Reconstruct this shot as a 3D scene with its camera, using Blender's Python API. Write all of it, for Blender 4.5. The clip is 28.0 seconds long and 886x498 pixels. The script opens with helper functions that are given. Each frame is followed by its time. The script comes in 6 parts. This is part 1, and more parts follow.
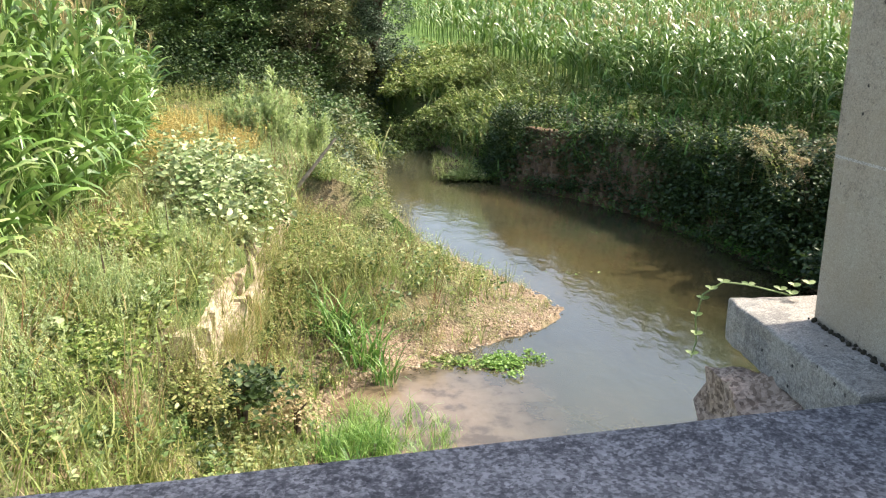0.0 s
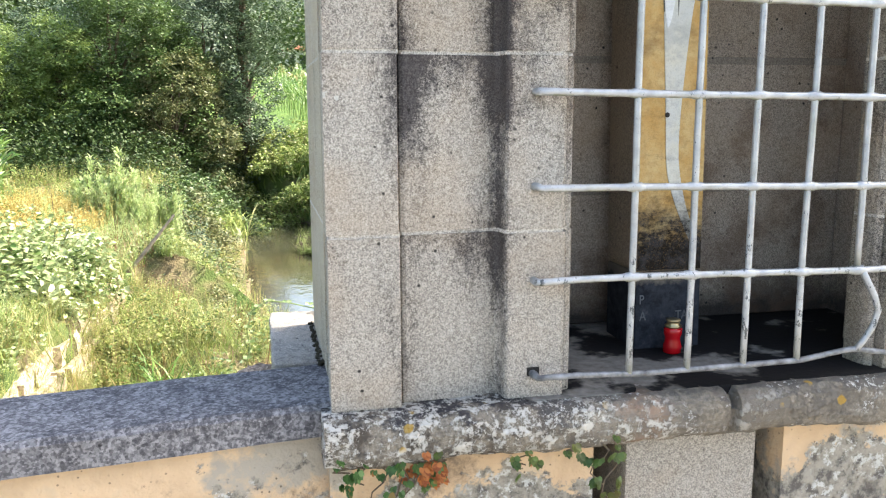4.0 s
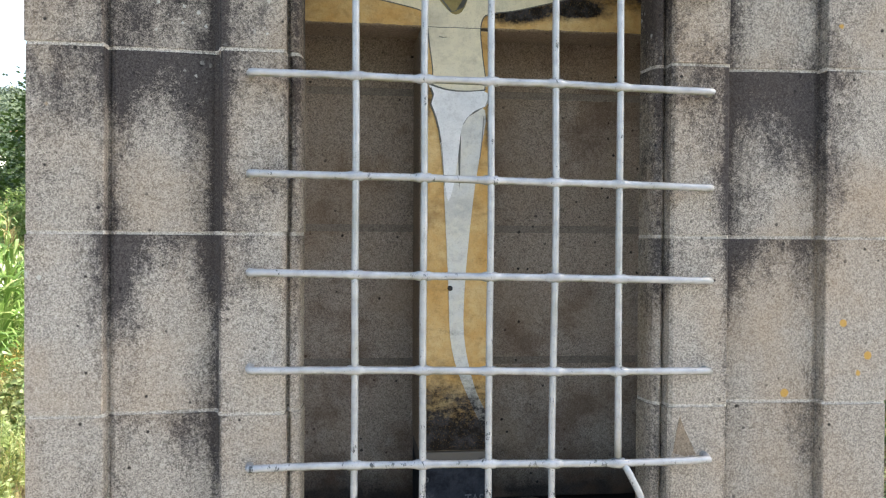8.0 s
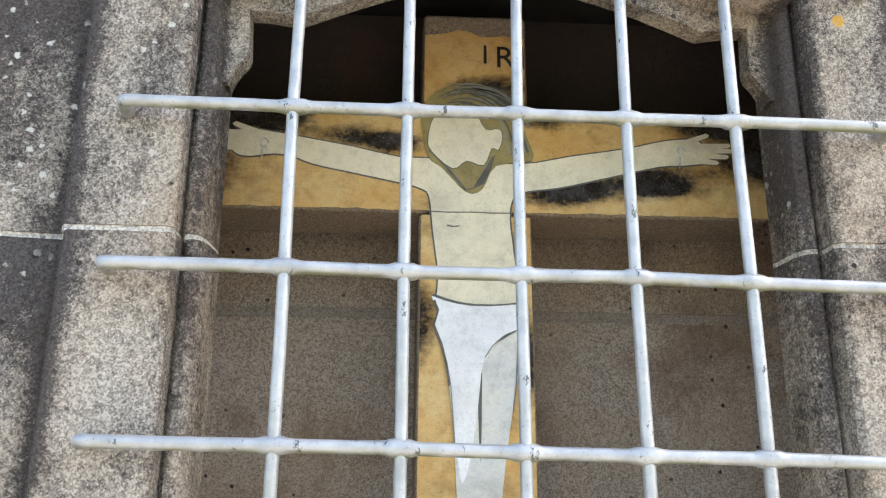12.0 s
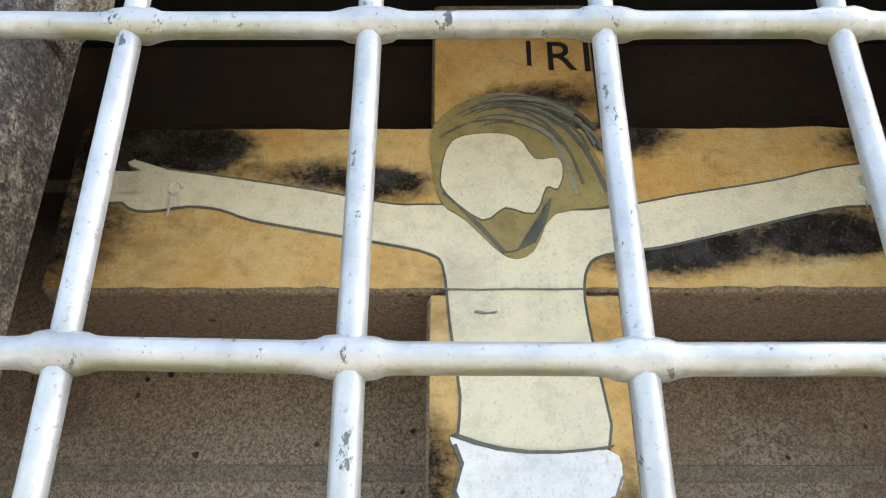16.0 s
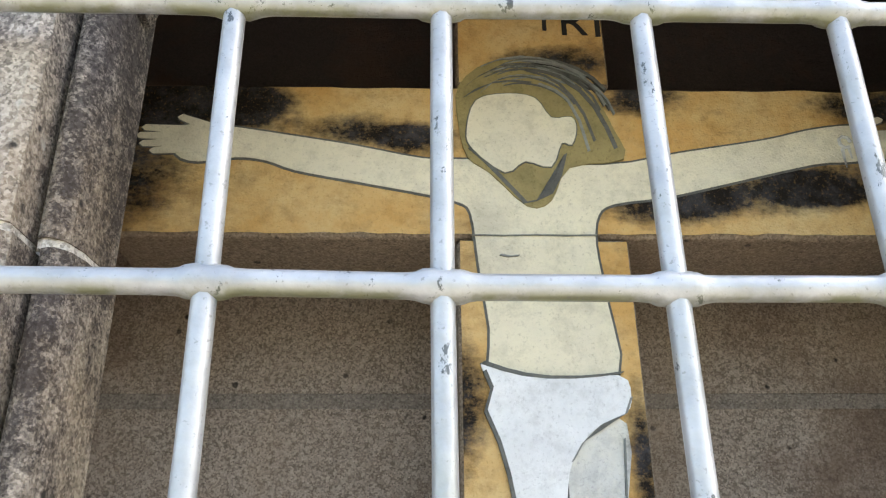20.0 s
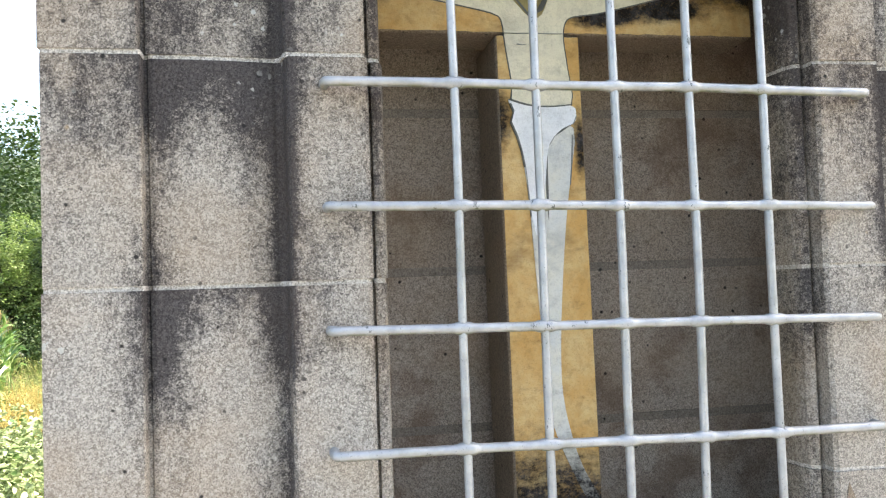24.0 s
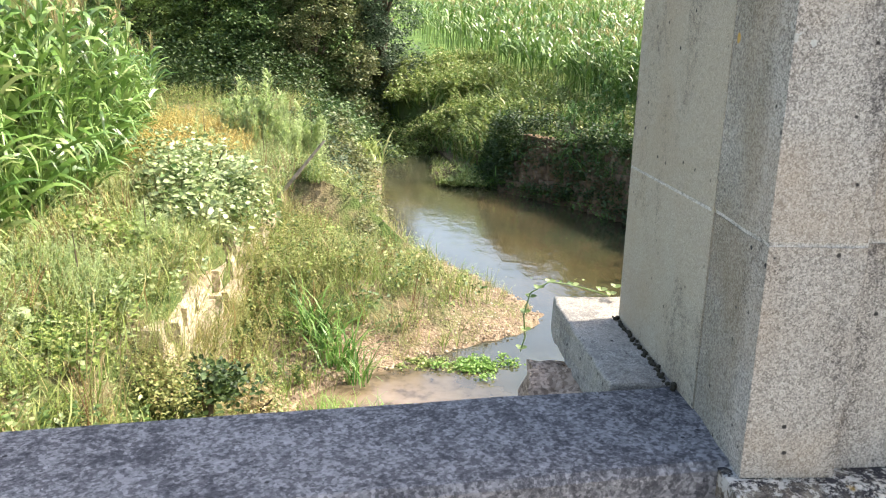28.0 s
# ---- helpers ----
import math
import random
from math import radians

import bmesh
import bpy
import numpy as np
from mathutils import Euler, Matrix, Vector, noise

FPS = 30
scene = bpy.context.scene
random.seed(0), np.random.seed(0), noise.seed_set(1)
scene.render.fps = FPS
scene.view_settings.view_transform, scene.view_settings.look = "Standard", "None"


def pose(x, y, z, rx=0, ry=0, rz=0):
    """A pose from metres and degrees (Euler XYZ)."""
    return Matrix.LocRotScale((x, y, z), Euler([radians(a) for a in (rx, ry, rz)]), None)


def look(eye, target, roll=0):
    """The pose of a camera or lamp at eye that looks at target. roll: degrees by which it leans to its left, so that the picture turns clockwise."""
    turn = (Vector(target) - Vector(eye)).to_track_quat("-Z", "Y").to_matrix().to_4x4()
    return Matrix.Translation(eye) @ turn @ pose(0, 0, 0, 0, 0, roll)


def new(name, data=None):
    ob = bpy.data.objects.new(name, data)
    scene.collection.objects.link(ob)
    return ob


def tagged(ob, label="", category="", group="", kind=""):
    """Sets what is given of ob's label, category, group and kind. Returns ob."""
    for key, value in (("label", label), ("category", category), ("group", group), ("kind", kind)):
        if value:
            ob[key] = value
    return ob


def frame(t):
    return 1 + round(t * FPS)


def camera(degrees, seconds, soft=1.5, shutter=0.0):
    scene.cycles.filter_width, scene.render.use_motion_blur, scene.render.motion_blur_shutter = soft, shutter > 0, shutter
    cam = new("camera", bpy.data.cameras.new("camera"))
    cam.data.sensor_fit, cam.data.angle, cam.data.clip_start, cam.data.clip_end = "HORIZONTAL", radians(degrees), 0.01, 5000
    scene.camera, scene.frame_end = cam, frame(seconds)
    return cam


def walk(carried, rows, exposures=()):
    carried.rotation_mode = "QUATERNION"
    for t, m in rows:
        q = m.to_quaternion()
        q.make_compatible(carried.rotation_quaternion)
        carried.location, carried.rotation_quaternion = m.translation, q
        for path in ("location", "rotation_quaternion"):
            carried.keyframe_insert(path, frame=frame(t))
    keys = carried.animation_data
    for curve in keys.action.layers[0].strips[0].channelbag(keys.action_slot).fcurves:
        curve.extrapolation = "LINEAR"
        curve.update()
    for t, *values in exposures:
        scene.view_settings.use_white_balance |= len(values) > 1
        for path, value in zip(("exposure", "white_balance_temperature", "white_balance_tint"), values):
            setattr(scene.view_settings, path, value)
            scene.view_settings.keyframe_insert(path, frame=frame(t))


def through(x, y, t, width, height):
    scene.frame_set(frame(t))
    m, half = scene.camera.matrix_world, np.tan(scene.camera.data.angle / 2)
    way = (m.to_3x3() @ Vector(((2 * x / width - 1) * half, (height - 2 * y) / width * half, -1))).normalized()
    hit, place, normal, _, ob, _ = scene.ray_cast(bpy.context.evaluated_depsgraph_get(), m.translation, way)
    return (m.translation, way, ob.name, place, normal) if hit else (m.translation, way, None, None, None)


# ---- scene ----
cam = camera(55.9, 28.0, soft=1.2)

EXPOSURES = [(0, 1.66, 7000, 10), (1, 1.70, 7000, 10), (2, 1.90, 7000, 10), (3, 2.06, 7000, 10), (4, 2.33, 7000, 10), (6.5, 2.49, 7000, 10), (7, 2.54, 7000, 10), (8, 2.02, 7000, 10), (9, 2.0, 7000, 10), (10, 1.93, 7000, 10), (11, 2.2, 7000, 10), (12, 2.54, 7000, 10), (13, 2.55, 7000, 10), (17, 2.72, 7000, 10), (18, 2.71, 7000, 10), (20, 2.58, 7000, 10), (22.5, 2.62, 7000, 10), (23, 2.62, 7000, 10), (24, 2.32, 7000, 10), (25, 1.53, 7000, 10), (26, 1.6, 7000, 10), (27, 1.87, 7000, 10), (28, 1.92, 7000, 10)]
PATH = [
    (0, (0.067, 0.061, 1.589), (0.242, 1.987, 1.077), 0.4),
    (0.5, (0.194, -0.093, 1.595), (0.344, 1.839, 1.102), 1.4),
    (1, (0.325, -0.194, 1.605), (0.467, 1.739, 1.113), 2.8),
    (1.5, (0.442, -0.137, 1.595), (0.604, 1.79, 1.085), 1.0),
    (2, (0.568, -0.198, 1.6), (0.814, 1.723, 1.101), 0.0),
    (2.5, (0.705, -0.369, 1.6), (0.91, 1.555, 1.096), 1.2),
    (3, (0.753, -0.503, 1.595), (1.012, 1.423, 1.122), 0.8),
    (3.5, (0.808, -0.633, 1.61), (1.24, 1.273, 1.184), -0.4),
    (4, (0.926, -0.711, 1.598), (1.346, 1.216, 1.264), -0.2),
    (4.5, (1.083, -0.823, 1.624), (1.471, 1.102, 1.248), 0.9),
    (6.5, (1.483, -0.861, 1.679), (1.923, 1.055, 1.313), 1.4),
    (7, (1.516, -0.796, 1.69), (1.971, 1.139, 1.467), 1.6),
    (7.5, (1.589, -0.784, 1.684), (1.963, 1.178, 1.581), -0.2),
    (8, (1.694, -0.782, 1.703), (1.941, 1.203, 1.679), 0.4),
    (8.2, (1.707, -0.774, 1.701), (1.939, 1.212, 1.723), 0.8),
    (8.5, (1.726, -0.731, 1.694), (1.903, 1.26, 1.77), -0.3),
    (8.9, (1.729, -0.637, 1.701), (1.87, 1.345, 1.923), -0.1),
    (9, (1.729, -0.624, 1.703), (1.854, 1.356, 1.96), -0.3),
    (9.5, (1.749, -0.551, 1.713), (1.887, 1.418, 2.034), 0.2),
    (10, (1.828, -0.494, 1.72), (1.868, 1.466, 2.113), 0.4),
    (10.5, (1.859, -0.402, 1.725), (1.924, 1.554, 2.139), 1.9),
    (11, (1.827, -0.265, 1.742), (1.924, 1.661, 2.273), 0.3),
    (11.5, (1.833, -0.147, 1.744), (1.941, 1.778, 2.277), 0.4),
    (12, (1.868, 0.004, 1.781), (1.968, 1.919, 2.348), 0.5),
    (12.5, (1.89, 0.124, 1.789), (1.968, 2.016, 2.433), 1.3),
    (13, (1.873, 0.262, 1.812), (1.978, 2.118, 2.549), 0.4),
    (13.5, (1.854, 0.375, 1.824), (2.007, 2.19, 2.651), -0.9),
    (15.5, (1.955, 0.555, 1.889), (1.823, 2.318, 2.825), 1.3),
    (16, (1.922, 0.595, 1.9), (1.901, 2.371, 2.82), 0.2),
    (16.5, (1.904, 0.619, 1.912), (1.888, 2.407, 2.807), -0.5),
    (17, (1.901, 0.631, 1.92), (1.913, 2.419, 2.817), -1.0),
    (17.5, (1.898, 0.639, 1.923), (1.931, 2.426, 2.821), -1.0),
    (18, (1.898, 0.644, 1.92), (1.935, 2.43, 2.819), -0.9),
    (18.5, (1.9, 0.639, 1.916), (1.933, 2.435, 2.796), -0.9),
    (19, (1.911, 0.621, 1.902), (1.941, 2.423, 2.769), -0.7),
    (19.5, (1.915, 0.582, 1.879), (1.93, 2.39, 2.733), -0.6),
    (20, (1.859, 0.51, 1.856), (1.909, 2.337, 2.667), -0.4),
    (20.5, (1.833, 0.391, 1.839), (1.99, 2.265, 2.518), 0.5),
    (22.5, (1.749, -0.137, 1.764), (2.129, 1.788, 2.152), -0.7),
    (23, (1.708, -0.257, 1.733), (2.124, 1.676, 2.034), 1.0),
    (23.5, (1.606, -0.356, 1.721), (1.928, 1.61, 1.895), 0.2),
    (24, (1.444, -0.398, 1.702), (1.805, 1.567, 1.786), -2.0),
    (24.4, (1.371, -0.401, 1.673), (1.624, 1.582, 1.702), -1.1),
    (24.5, (1.358, -0.398, 1.669), (1.567, 1.591, 1.685), -0.7),
    (25, (1.29, -0.38, 1.652), (1.397, 1.614, 1.547), 0.8),
    (25.5, (1.145, -0.373, 1.641), (1.335, 1.609, 1.453), 0.3),
    (26, (1.022, -0.35, 1.63), (1.178, 1.628, 1.374), 0.7),
    (26.5, (0.917, -0.238, 1.614), (0.933, 1.738, 1.305), 0.7),
    (27, (0.827, -0.18, 1.612), (0.793, 1.784, 1.237), 0.9),
    (27.5, (0.676, -0.146, 1.608), (0.772, 1.798, 1.15), 1.7),
    (28, (0.49, -0.131, 1.617), (0.635, 1.8, 1.117), 1.6),
]
walk(cam, [(t, look(eye, target, roll)) for t, eye, target, roll in PATH], EXPOSURES)

# ---- light ----
SUN_AZ, SUN_EL = 78.0, 47.0
world = bpy.data.worlds.new("sky")
scene.world = world
world.use_nodes = True
wn = world.node_tree
sky = wn.nodes.new("ShaderNodeTexSky")
sky.sky_type = "NISHITA"
sky.sun_disc = False
sky.sun_elevation = radians(SUN_EL)
sky.sun_rotation = radians(SUN_AZ)
sky.dust_density = 3.0
sky.air_density = 1.0
wn.links.new(sky.outputs[0], wn.nodes["Background"].inputs[0])
wn.nodes["Background"].inputs[1].default_value = 0.15
sun_data = bpy.data.lights.new("sun", "SUN")
sun_data.energy, sun_data.angle, sun_data.color = 3.0, radians(0.53), (1.0, 0.96, 0.90)
sun = new("sun", sun_data)
a, e = radians(SUN_AZ), radians(SUN_EL)
to_sun = Vector((math.sin(a) * math.cos(e), math.cos(a) * math.cos(e), math.sin(e)))
sun.matrix_world = Matrix.Translation((30, 10, 40)) @ (-to_sun).to_track_quat("-Z", "Y").to_matrix().to_4x4()


# ---- materials ----
class Mat:
    """A small builder for node materials."""

    def __init__(self, name, rough=0.8, metal=0.0, spec=0.3):
        self.m = bpy.data.materials.new(name)
        self.m.use_nodes = True
        self.t = self.m.node_tree
        self.b = self.t.nodes["Principled BSDF"]
        self.b.inputs["Roughness"].default_value = rough
        self.b.inputs["Metallic"].default_value = metal
        self.b.inputs["Specular IOR Level"].default_value = spec
        self.co = self.t.nodes.new("ShaderNodeTexCoord").outputs["Object"]

    def link(self, a, b):
        self.t.links.new(a, b)

    def at(self, stretch=(1, 1, 1)):
        n = self.t.nodes.new("ShaderNodeMapping")
        n.inputs["Scale"].default_value = stretch
        self.link(self.co, n.inputs["Vector"])
        return n.outputs[0]

    def noise(self, scale, detail=4.0, rough=0.55, stretch=(1, 1, 1)):
        n = self.t.nodes.new("ShaderNodeTexNoise")
        n.inputs["Scale"].default_value, n.inputs["Detail"].default_value = scale, detail
        n.inputs["Roughness"].default_value = rough
        self.link(self.at(stretch), n.inputs["Vector"])
        return n.outputs["Fac"]

    def cells(self, scale, what="Distance", stretch=(1, 1, 1)):
        n = self.t.nodes.new("ShaderNodeTexVoronoi")
        n.inputs["Scale"].default_value = scale
        self.link(self.at(stretch), n.inputs["Vector"])
        return n.outputs[what]

    def ramp(self, fac, *stops):
        n = self.t.nodes.new("ShaderNodeValToRGB")
        r = n.color_ramp
        while len(r.elements) < len(stops):
            r.elements.new(0.5)
        for el, (p, c) in zip(r.elements, stops):
            el.position = p
            el.color = (*c, 1) if isinstance(c, tuple) else (c, c, c, 1)
        self.link(fac, n.inputs[0])
        return n.outputs[0]

    def mix(self, fac, a, b, mode="MIX"):
        n = self.t.nodes.new("ShaderNodeMix")
        n.data_type, n.blend_type = "RGBA", mode
        for socket, v in ((n.inputs[0], fac), (n.inputs[6], a), (n.inputs[7], b)):
            if isinstance(v, (int, float)):
                socket.default_value = v
            elif isinstance(v, tuple):
                socket.default_value = (*v, 1)
            else:
                self.link(v, socket)
        return n.outputs[2]

    def random(self, island=False):
        if island:
            return self.t.nodes.new("ShaderNodeNewGeometry").outputs["Random Per Island"]
        return self.t.nodes.new("ShaderNodeObjectInfo").outputs["Random"]

    def height(self):
        n = self.t.nodes.new("ShaderNodeSeparateXYZ")
        self.link(self.co, n.inputs[0])
        return n.outputs[2]

    def axis(self, i):
        n = self.t.nodes.new("ShaderNodeSeparateXYZ")
        self.link(self.co, n.inputs[0])
        return n.outputs[i]

    def remap(self, v, a, b):
        n = self.t.nodes.new("ShaderNodeMapRange")
        n.inputs[1].default_value, n.inputs[2].default_value = a, b
        self.link(v, n.inputs[0])
        return n.outputs[0]

    def times(self, a, b):
        n = self.t.nodes.new("ShaderNodeMath")
        n.operation = "MULTIPLY"
        for s, v in zip(n.inputs, (a, b)):
            if isinstance(v, (int, float)):
                s.default_value = v
            else:
                self.link(v, s)
        return n.outputs[0]

    def plus(self, a, b):
        o = self.times(a, b)
        o.node.operation = "ADD"
        return o

    def colour(self, c):
        if isinstance(c, tuple):
            self.b.inputs["Base Color"].default_value = (*c, 1)
        else:
            self.link(c, self.b.inputs["Base Color"])
        return self

    def bump(self, h, strength=0.3, dist=0.005):
        n = self.t.nodes.new("ShaderNodeBump")
        n.inputs["Strength"].default_value, n.inputs["Distance"].default_value = strength, dist
        self.link(h, n.inputs["Height"])
        self.link(n.outputs[0], self.b.inputs["Normal"])
        return self

    def thin(self, amount, tint):
        """Light that comes through a leaf."""
        n = self.t.nodes.new("ShaderNodeBsdfTranslucent")
        if isinstance(tint, tuple):
            n.inputs[0].default_value = (*tint, 1)
        else:
            self.link(tint, n.inputs[0])
        s = self.t.nodes.new("ShaderNodeMixShader")
        s.inputs[0].default_value = amount
        self.link(self.b.outputs[0], s.inputs[1])
        self.link(n.outputs[0], s.inputs[2])
        self.link(s.outputs[0], self.t.nodes["Material Output"].inputs[0])
        return self




def granite(name, light, dark, stain_shade=0.5, warm=0.25, lichen=0.0, grime=None, bands=False, grain=430.0, soot=0.0):
    """Coarse grey granite: speckle, warm patches, black weather streaks and pale lichen."""
    m = Mat(name, 0.92, 0, 0.2)
    bw = m.t.nodes.new("ShaderNodeRGBToBW")
    m.link(m.cells(grain, "Color"), bw.inputs[0])
    coarse = m.t.nodes.new("ShaderNodeRGBToBW")
    m.link(m.cells(grain * 0.55, "Color"), coarse.inputs[0])
    mixed = m.plus(m.times(bw.outputs[0], 0.66), m.times(coarse.outputs[0], 0.34))
    speck = m.ramp(mixed, (0.18, tuple(v * 0.55 for v in dark)), (0.36, dark), (0.60, light), (0.80, tuple(min(1, v * 1.35) for v in light)))
    fine = m.noise(620.0, 2.0, 0.6)
    flecks = m.times(m.ramp(m.cells(grain * 0.5, "Distance"), (0.22, 1.0), (0.34, 0.0)), m.ramp(m.noise(grain * 0.3, 2.0), (0.5, 0.0), (0.56, 1.0)))
    base = m.mix(0.32, speck, m.ramp(fine, (0.3, dark), (0.7, tuple(min(1, v * 1.15) for v in light))))
    base = m.mix(m.times(m.ramp(m.noise(3.1, 3.0), (0.45, 0.0), (0.7, 1.0)), warm), base, (0.36, 0.255, 0.155))
    base = m.mix(m.times(flecks, 0.32), base, tuple(min(1, v * 1.55) for v in light))
    base = m.mix(m.times(m.ramp(m.random(), (0.0, 0.0), (1.0, 1.0)), 0.5), base, (0.77, 0.735, 0.69), "MULTIPLY")
    streak = m.noise(5.0, 7.0, 0.66, (1.4, 1.4, 0.6))
    st = m.plus(m.times(streak, 0.85), m.times(m.noise(70.0, 6.0, 0.8), 0.52))
    st = m.plus(m.plus(st, m.plus(m.times(fine, 0.3), m.times(mixed, -0.12))), -0.335 if bands else -0.285)
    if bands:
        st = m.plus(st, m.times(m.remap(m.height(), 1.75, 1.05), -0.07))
        # crust on the upper courses; cove edges and block tops also get painted shade
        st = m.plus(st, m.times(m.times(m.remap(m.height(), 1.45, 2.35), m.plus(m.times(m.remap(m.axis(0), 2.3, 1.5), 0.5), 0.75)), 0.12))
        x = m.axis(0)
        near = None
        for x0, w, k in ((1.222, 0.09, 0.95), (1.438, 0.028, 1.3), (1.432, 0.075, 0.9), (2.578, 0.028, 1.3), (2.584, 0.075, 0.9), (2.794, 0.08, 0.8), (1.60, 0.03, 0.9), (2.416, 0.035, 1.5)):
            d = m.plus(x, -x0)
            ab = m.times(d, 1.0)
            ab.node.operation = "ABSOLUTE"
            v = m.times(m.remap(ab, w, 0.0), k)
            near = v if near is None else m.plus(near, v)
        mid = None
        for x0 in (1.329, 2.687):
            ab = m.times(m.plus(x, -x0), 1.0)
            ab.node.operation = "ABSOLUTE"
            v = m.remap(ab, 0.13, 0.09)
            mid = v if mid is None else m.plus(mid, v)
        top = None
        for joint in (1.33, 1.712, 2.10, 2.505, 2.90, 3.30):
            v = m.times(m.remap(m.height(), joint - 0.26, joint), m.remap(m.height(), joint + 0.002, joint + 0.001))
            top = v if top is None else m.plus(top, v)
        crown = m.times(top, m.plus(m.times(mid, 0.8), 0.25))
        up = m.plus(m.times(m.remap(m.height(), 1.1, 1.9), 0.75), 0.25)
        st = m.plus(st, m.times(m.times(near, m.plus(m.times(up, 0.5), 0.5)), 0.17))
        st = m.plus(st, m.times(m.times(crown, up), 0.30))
    base = m.mix(m.times(m.ramp(st, (0.53, 0.0), (0.74, 1.0)), stain_shade), base, (0.105, 0.102, 0.126), "MULTIPLY")
    patch = None
    if bands:
        # damp brown-green film on the inner faces of the jambs
        film = m.times(m.remap(m.axis(1), 1.06, 1.10), m.ramp(m.noise(6.0, 5.0, 0.65), (0.35, 0.35), (0.6, 1.0)))
        base = m.mix(m.times(film, 0.5), base, (0.45, 0.41, 0.28), "MULTIPLY")
        # a weathered patch in the upper cove, full of pits and lichen
        dx, dz = m.times(m.plus(m.axis(0), -1.33), 1 / 0.13), m.times(m.plus(m.height(), -2.36), 1 / 0.3)
        patch = m.remap(m.plus(m.times(dx, dx), m.times(dz, dz)), 1.0, 0.2)
    pits = m.plus(m.cells(26.0, "Distance"), m.times(m.noise(90.0, 3.0), 0.16))
    base = m.mix(m.times(m.ramp(pits, (0.15, 1.0), (0.20, 0.0)), m.ramp(m.plus(m.noise(4.0, 3.0), m.times(patch, 0.25)) if patch else m.noise(4.0, 3.0), (0.37, 0.0), (0.55, 0.95))), base, (0.02, 0.019, 0.018))
    if lichen:
        spots = m.plus(m.cells(42.0, "Distance", (1.0, 1.0, 0.9)), m.times(m.noise(75.0, 5.0, 0.75), 0.75))
        where = m.plus(m.noise(4.2, 4.0, 0.6), m.times(m.remap(m.height(), 1.5, 2.4), 0.10))
        where = m.plus(where, m.times(patch, 0.24)) if patch else where
        sp = m.times(m.ramp(spots, (0.50, 1.0), (0.57, 0.0)), m.ramp(where, (0.66, 0.0), (0.76, 1.0)))
        base = m.mix(m.times(sp, lichen), base, (0.47, 0.47, 0.43))
        orange = m.times(m.ramp(m.plus(m.cells(7.0, "Distance"), m.times(m.noise(60.0), 0.05)), (0.085, 1.0), (0.10, 0.0)), m.ramp(m.noise(1.9), (0.5, 0.0), (0.55, 1.0)))
        base = m.mix(m.times(orange, 0.8), base, (0.48, 0.27, 0.04))
    if grime:
        base = m.mix(m.times(m.ramp(m.plus(m.times(m.noise(60.0, 6.0, 0.75), 0.6), m.times(m.noise(9.0, 5.0, 0.65), 0.4)), (0.48, 0.0), (0.57, 1.0)), grime), base, (0.034, 0.033, 0.038))
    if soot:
        # darkens the niche top: its shadow put into the colour along with soot
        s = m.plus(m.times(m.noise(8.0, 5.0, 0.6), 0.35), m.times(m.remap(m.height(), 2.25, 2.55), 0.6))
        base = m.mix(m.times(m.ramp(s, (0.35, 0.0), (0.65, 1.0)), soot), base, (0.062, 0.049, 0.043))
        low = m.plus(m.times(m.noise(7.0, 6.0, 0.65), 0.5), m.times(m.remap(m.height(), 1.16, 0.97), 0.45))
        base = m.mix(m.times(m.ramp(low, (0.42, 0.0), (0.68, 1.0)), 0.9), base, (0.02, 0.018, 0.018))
        base = m.mix(m.times(m.ramp(m.noise(4.5, 6.0, 0.65), (0.5, 0.0), (0.64, 1.0)), 0.6), base, (0.14, 0.085, 0.055))
    m.colour(base)
    return m.bump(m.plus(m.times(mixed, 0.9), m.times(m.noise(45.0, 5.0), 0.9)), 0.7, 0.004).m


def leafy(name, stops, through=0.35, rough=0.55, dry=None, gloss=0.35):
    m = Mat(name, rough, 0, gloss)
    pick = m.random(True)
    c = m.ramp(pick, *stops)
    c = m.mix(m.times(m.ramp(m.noise(1.3, 3.0), (0.4, 0.0), (0.62, 1.0)), 0.5), c, dry or stops[-1][1])
    m.colour(c)
    return m.thin(through, c).m


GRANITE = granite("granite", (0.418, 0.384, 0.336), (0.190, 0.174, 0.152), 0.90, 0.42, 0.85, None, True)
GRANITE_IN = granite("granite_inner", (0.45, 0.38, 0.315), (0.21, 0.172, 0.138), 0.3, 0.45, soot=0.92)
INNER_MORTAR = granite("inner_mortar", (0.295, 0.26, 0.22), (0.20, 0.175, 0.15), 0.3, 0.2)


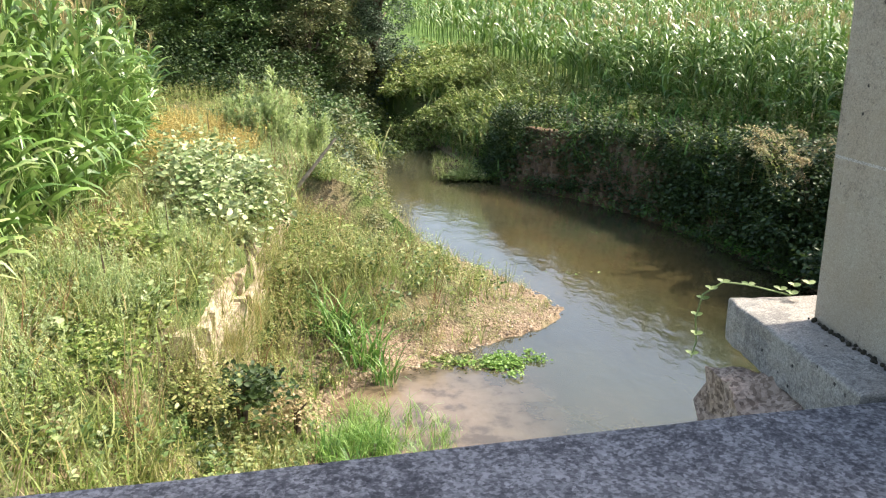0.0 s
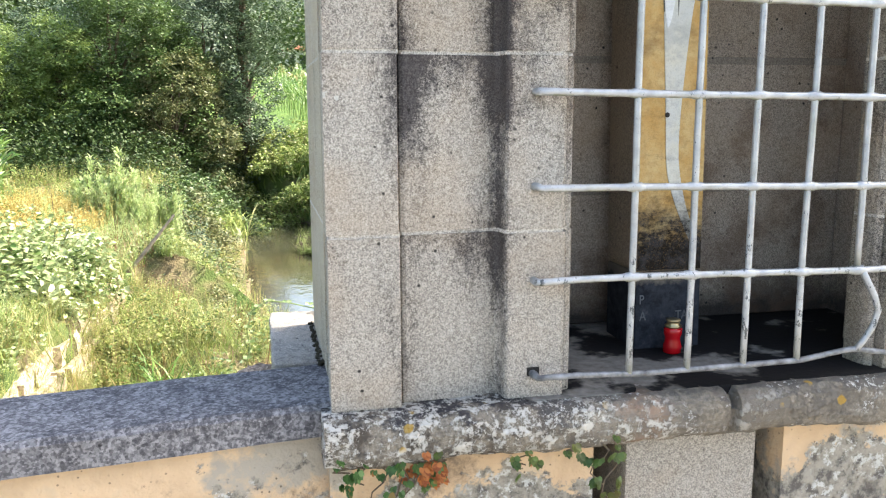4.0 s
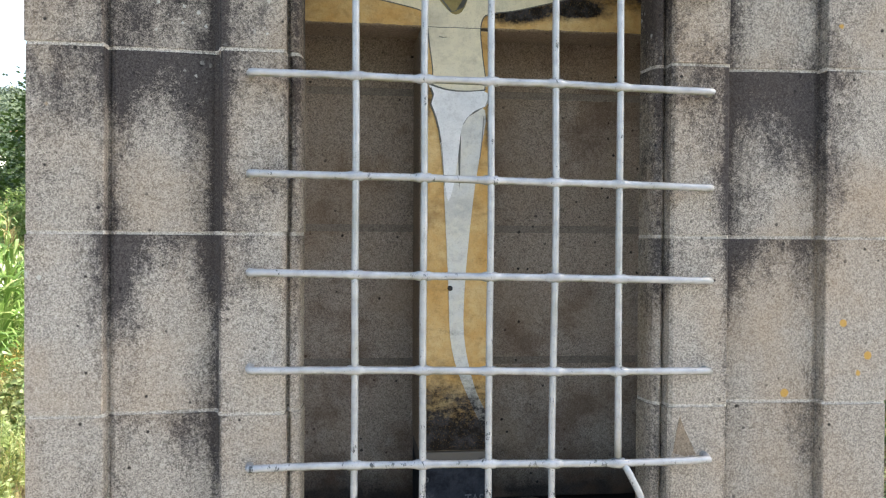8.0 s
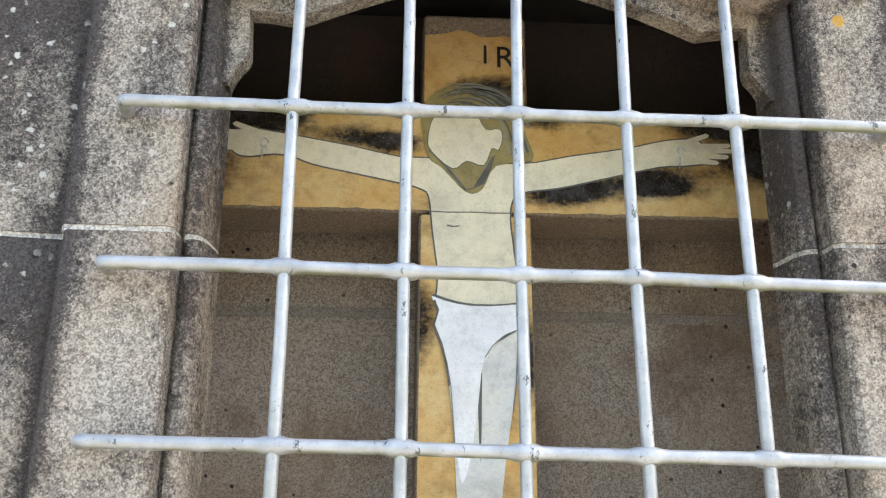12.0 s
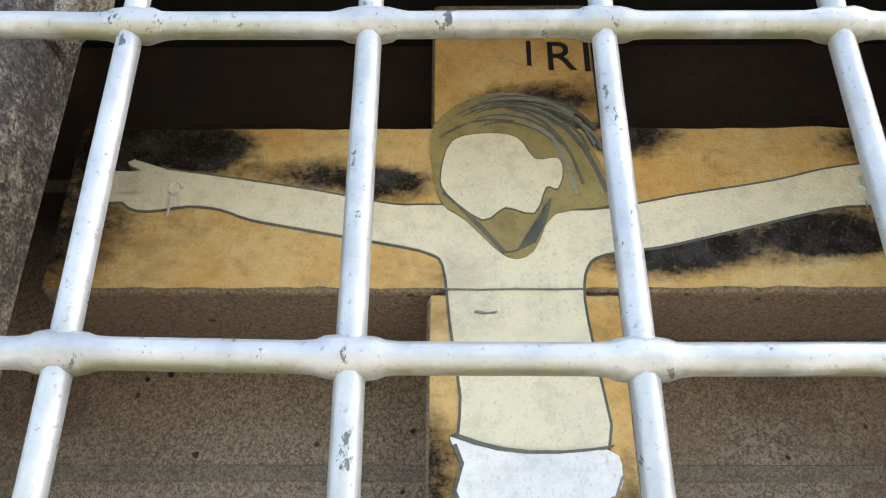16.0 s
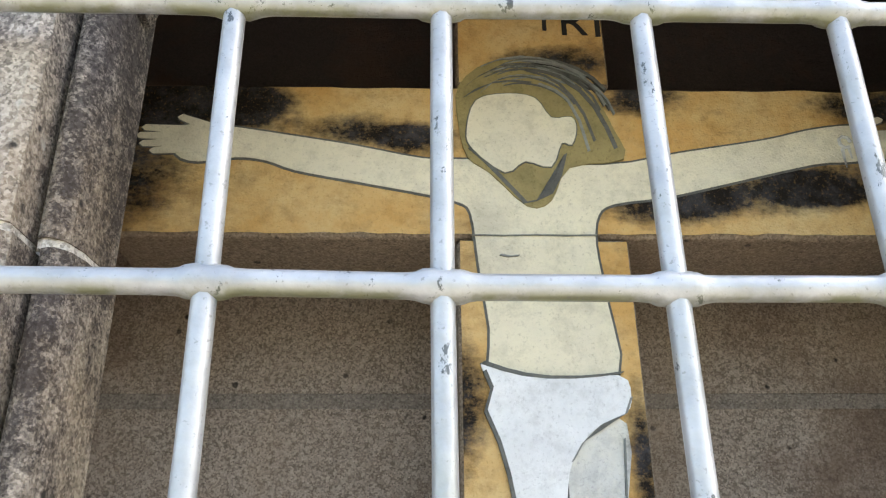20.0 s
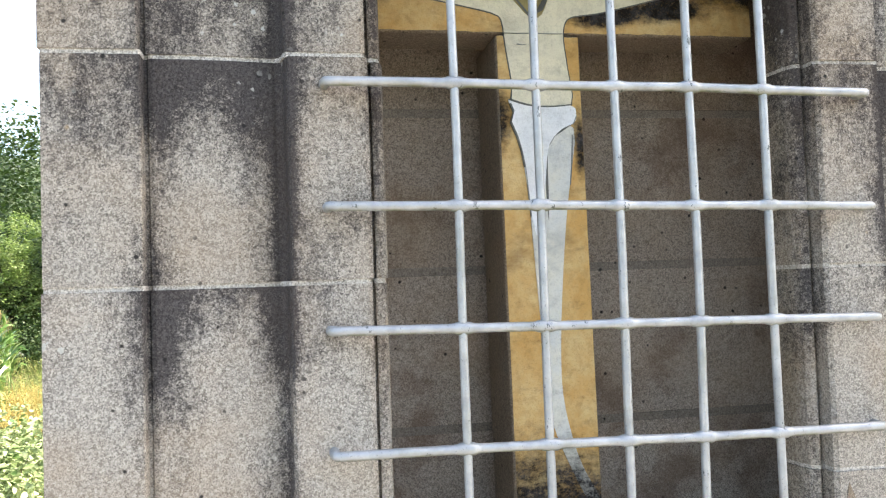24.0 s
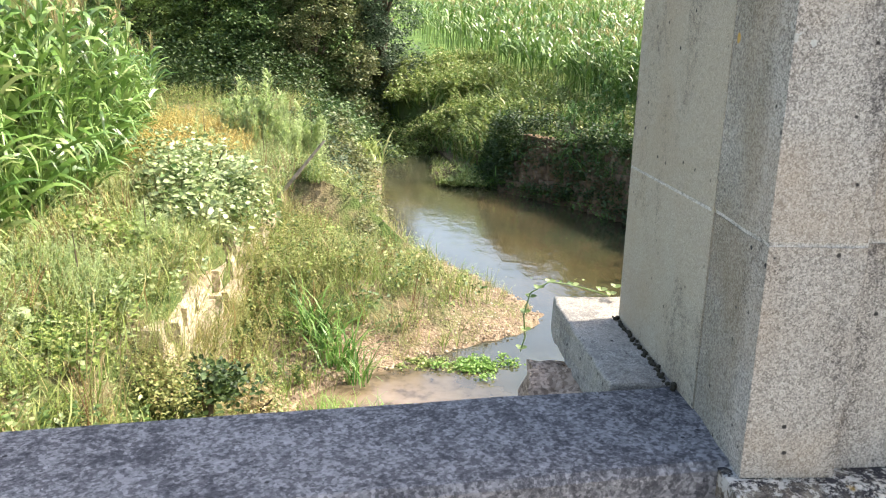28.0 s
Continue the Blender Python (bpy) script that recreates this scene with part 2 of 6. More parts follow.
def ledge_stone():
    m = Mat("ledge_stone", 0.95, 0, 0.15)
    c = m.ramp(m.noise(120.0, 6.0, 0.75), (0.3, (0.07, 0.06, 0.048)), (0.52, (0.19, 0.165, 0.13)), (0.75, (0.36, 0.325, 0.27)))
    c = m.mix(m.ramp(m.noise(13.0, 7.0, 0.72), (0.46, 0.0), (0.56, 0.9)), c, (0.055, 0.046, 0.038))
    wet = m.plus(m.noise(9.0, 6.0, 0.7), m.plus(m.times(m.remap(m.height(), 0.915, 0.95), 0.2), m.times(m.remap(m.axis(0), 2.25, 2.6), 0.13)))
    c = m.mix(m.ramp(wet, (0.57, 0.0), (0.66, 0.95)), c, (0.030, 0.029, 0.033))
    rust = m.plus(m.times(m.noise(11.0, 7.0, 0.7), 1.3), m.times(m.times(m.remap(m.axis(0), 1.52, 1.76), m.remap(m.axis(0), 2.02, 1.78)), 0.55))
    c = m.mix(m.ramp(m.times(rust, 0.6), (0.66, 0.0), (0.78, 0.6)), c, (0.27, 0.12, 0.055))
    bed = m.noise(26.0, 6.0, 0.7, (0.25, 1.0, 3.2))
    c = m.mix(m.times(m.remap(m.axis(0), 1.42, 1.7), m.ramp(bed, (0.35, 0.75), (0.6, 0.35))), c, m.ramp(bed, (0.35, (0.15, 0.13, 0.105)), (0.65, (0.29, 0.26, 0.215))))
    left = m.ramp(m.plus(m.noise(3.0, 3.0), m.times(m.remap(m.axis(0), 1.75, 1.25), 0.3)), (0.50, 0.0), (0.66, 1.0))
    crust = m.ramp(m.plus(m.times(m.noise(48.0, 8.0, 0.78), 0.75), m.times(m.noise(14.0, 4.0), 0.25)), (0.50, 0.0), (0.535, 1.0))
    c = m.mix(m.times(m.times(crust, left), 0.85), c, (0.50, 0.48, 0.43))
    crust2 = m.times(m.ramp(m.noise(75.0, 6.0, 0.75), (0.55, 0.0), (0.59, 1.0)), m.ramp(m.noise(9.0, 5.0), (0.5, 0.0), (0.58, 1.0)))
    c = m.mix(crust2, c, (0.5, 0.49, 0.45))
    gold = m.times(m.ramp(m.plus(m.cells(16.0), m.times(m.noise(60.0), 0.2)), (0.26, 1.0), (0.31, 0.0)), m.ramp(m.noise(5.0, 2.0), (0.55, 0.0), (0.6, 1.0)))
    c = m.mix(m.times(gold, 0.85), c, (0.40, 0.25, 0.05))
    m.colour(c)
    return m.bump(m.plus(m.times(crust, 0.4), m.times(m.noise(35.0, 6.0, 0.65), 1.5)), 0.8, 0.008).m


LEDGE = ledge_stone()
COPING = granite("coping_concrete", (0.25, 0.245, 0.252), (0.09, 0.088, 0.094), 0.45, 0.0, 0.25, 0.75, grain=170.0)
SLAB = granite("slab_concrete", (0.36, 0.34, 0.305), (0.22, 0.205, 0.18), 0.4, 0.2, 0.1, 0.35)
SIDE = granite("side_concrete", (0.42, 0.38, 0.305), (0.345, 0.305, 0.24), 0.8, 0.4, grain=600.0)
MORTAR = granite("lime_mortar", (0.56, 0.53, 0.48), (0.30, 0.28, 0.25), 0.8, 0.1)


def stained_floor():
    m = Mat("niche_floor_stone", 0.8, 0, 0.2)
    c = m.ramp(m.noise(40.0, 5.0), (0.3, (0.13, 0.12, 0.105)), (0.7, (0.24, 0.225, 0.20)))
    wet = m.plus(m.noise(5.5, 5.0, 0.55), m.times(m.remap(m.axis(0), 1.9, 2.3), 0.16))
    c = m.mix(m.ramp(wet, (0.47, 0.0), (0.53, 1.0)), c, (0.006, 0.0055, 0.006))
    m.colour(c)
    return m.bump(m.noise(60.0, 5.0), 0.3, 0.004).m


FLOOR = stained_floor()


def plaster():
    m = Mat("ochre_plaster", 0.95, 0, 0.15)
    base = m.ramp(m.noise(7.0, 6.0), (0.3, (0.44, 0.31, 0.19)), (0.6, (0.56, 0.40, 0.25)), (0.8, (0.40, 0.34, 0.25)))
    base = m.mix(m.ramp(m.noise(2.2, 7.0, 0.65), (0.54, 0.0), (0.58, 1.0)), base, (0.34, 0.30, 0.24))
    rub = m.plus(m.noise(6.0, 7.0, 0.65), m.times(m.remap(m.height(), 0.80, 0.64), 0.28))
    stone = m.ramp(m.noise(30.0, 6.0, 0.7), (0.4, (0.10, 0.09, 0.08)), (0.5, (0.24, 0.22, 0.18)), (0.6, (0.30, 0.27, 0.22)))
    crust = m.times(m.ramp(m.noise(38.0, 6.0, 0.72), (0.53, 0.0), (0.58, 1.0)), m.ramp(m.noise(6.0), (0.45, 0.0), (0.55, 0.8)))
    stone = m.mix(crust, stone, (0.50, 0.49, 0.45))
    base = m.mix(m.ramp(rub, (0.60, 0.0), (0.63, 1.0)), base, stone)
    dirt = m.noise(5.0, 8.0, 0.72)
    base = m.mix(m.ramp(dirt, (0.56, 0.0), (0.68, 0.85)), base, (0.07, 0.06, 0.052))
    pit = m.times(m.ramp(m.cells(55.0), (0.10, 1.0), (0.16, 0.0)), m.ramp(m.noise(8.0), (0.45, 0.0), (0.6, 1.0)))
    base = m.mix(pit, base, (0.13, 0.10, 0.07))
    m.colour(base)
    return m.bump(m.plus(m.noise(60.0, 6.0), m.times(m.noise(6.0, 6.0), 2.0)), 0.7, 0.01).m


PLASTER = plaster()


def paint(name, base, worn, dark, amount, soot=False):
    """Old oil paint on rough stone, rubbed and sooty in patches."""
    m = Mat(name, 0.75, 0, 0.15)
    c = m.mix(m.ramp(m.noise(9.0, 7.0, 0.68), (0.4, 0.0), (0.7, 1.0)), base, worn)
    c = m.mix(m.times(m.ramp(m.noise(5.0, 7.0, 0.65, (0.8, 1, 1.6)), (0.55, 0.0), (0.66, 1.0)), amount), c, dark)
    c = m.mix(m.times(m.ramp(m.noise(80.0, 3.0), (0.55, 0.0), (0.75, 1.0)), 0.25), c, worn)
    c = m.mix(m.times(m.ramp(m.noise(42.0, 7.0, 0.75), (0.48, 0.0), (0.66, 1.0)), 0.45), c, tuple(v * 0.55 for v in base))
    if soot:
        # candle soot round the ends, along the arms and over the head
        total = None
        for x0, z0, rx, rz in ((1.50, 2.36, 0.11, 0.16), (1.60, 2.425, 0.11, 0.05), (1.66, 2.415, 0.07, 0.045), (1.78, 2.385, 0.10, 0.03), (1.86, 2.372, 0.06, 0.03), (2.14, 2.285, 0.10, 0.035), (2.24, 2.305, 0.14, 0.04), (2.34, 2.315, 0.10, 0.04), (2.40, 2.425, 0.10, 0.035), (2.48, 2.37, 0.10, 0.08), (2.53, 2.40, 0.08, 0.10), (2.03, 2.487, 0.10, 0.03), (2.12, 2.435, 0.07, 0.035), (1.90, 2.06, 0.035, 0.09), (2.08, 2.0, 0.02, 0.10)):
            dx, dz = m.times(m.plus(m.axis(0), -x0), 1 / rx), m.times(m.plus(m.height(), -z0), 1 / rz)
            v = m.remap(m.plus(m.times(dx, dx), m.times(dz, dz)), 1.0, 0.0)
            total = v if total is None else m.plus(total, v)
        grit = m.plus(m.times(m.noise(16.0, 8.0, 0.75, (0.7, 1, 1.6)), 0.65), m.times(m.noise(90.0, 6.0, 0.75), 0.35))
        s = m.plus(m.plus(grit, m.times(total, 0.36)), m.times(m.remap(m.height(), 1.42, 1.13), 0.60))
        black = m.ramp(m.noise(30.0, 7.0, 0.75), (0.45, (0.005, 0.004, 0.004)), (0.68, (0.045, 0.045, 0.048)))
        c = m.mix(m.ramp(s, (0.55, 0.0), (0.66, 0.35), (0.84, 0.99)), c, black)
    c = m.mix(m.ramp(m.noise(260.0, 4.0, 0.7), (0.56, 0.0), (0.68, 0.45)), c, tuple(v * 0.45 for v in base))
    m.colour(c)
    return m.bump(m.plus(m.noise(150.0, 4.0), m.times(m.noise(420.0, 2.0), 0.7)), 0.45, 0.003).m


BARESTONE = granite("bare_stone", (0.27, 0.22, 0.165), (0.17, 0.135, 0.10), 0.3, 0.3)
OCHRE = paint("ochre_paint", (0.50, 0.30, 0.10), (0.58, 0.44, 0.22), (0.22, 0.12, 0.04), 0.7, True)
CREAM = paint("cream_paint", (0.68, 0.63, 0.46), (0.60, 0.56, 0.43), (0.40, 0.37, 0.29), 0.55)
WHITE = paint("white_paint", (0.74, 0.75, 0.74), (0.58, 0.60, 0.60), (0.36, 0.37, 0.38), 0.3)
GREYP = paint("grey_paint", (0.55, 0.56, 0.53), (0.63, 0.60, 0.48), (0.33, 0.34, 0.32), 0.6, True)
LINE = paint("dark_line", (0.085, 0.088, 0.08), (0.16, 0.16, 0.14), (0.05, 0.05, 0.05), 0.4)
HAIR = paint("brown_paint", (0.23, 0.19, 0.085), (0.32, 0.26, 0.11), (0.06, 0.05, 0.035), 0.5)


def sooty_foot():
    """Slate-blue soot that thins out towards the top of the foot."""
    m = Mat("sooty_slate", 0.8, 0, 0.15)
    c = m.ramp(m.noise(30.0, 7.0, 0.72), (0.35, (0.008, 0.009, 0.013)), (0.6, (0.030, 0.034, 0.043)), (0.75, (0.075, 0.08, 0.088)))
    clear = m.plus(m.times(m.noise(14.0, 6.0, 0.7), 0.9), m.remap(m.height(), 1.08, 1.18))
    c = m.mix(m.ramp(clear, (0.85, 0.0), (1.35, 0.9)), c, (0.13, 0.115, 0.095))
    m.colour(c)
    return m.bump(m.noise(90.0, 4.0), 0.25, 0.003).m


SOOT = sooty_foot()



def bare_metal():
    m = Mat("silver_paint", 0.42, 0.35, 0.5)
    c = m.ramp(m.noise(30.0, 5.0), (0.3, (0.28, 0.295, 0.305)), (0.7, (0.42, 0.43, 0.435)))
    c = m.mix(m.ramp(m.plus(m.noise(60.0, 6.0, 0.75, (1, 1, 0.5)), m.times(m.remap(m.height(), 1.32, 1.16), 0.07)), (0.625, 0.0), (0.65, 1.0)), c, (0.06, 0.07, 0.075))
    c = m.mix(m.ramp(m.noise(12.0, 5.0, 0.7), (0.5, 0.0), (0.7, 0.45)), c, (0.24, 0.25, 0.20))
    # green algae along the undersides
    n = m.t.nodes.new("ShaderNodeSeparateXYZ")
    m.link(m.t.nodes.new("ShaderNodeNewGeometry").outputs["Normal"], n.inputs[0])
    under = m.times(m.remap(n.outputs[2], -0.35, -0.95), m.ramp(m.noise(22.0, 5.0, 0.65), (0.38, 0.0), (0.58, 0.8)))
    c = m.mix(under, c, (0.15, 0.155, 0.06))
    pits = m.ramp(m.noise(260.0, 3.0, 0.6), (0.62, 0.0), (0.70, 0.55))
    c = m.mix(pits, c, (0.16, 0.16, 0.15))
    m.colour(c)
    return m.bump(m.plus(m.noise(120.0, 4.0), m.times(m.noise(30.0, 3.0), 1.5)), 0.3, 0.002).m


SILVER = bare_metal()


def plain(name, c, rough=0.7, metal=0.0, var=0.25, scale=20.0):
    m = Mat(name, rough, metal)
    m.colour(m.ramp(m.noise(scale, 5.0), (0.3, tuple(v * (1 - var) for v in c)), (0.7, tuple(min(1, v * (1 + var)) for v in c))))
    return m.bump(m.noise(scale * 6, 3.0), 0.2, 0.003).m


RED = Mat("red_plastic", 0.25, 0, 0.5).colour((0.42, 0.004, 0.008)).m
GOLD = plain("brass_lid", (0.45, 0.36, 0.2), 0.35, 0.9)
INK = plain("dark_ink", (0.02, 0.019, 0.018), 0.6)
# near-black that stands for shade in the niche top, wall gaps and socket
BLACK = plain("black_shade", (0.022, 0.020, 0.018), 0.95)

CORN = leafy("corn_leaf", ((0.0, (0.034, 0.088, 0.016)), (0.4, (0.115, 0.215, 0.042)), (0.8, (0.24, 0.35, 0.10)), (1.0, (0.42, 0.45, 0.21))), 0.2, 0.36, (0.13, 0.23, 0.05), 0.45)
WEED = leafy("weed_leaf", ((0.0, (0.055, 0.11, 0.02)), (0.4, (0.17, 0.24, 0.05)), (0.8, (0.31, 0.37, 0.11)), (1.0, (0.47, 0.43, 0.20))), 0.3, 0.45, (0.24, 0.30, 0.08))
DRY = leafy("dry_stalk", ((0.0, (0.22, 0.17, 0.08)), (0.6, (0.36, 0.28, 0.14)), (1.0, (0.46, 0.38, 0.22))), 0.3, 0.8)
RUSTY = leafy("russet_weed", ((0.0, (0.34, 0.24, 0.06)), (0.5, (0.48, 0.32, 0.10)), (1.0, (0.46, 0.43, 0.17))), 0.3, 0.7)
LUSH = leafy("lush_grass", ((0.0, (0.035, 0.115, 0.016)), (0.6, (0.09, 0.21, 0.035)), (1.0, (0.20, 0.34, 0.08))), 0.28, 0.4)
BRAMBLE = leafy("bramble_leaf", ((0.0, (0.05, 0.11, 0.02)), (0.4, (0.17, 0.24, 0.075)), (0.8, (0.33, 0.40, 0.18)), (1.0, (0.45, 0.49, 0.27))), 0.2, 0.45)
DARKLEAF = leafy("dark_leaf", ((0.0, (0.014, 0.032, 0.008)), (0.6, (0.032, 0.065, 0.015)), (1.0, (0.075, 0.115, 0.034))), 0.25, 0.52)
TREELEAF = leafy("tree_leaf", ((0.0, (0.028, 0.062, 0.013)), (0.6, (0.070, 0.130, 0.030)), (1.0, (0.15, 0.215, 0.075))), 0.2, 0.5)
BLUELEAF = leafy("grey_green_leaf", ((0.0, (0.020, 0.042, 0.018)), (0.6, (0.055, 0.095, 0.045)), (1.0, (0.14, 0.19, 0.11))), 0.18, 0.5)
OLIVE = leafy("olive_leaf", ((0.0, (0.045, 0.068, 0.020)), (0.6, (0.10, 0.13, 0.042)), (1.0, (0.22, 0.22, 0.10))), 0.22, 0.5)
STRAW = leafy("straw_green_leaf", ((0.0, (0.10, 0.15, 0.035)), (0.4, (0.23, 0.28, 0.08)), (0.8, (0.36, 0.37, 0.14)), (1.0, (0.42, 0.29, 0.14))), 0.32, 0.55, (0.31, 0.29, 0.11))
# pale grey-green: the haze of distance is mixed into this leaf colour
HAZELEAF = leafy("far_leaf_haze", ((0.0, (0.085, 0.115, 0.08)), (0.5, (0.115, 0.15, 0.105)), (1.0, (0.15, 0.185, 0.135))), 0.1, 0.8)
BARK = plain("bark", (0.10, 0.075, 0.05), 0.9, 0, 0.4, 12.0)


def soil():
    m = Mat("earth", 0.95, 0, 0.2)
    c = m.ramp(m.noise(2.5, 8.0, 0.65), (0.3, (0.09, 0.07, 0.04)), (0.5, (0.15, 0.12, 0.065)), (0.7, (0.24, 0.19, 0.12)))
    green = m.ramp(m.noise(0.6, 5.0), (0.4, (0.045, 0.075, 0.018)), (0.6, (0.09, 0.11, 0.035)))
    c = m.mix(m.ramp(m.noise(1.1, 6.0, 0.6), (0.42, 0.0), (0.56, 1.0)), c, green)
    far = m.remap(m.axis(1), 26.0, 40.0)
    c = m.mix(far, c, m.ramp(m.noise(0.5, 6.0), (0.35, (0.08, 0.15, 0.03)), (0.65, (0.16, 0.24, 0.06))))
    peb = m.cells(34.0, "Distance")
    wet = m.remap(m.height(), -1.9, -2.1)
    gravel = m.ramp(m.cells(30.0, "Color"), (0.2, (0.13, 0.09, 0.055)), (0.8, (0.28, 0.21, 0.14)))
    c = m.mix(m.times(wet, m.ramp(m.noise(1.7, 5.0), (0.35, 0.3), (0.5, 1.0))), c, gravel)
    m.colour(c)
    return m.bump(m.plus(peb, m.times(m.noise(9.0, 8.0), 2.0)), 0.6, 0.03).m


EARTH = soil()
# unseen road, kept pale so it reflects light onto the shrine front
ROAD = plain("bounce_paving", (0.30, 0.28, 0.25), 0.9, 0, 0.25, 40.0)


def river():
    m = Mat("river_water", 0.05, 0, 1.0)
    m.b.inputs["IOR"].default_value = 1.33
    silt = m.ramp(m.noise(0.55, 5.0, 0.55, (1, 0.6, 1)), (0.35, (0.010, 0.014, 0.008)), (0.55, (0.028, 0.032, 0.017)), (0.75, (0.062, 0.052, 0.027)))
    near = m.remap(m.axis(0), 5.2, 1.2)
    silt = m.mix(m.times(near, 0.35), silt, (0.10, 0.09, 0.058))
    bed = m.times(m.remap(m.axis(0), 2.2, 0.6), m.remap(m.axis(1), 10.5, 8.6))
    sand = m.ramp(m.noise(3.0, 6.0, 0.6), (0.4, (0.09, 0.06, 0.035)), (0.5, (0.19, 0.135, 0.085)), (0.7, (0.24, 0.18, 0.12)))
    silt = m.mix(m.times(bed, 0.85), silt, sand)
    glow = m.ramp(m.noise(0.4, 4.0, 0.5, (1, 0.5, 1)), (0.45, 0.0), (0.6, 0.5))
    silt = m.mix(m.times(glow, m.remap(m.axis(1), 9.0, 13.0)), silt, (0.085, 0.060, 0.024))
    m.colour(silt)
    w = m.plus(m.noise(2.2, 4.0, 0.5, (2.0, 1.0, 1)), m.times(m.noise(9.0, 3.0, 0.5, (1.5, 0.8, 1)), 0.35))
    return m.bump(w, 0.075, 0.10).m


WATER = river()
WALLSTONE = granite("field_stone", (0.46, 0.40, 0.29), (0.21, 0.165, 0.11), 0.75, 0.6, grain=38.0)
MUDSTONE = granite("mud_stone", (0.20, 0.135, 0.085), (0.09, 0.06, 0.04), 0.4, 0.4)
RUBBLE = granite("rubble_stone", (0.40, 0.31, 0.24), (0.16, 0.115, 0.085), 0.75, 0.4, 0.0, None, False, 120.0)
LIMEWASH = plain("limewash", (0.78, 0.77, 0.74), 0.9, 0, 0.06, 0.5)
ROOFTILE = plain("roof_tile", (0.42, 0.17, 0.09), 0.85, 0, 0.25, 0.8)
GLASSDARK = Mat("window_glass", 0.08, 0, 0.5).colour((0.03, 0.035, 0.04)).m
STEEL = plain("galvanised_steel", (0.40, 0.41, 0.42), 0.5, 0.6)
FOREST = leafy("forest_floor", ((0.0, (0.05, 0.08, 0.04)), (1.0, (0.08, 0.11, 0.05))), 0.05, 0.9)


# ---- builders ----
def mesh_of(name, bm, mat=None):
    bmesh.ops.recalc_face_normals(bm, faces=bm.faces)
    me = bpy.data.meshes.new(name)
    bm.to_mesh(me)
    bm.free()
    for k in (mat if isinstance(mat, (list, tuple)) else [mat]):
        if k:
            me.materials.append(k)
    return me


def part(name, bm, mat, parent=None, label="", smooth=False):
    ob = new(name, mesh_of(name, bm, mat))
    if smooth:
        for p in ob.data.polygons:
            p.use_smooth = True
    ob.parent = parent
    if label:
        ob["label"] = label
    return ob


def thing(name, at=(0, 0, 0), label="", category="", group="", kind=""):
    ob = new(name)
    ob.empty_display_size = 0.1
    ob.location = at
    return tagged(ob, label, category, group, kind)


def box(bm, x0, x1, y0, y1, z0, z1, bev=0.0, seg=2):
    m = Matrix.Translation(((x0 + x1) / 2, (y0 + y1) / 2, (z0 + z1) / 2)) @ Matrix.Diagonal((x1 - x0, y1 - y0, z1 - z0, 1))
    g = bmesh.ops.create_cube(bm, size=1, matrix=m)
    if bev:
        es = list({ed for v in g["verts"] for ed in v.link_edges})
        bmesh.ops.bevel(bm, geom=es, offset=bev, segments=seg, affect="EDGES", profile=0.5)
    return bm


def boxed(*a, **k):
    return box(bmesh.new(), *a, **k)


def extrude_plan(pts, z0, z1, bev=0.0, rough=0.0, seed=0, layers=1):
    """A plan outline raised from z0 to z1."""
    bm = bmesh.new()
    rows = []
    for i in range(layers + 1):
        z = z0 + (z1 - z0) * i / layers
        rows.append([bm.verts.new((x, y, z)) for x, y in pts])
    n = len(pts)
    bm.faces.new(rows[0][::-1])
    bm.faces.new(rows[-1])
    for lo, hi in zip(rows, rows[1:]):
        for i in range(n):
            bm.faces.new((lo[i], lo[(i + 1) % n], hi[(i + 1) % n], hi[i]))
    if rough:
        shake(bm, rough, seed)
    if bev:
        es = [ed for ed in bm.edges if ed.calc_length() and len(ed.link_faces) == 2 and ed.calc_face_angle(0) > 0.5]
        bmesh.ops.bevel(bm, geom=es, offset=bev, segments=1, affect="EDGES")
    return bm


def extrude_front(pts, y0, y1):
    """A front outline (x, z) with depth from y0 to y1."""
    bm = bmesh.new()
    a = [bm.verts.new((x, y0, z)) for x, z in pts]
    b = [bm.verts.new((x, y1, z)) for x, z in pts]
    bm.faces.new(a)
    bm.faces.new(b[::-1])
    n = len(pts)
    for i in range(n):
        bm.faces.new((a[i], b[i], b[(i + 1) % n], a[(i + 1) % n]))
    return bm


def shake(bm, amount, seed, scale=9.0):
    for v in bm.verts:
        v.co += noise.noise_vector(v.co * scale + Vector((seed * 3.7, seed, 0))) * amount


def tube(pts, radii, sides=8, bm=None):
    """A round bar along the points; radii is one number or one for each point."""
    bm = bm or bmesh.new()
    pts = [Vector(p) for p in pts]
    if isinstance(radii, (int, float)):
        radii = [radii] * len(pts)
    last, ref = None, None
    ends = []
    for i, p in enumerate(pts):
        d = (pts[min(i + 1, len(pts) - 1)] - pts[max(i - 1, 0)]).normalized()
        if ref is None:
            ref = d.orthogonal().normalized()
        ref = (ref - d * ref.dot(d)).normalized()
        side = d.cross(ref)
        ring = [bm.verts.new(p + (ref * math.cos(6.28318 * k / sides) + side * math.sin(6.28318 * k / sides)) * radii[i]) for k in range(sides)]
        if last:
            for k in range(sides):
                bm.faces.new((last[k], last[(k + 1) % sides], ring[(k + 1) % sides], ring[k]))
        ends.append(ring)
        last = ring
    bm.faces.new(ends[0][::-1])
    bm.faces.new(ends[-1])
    return bm


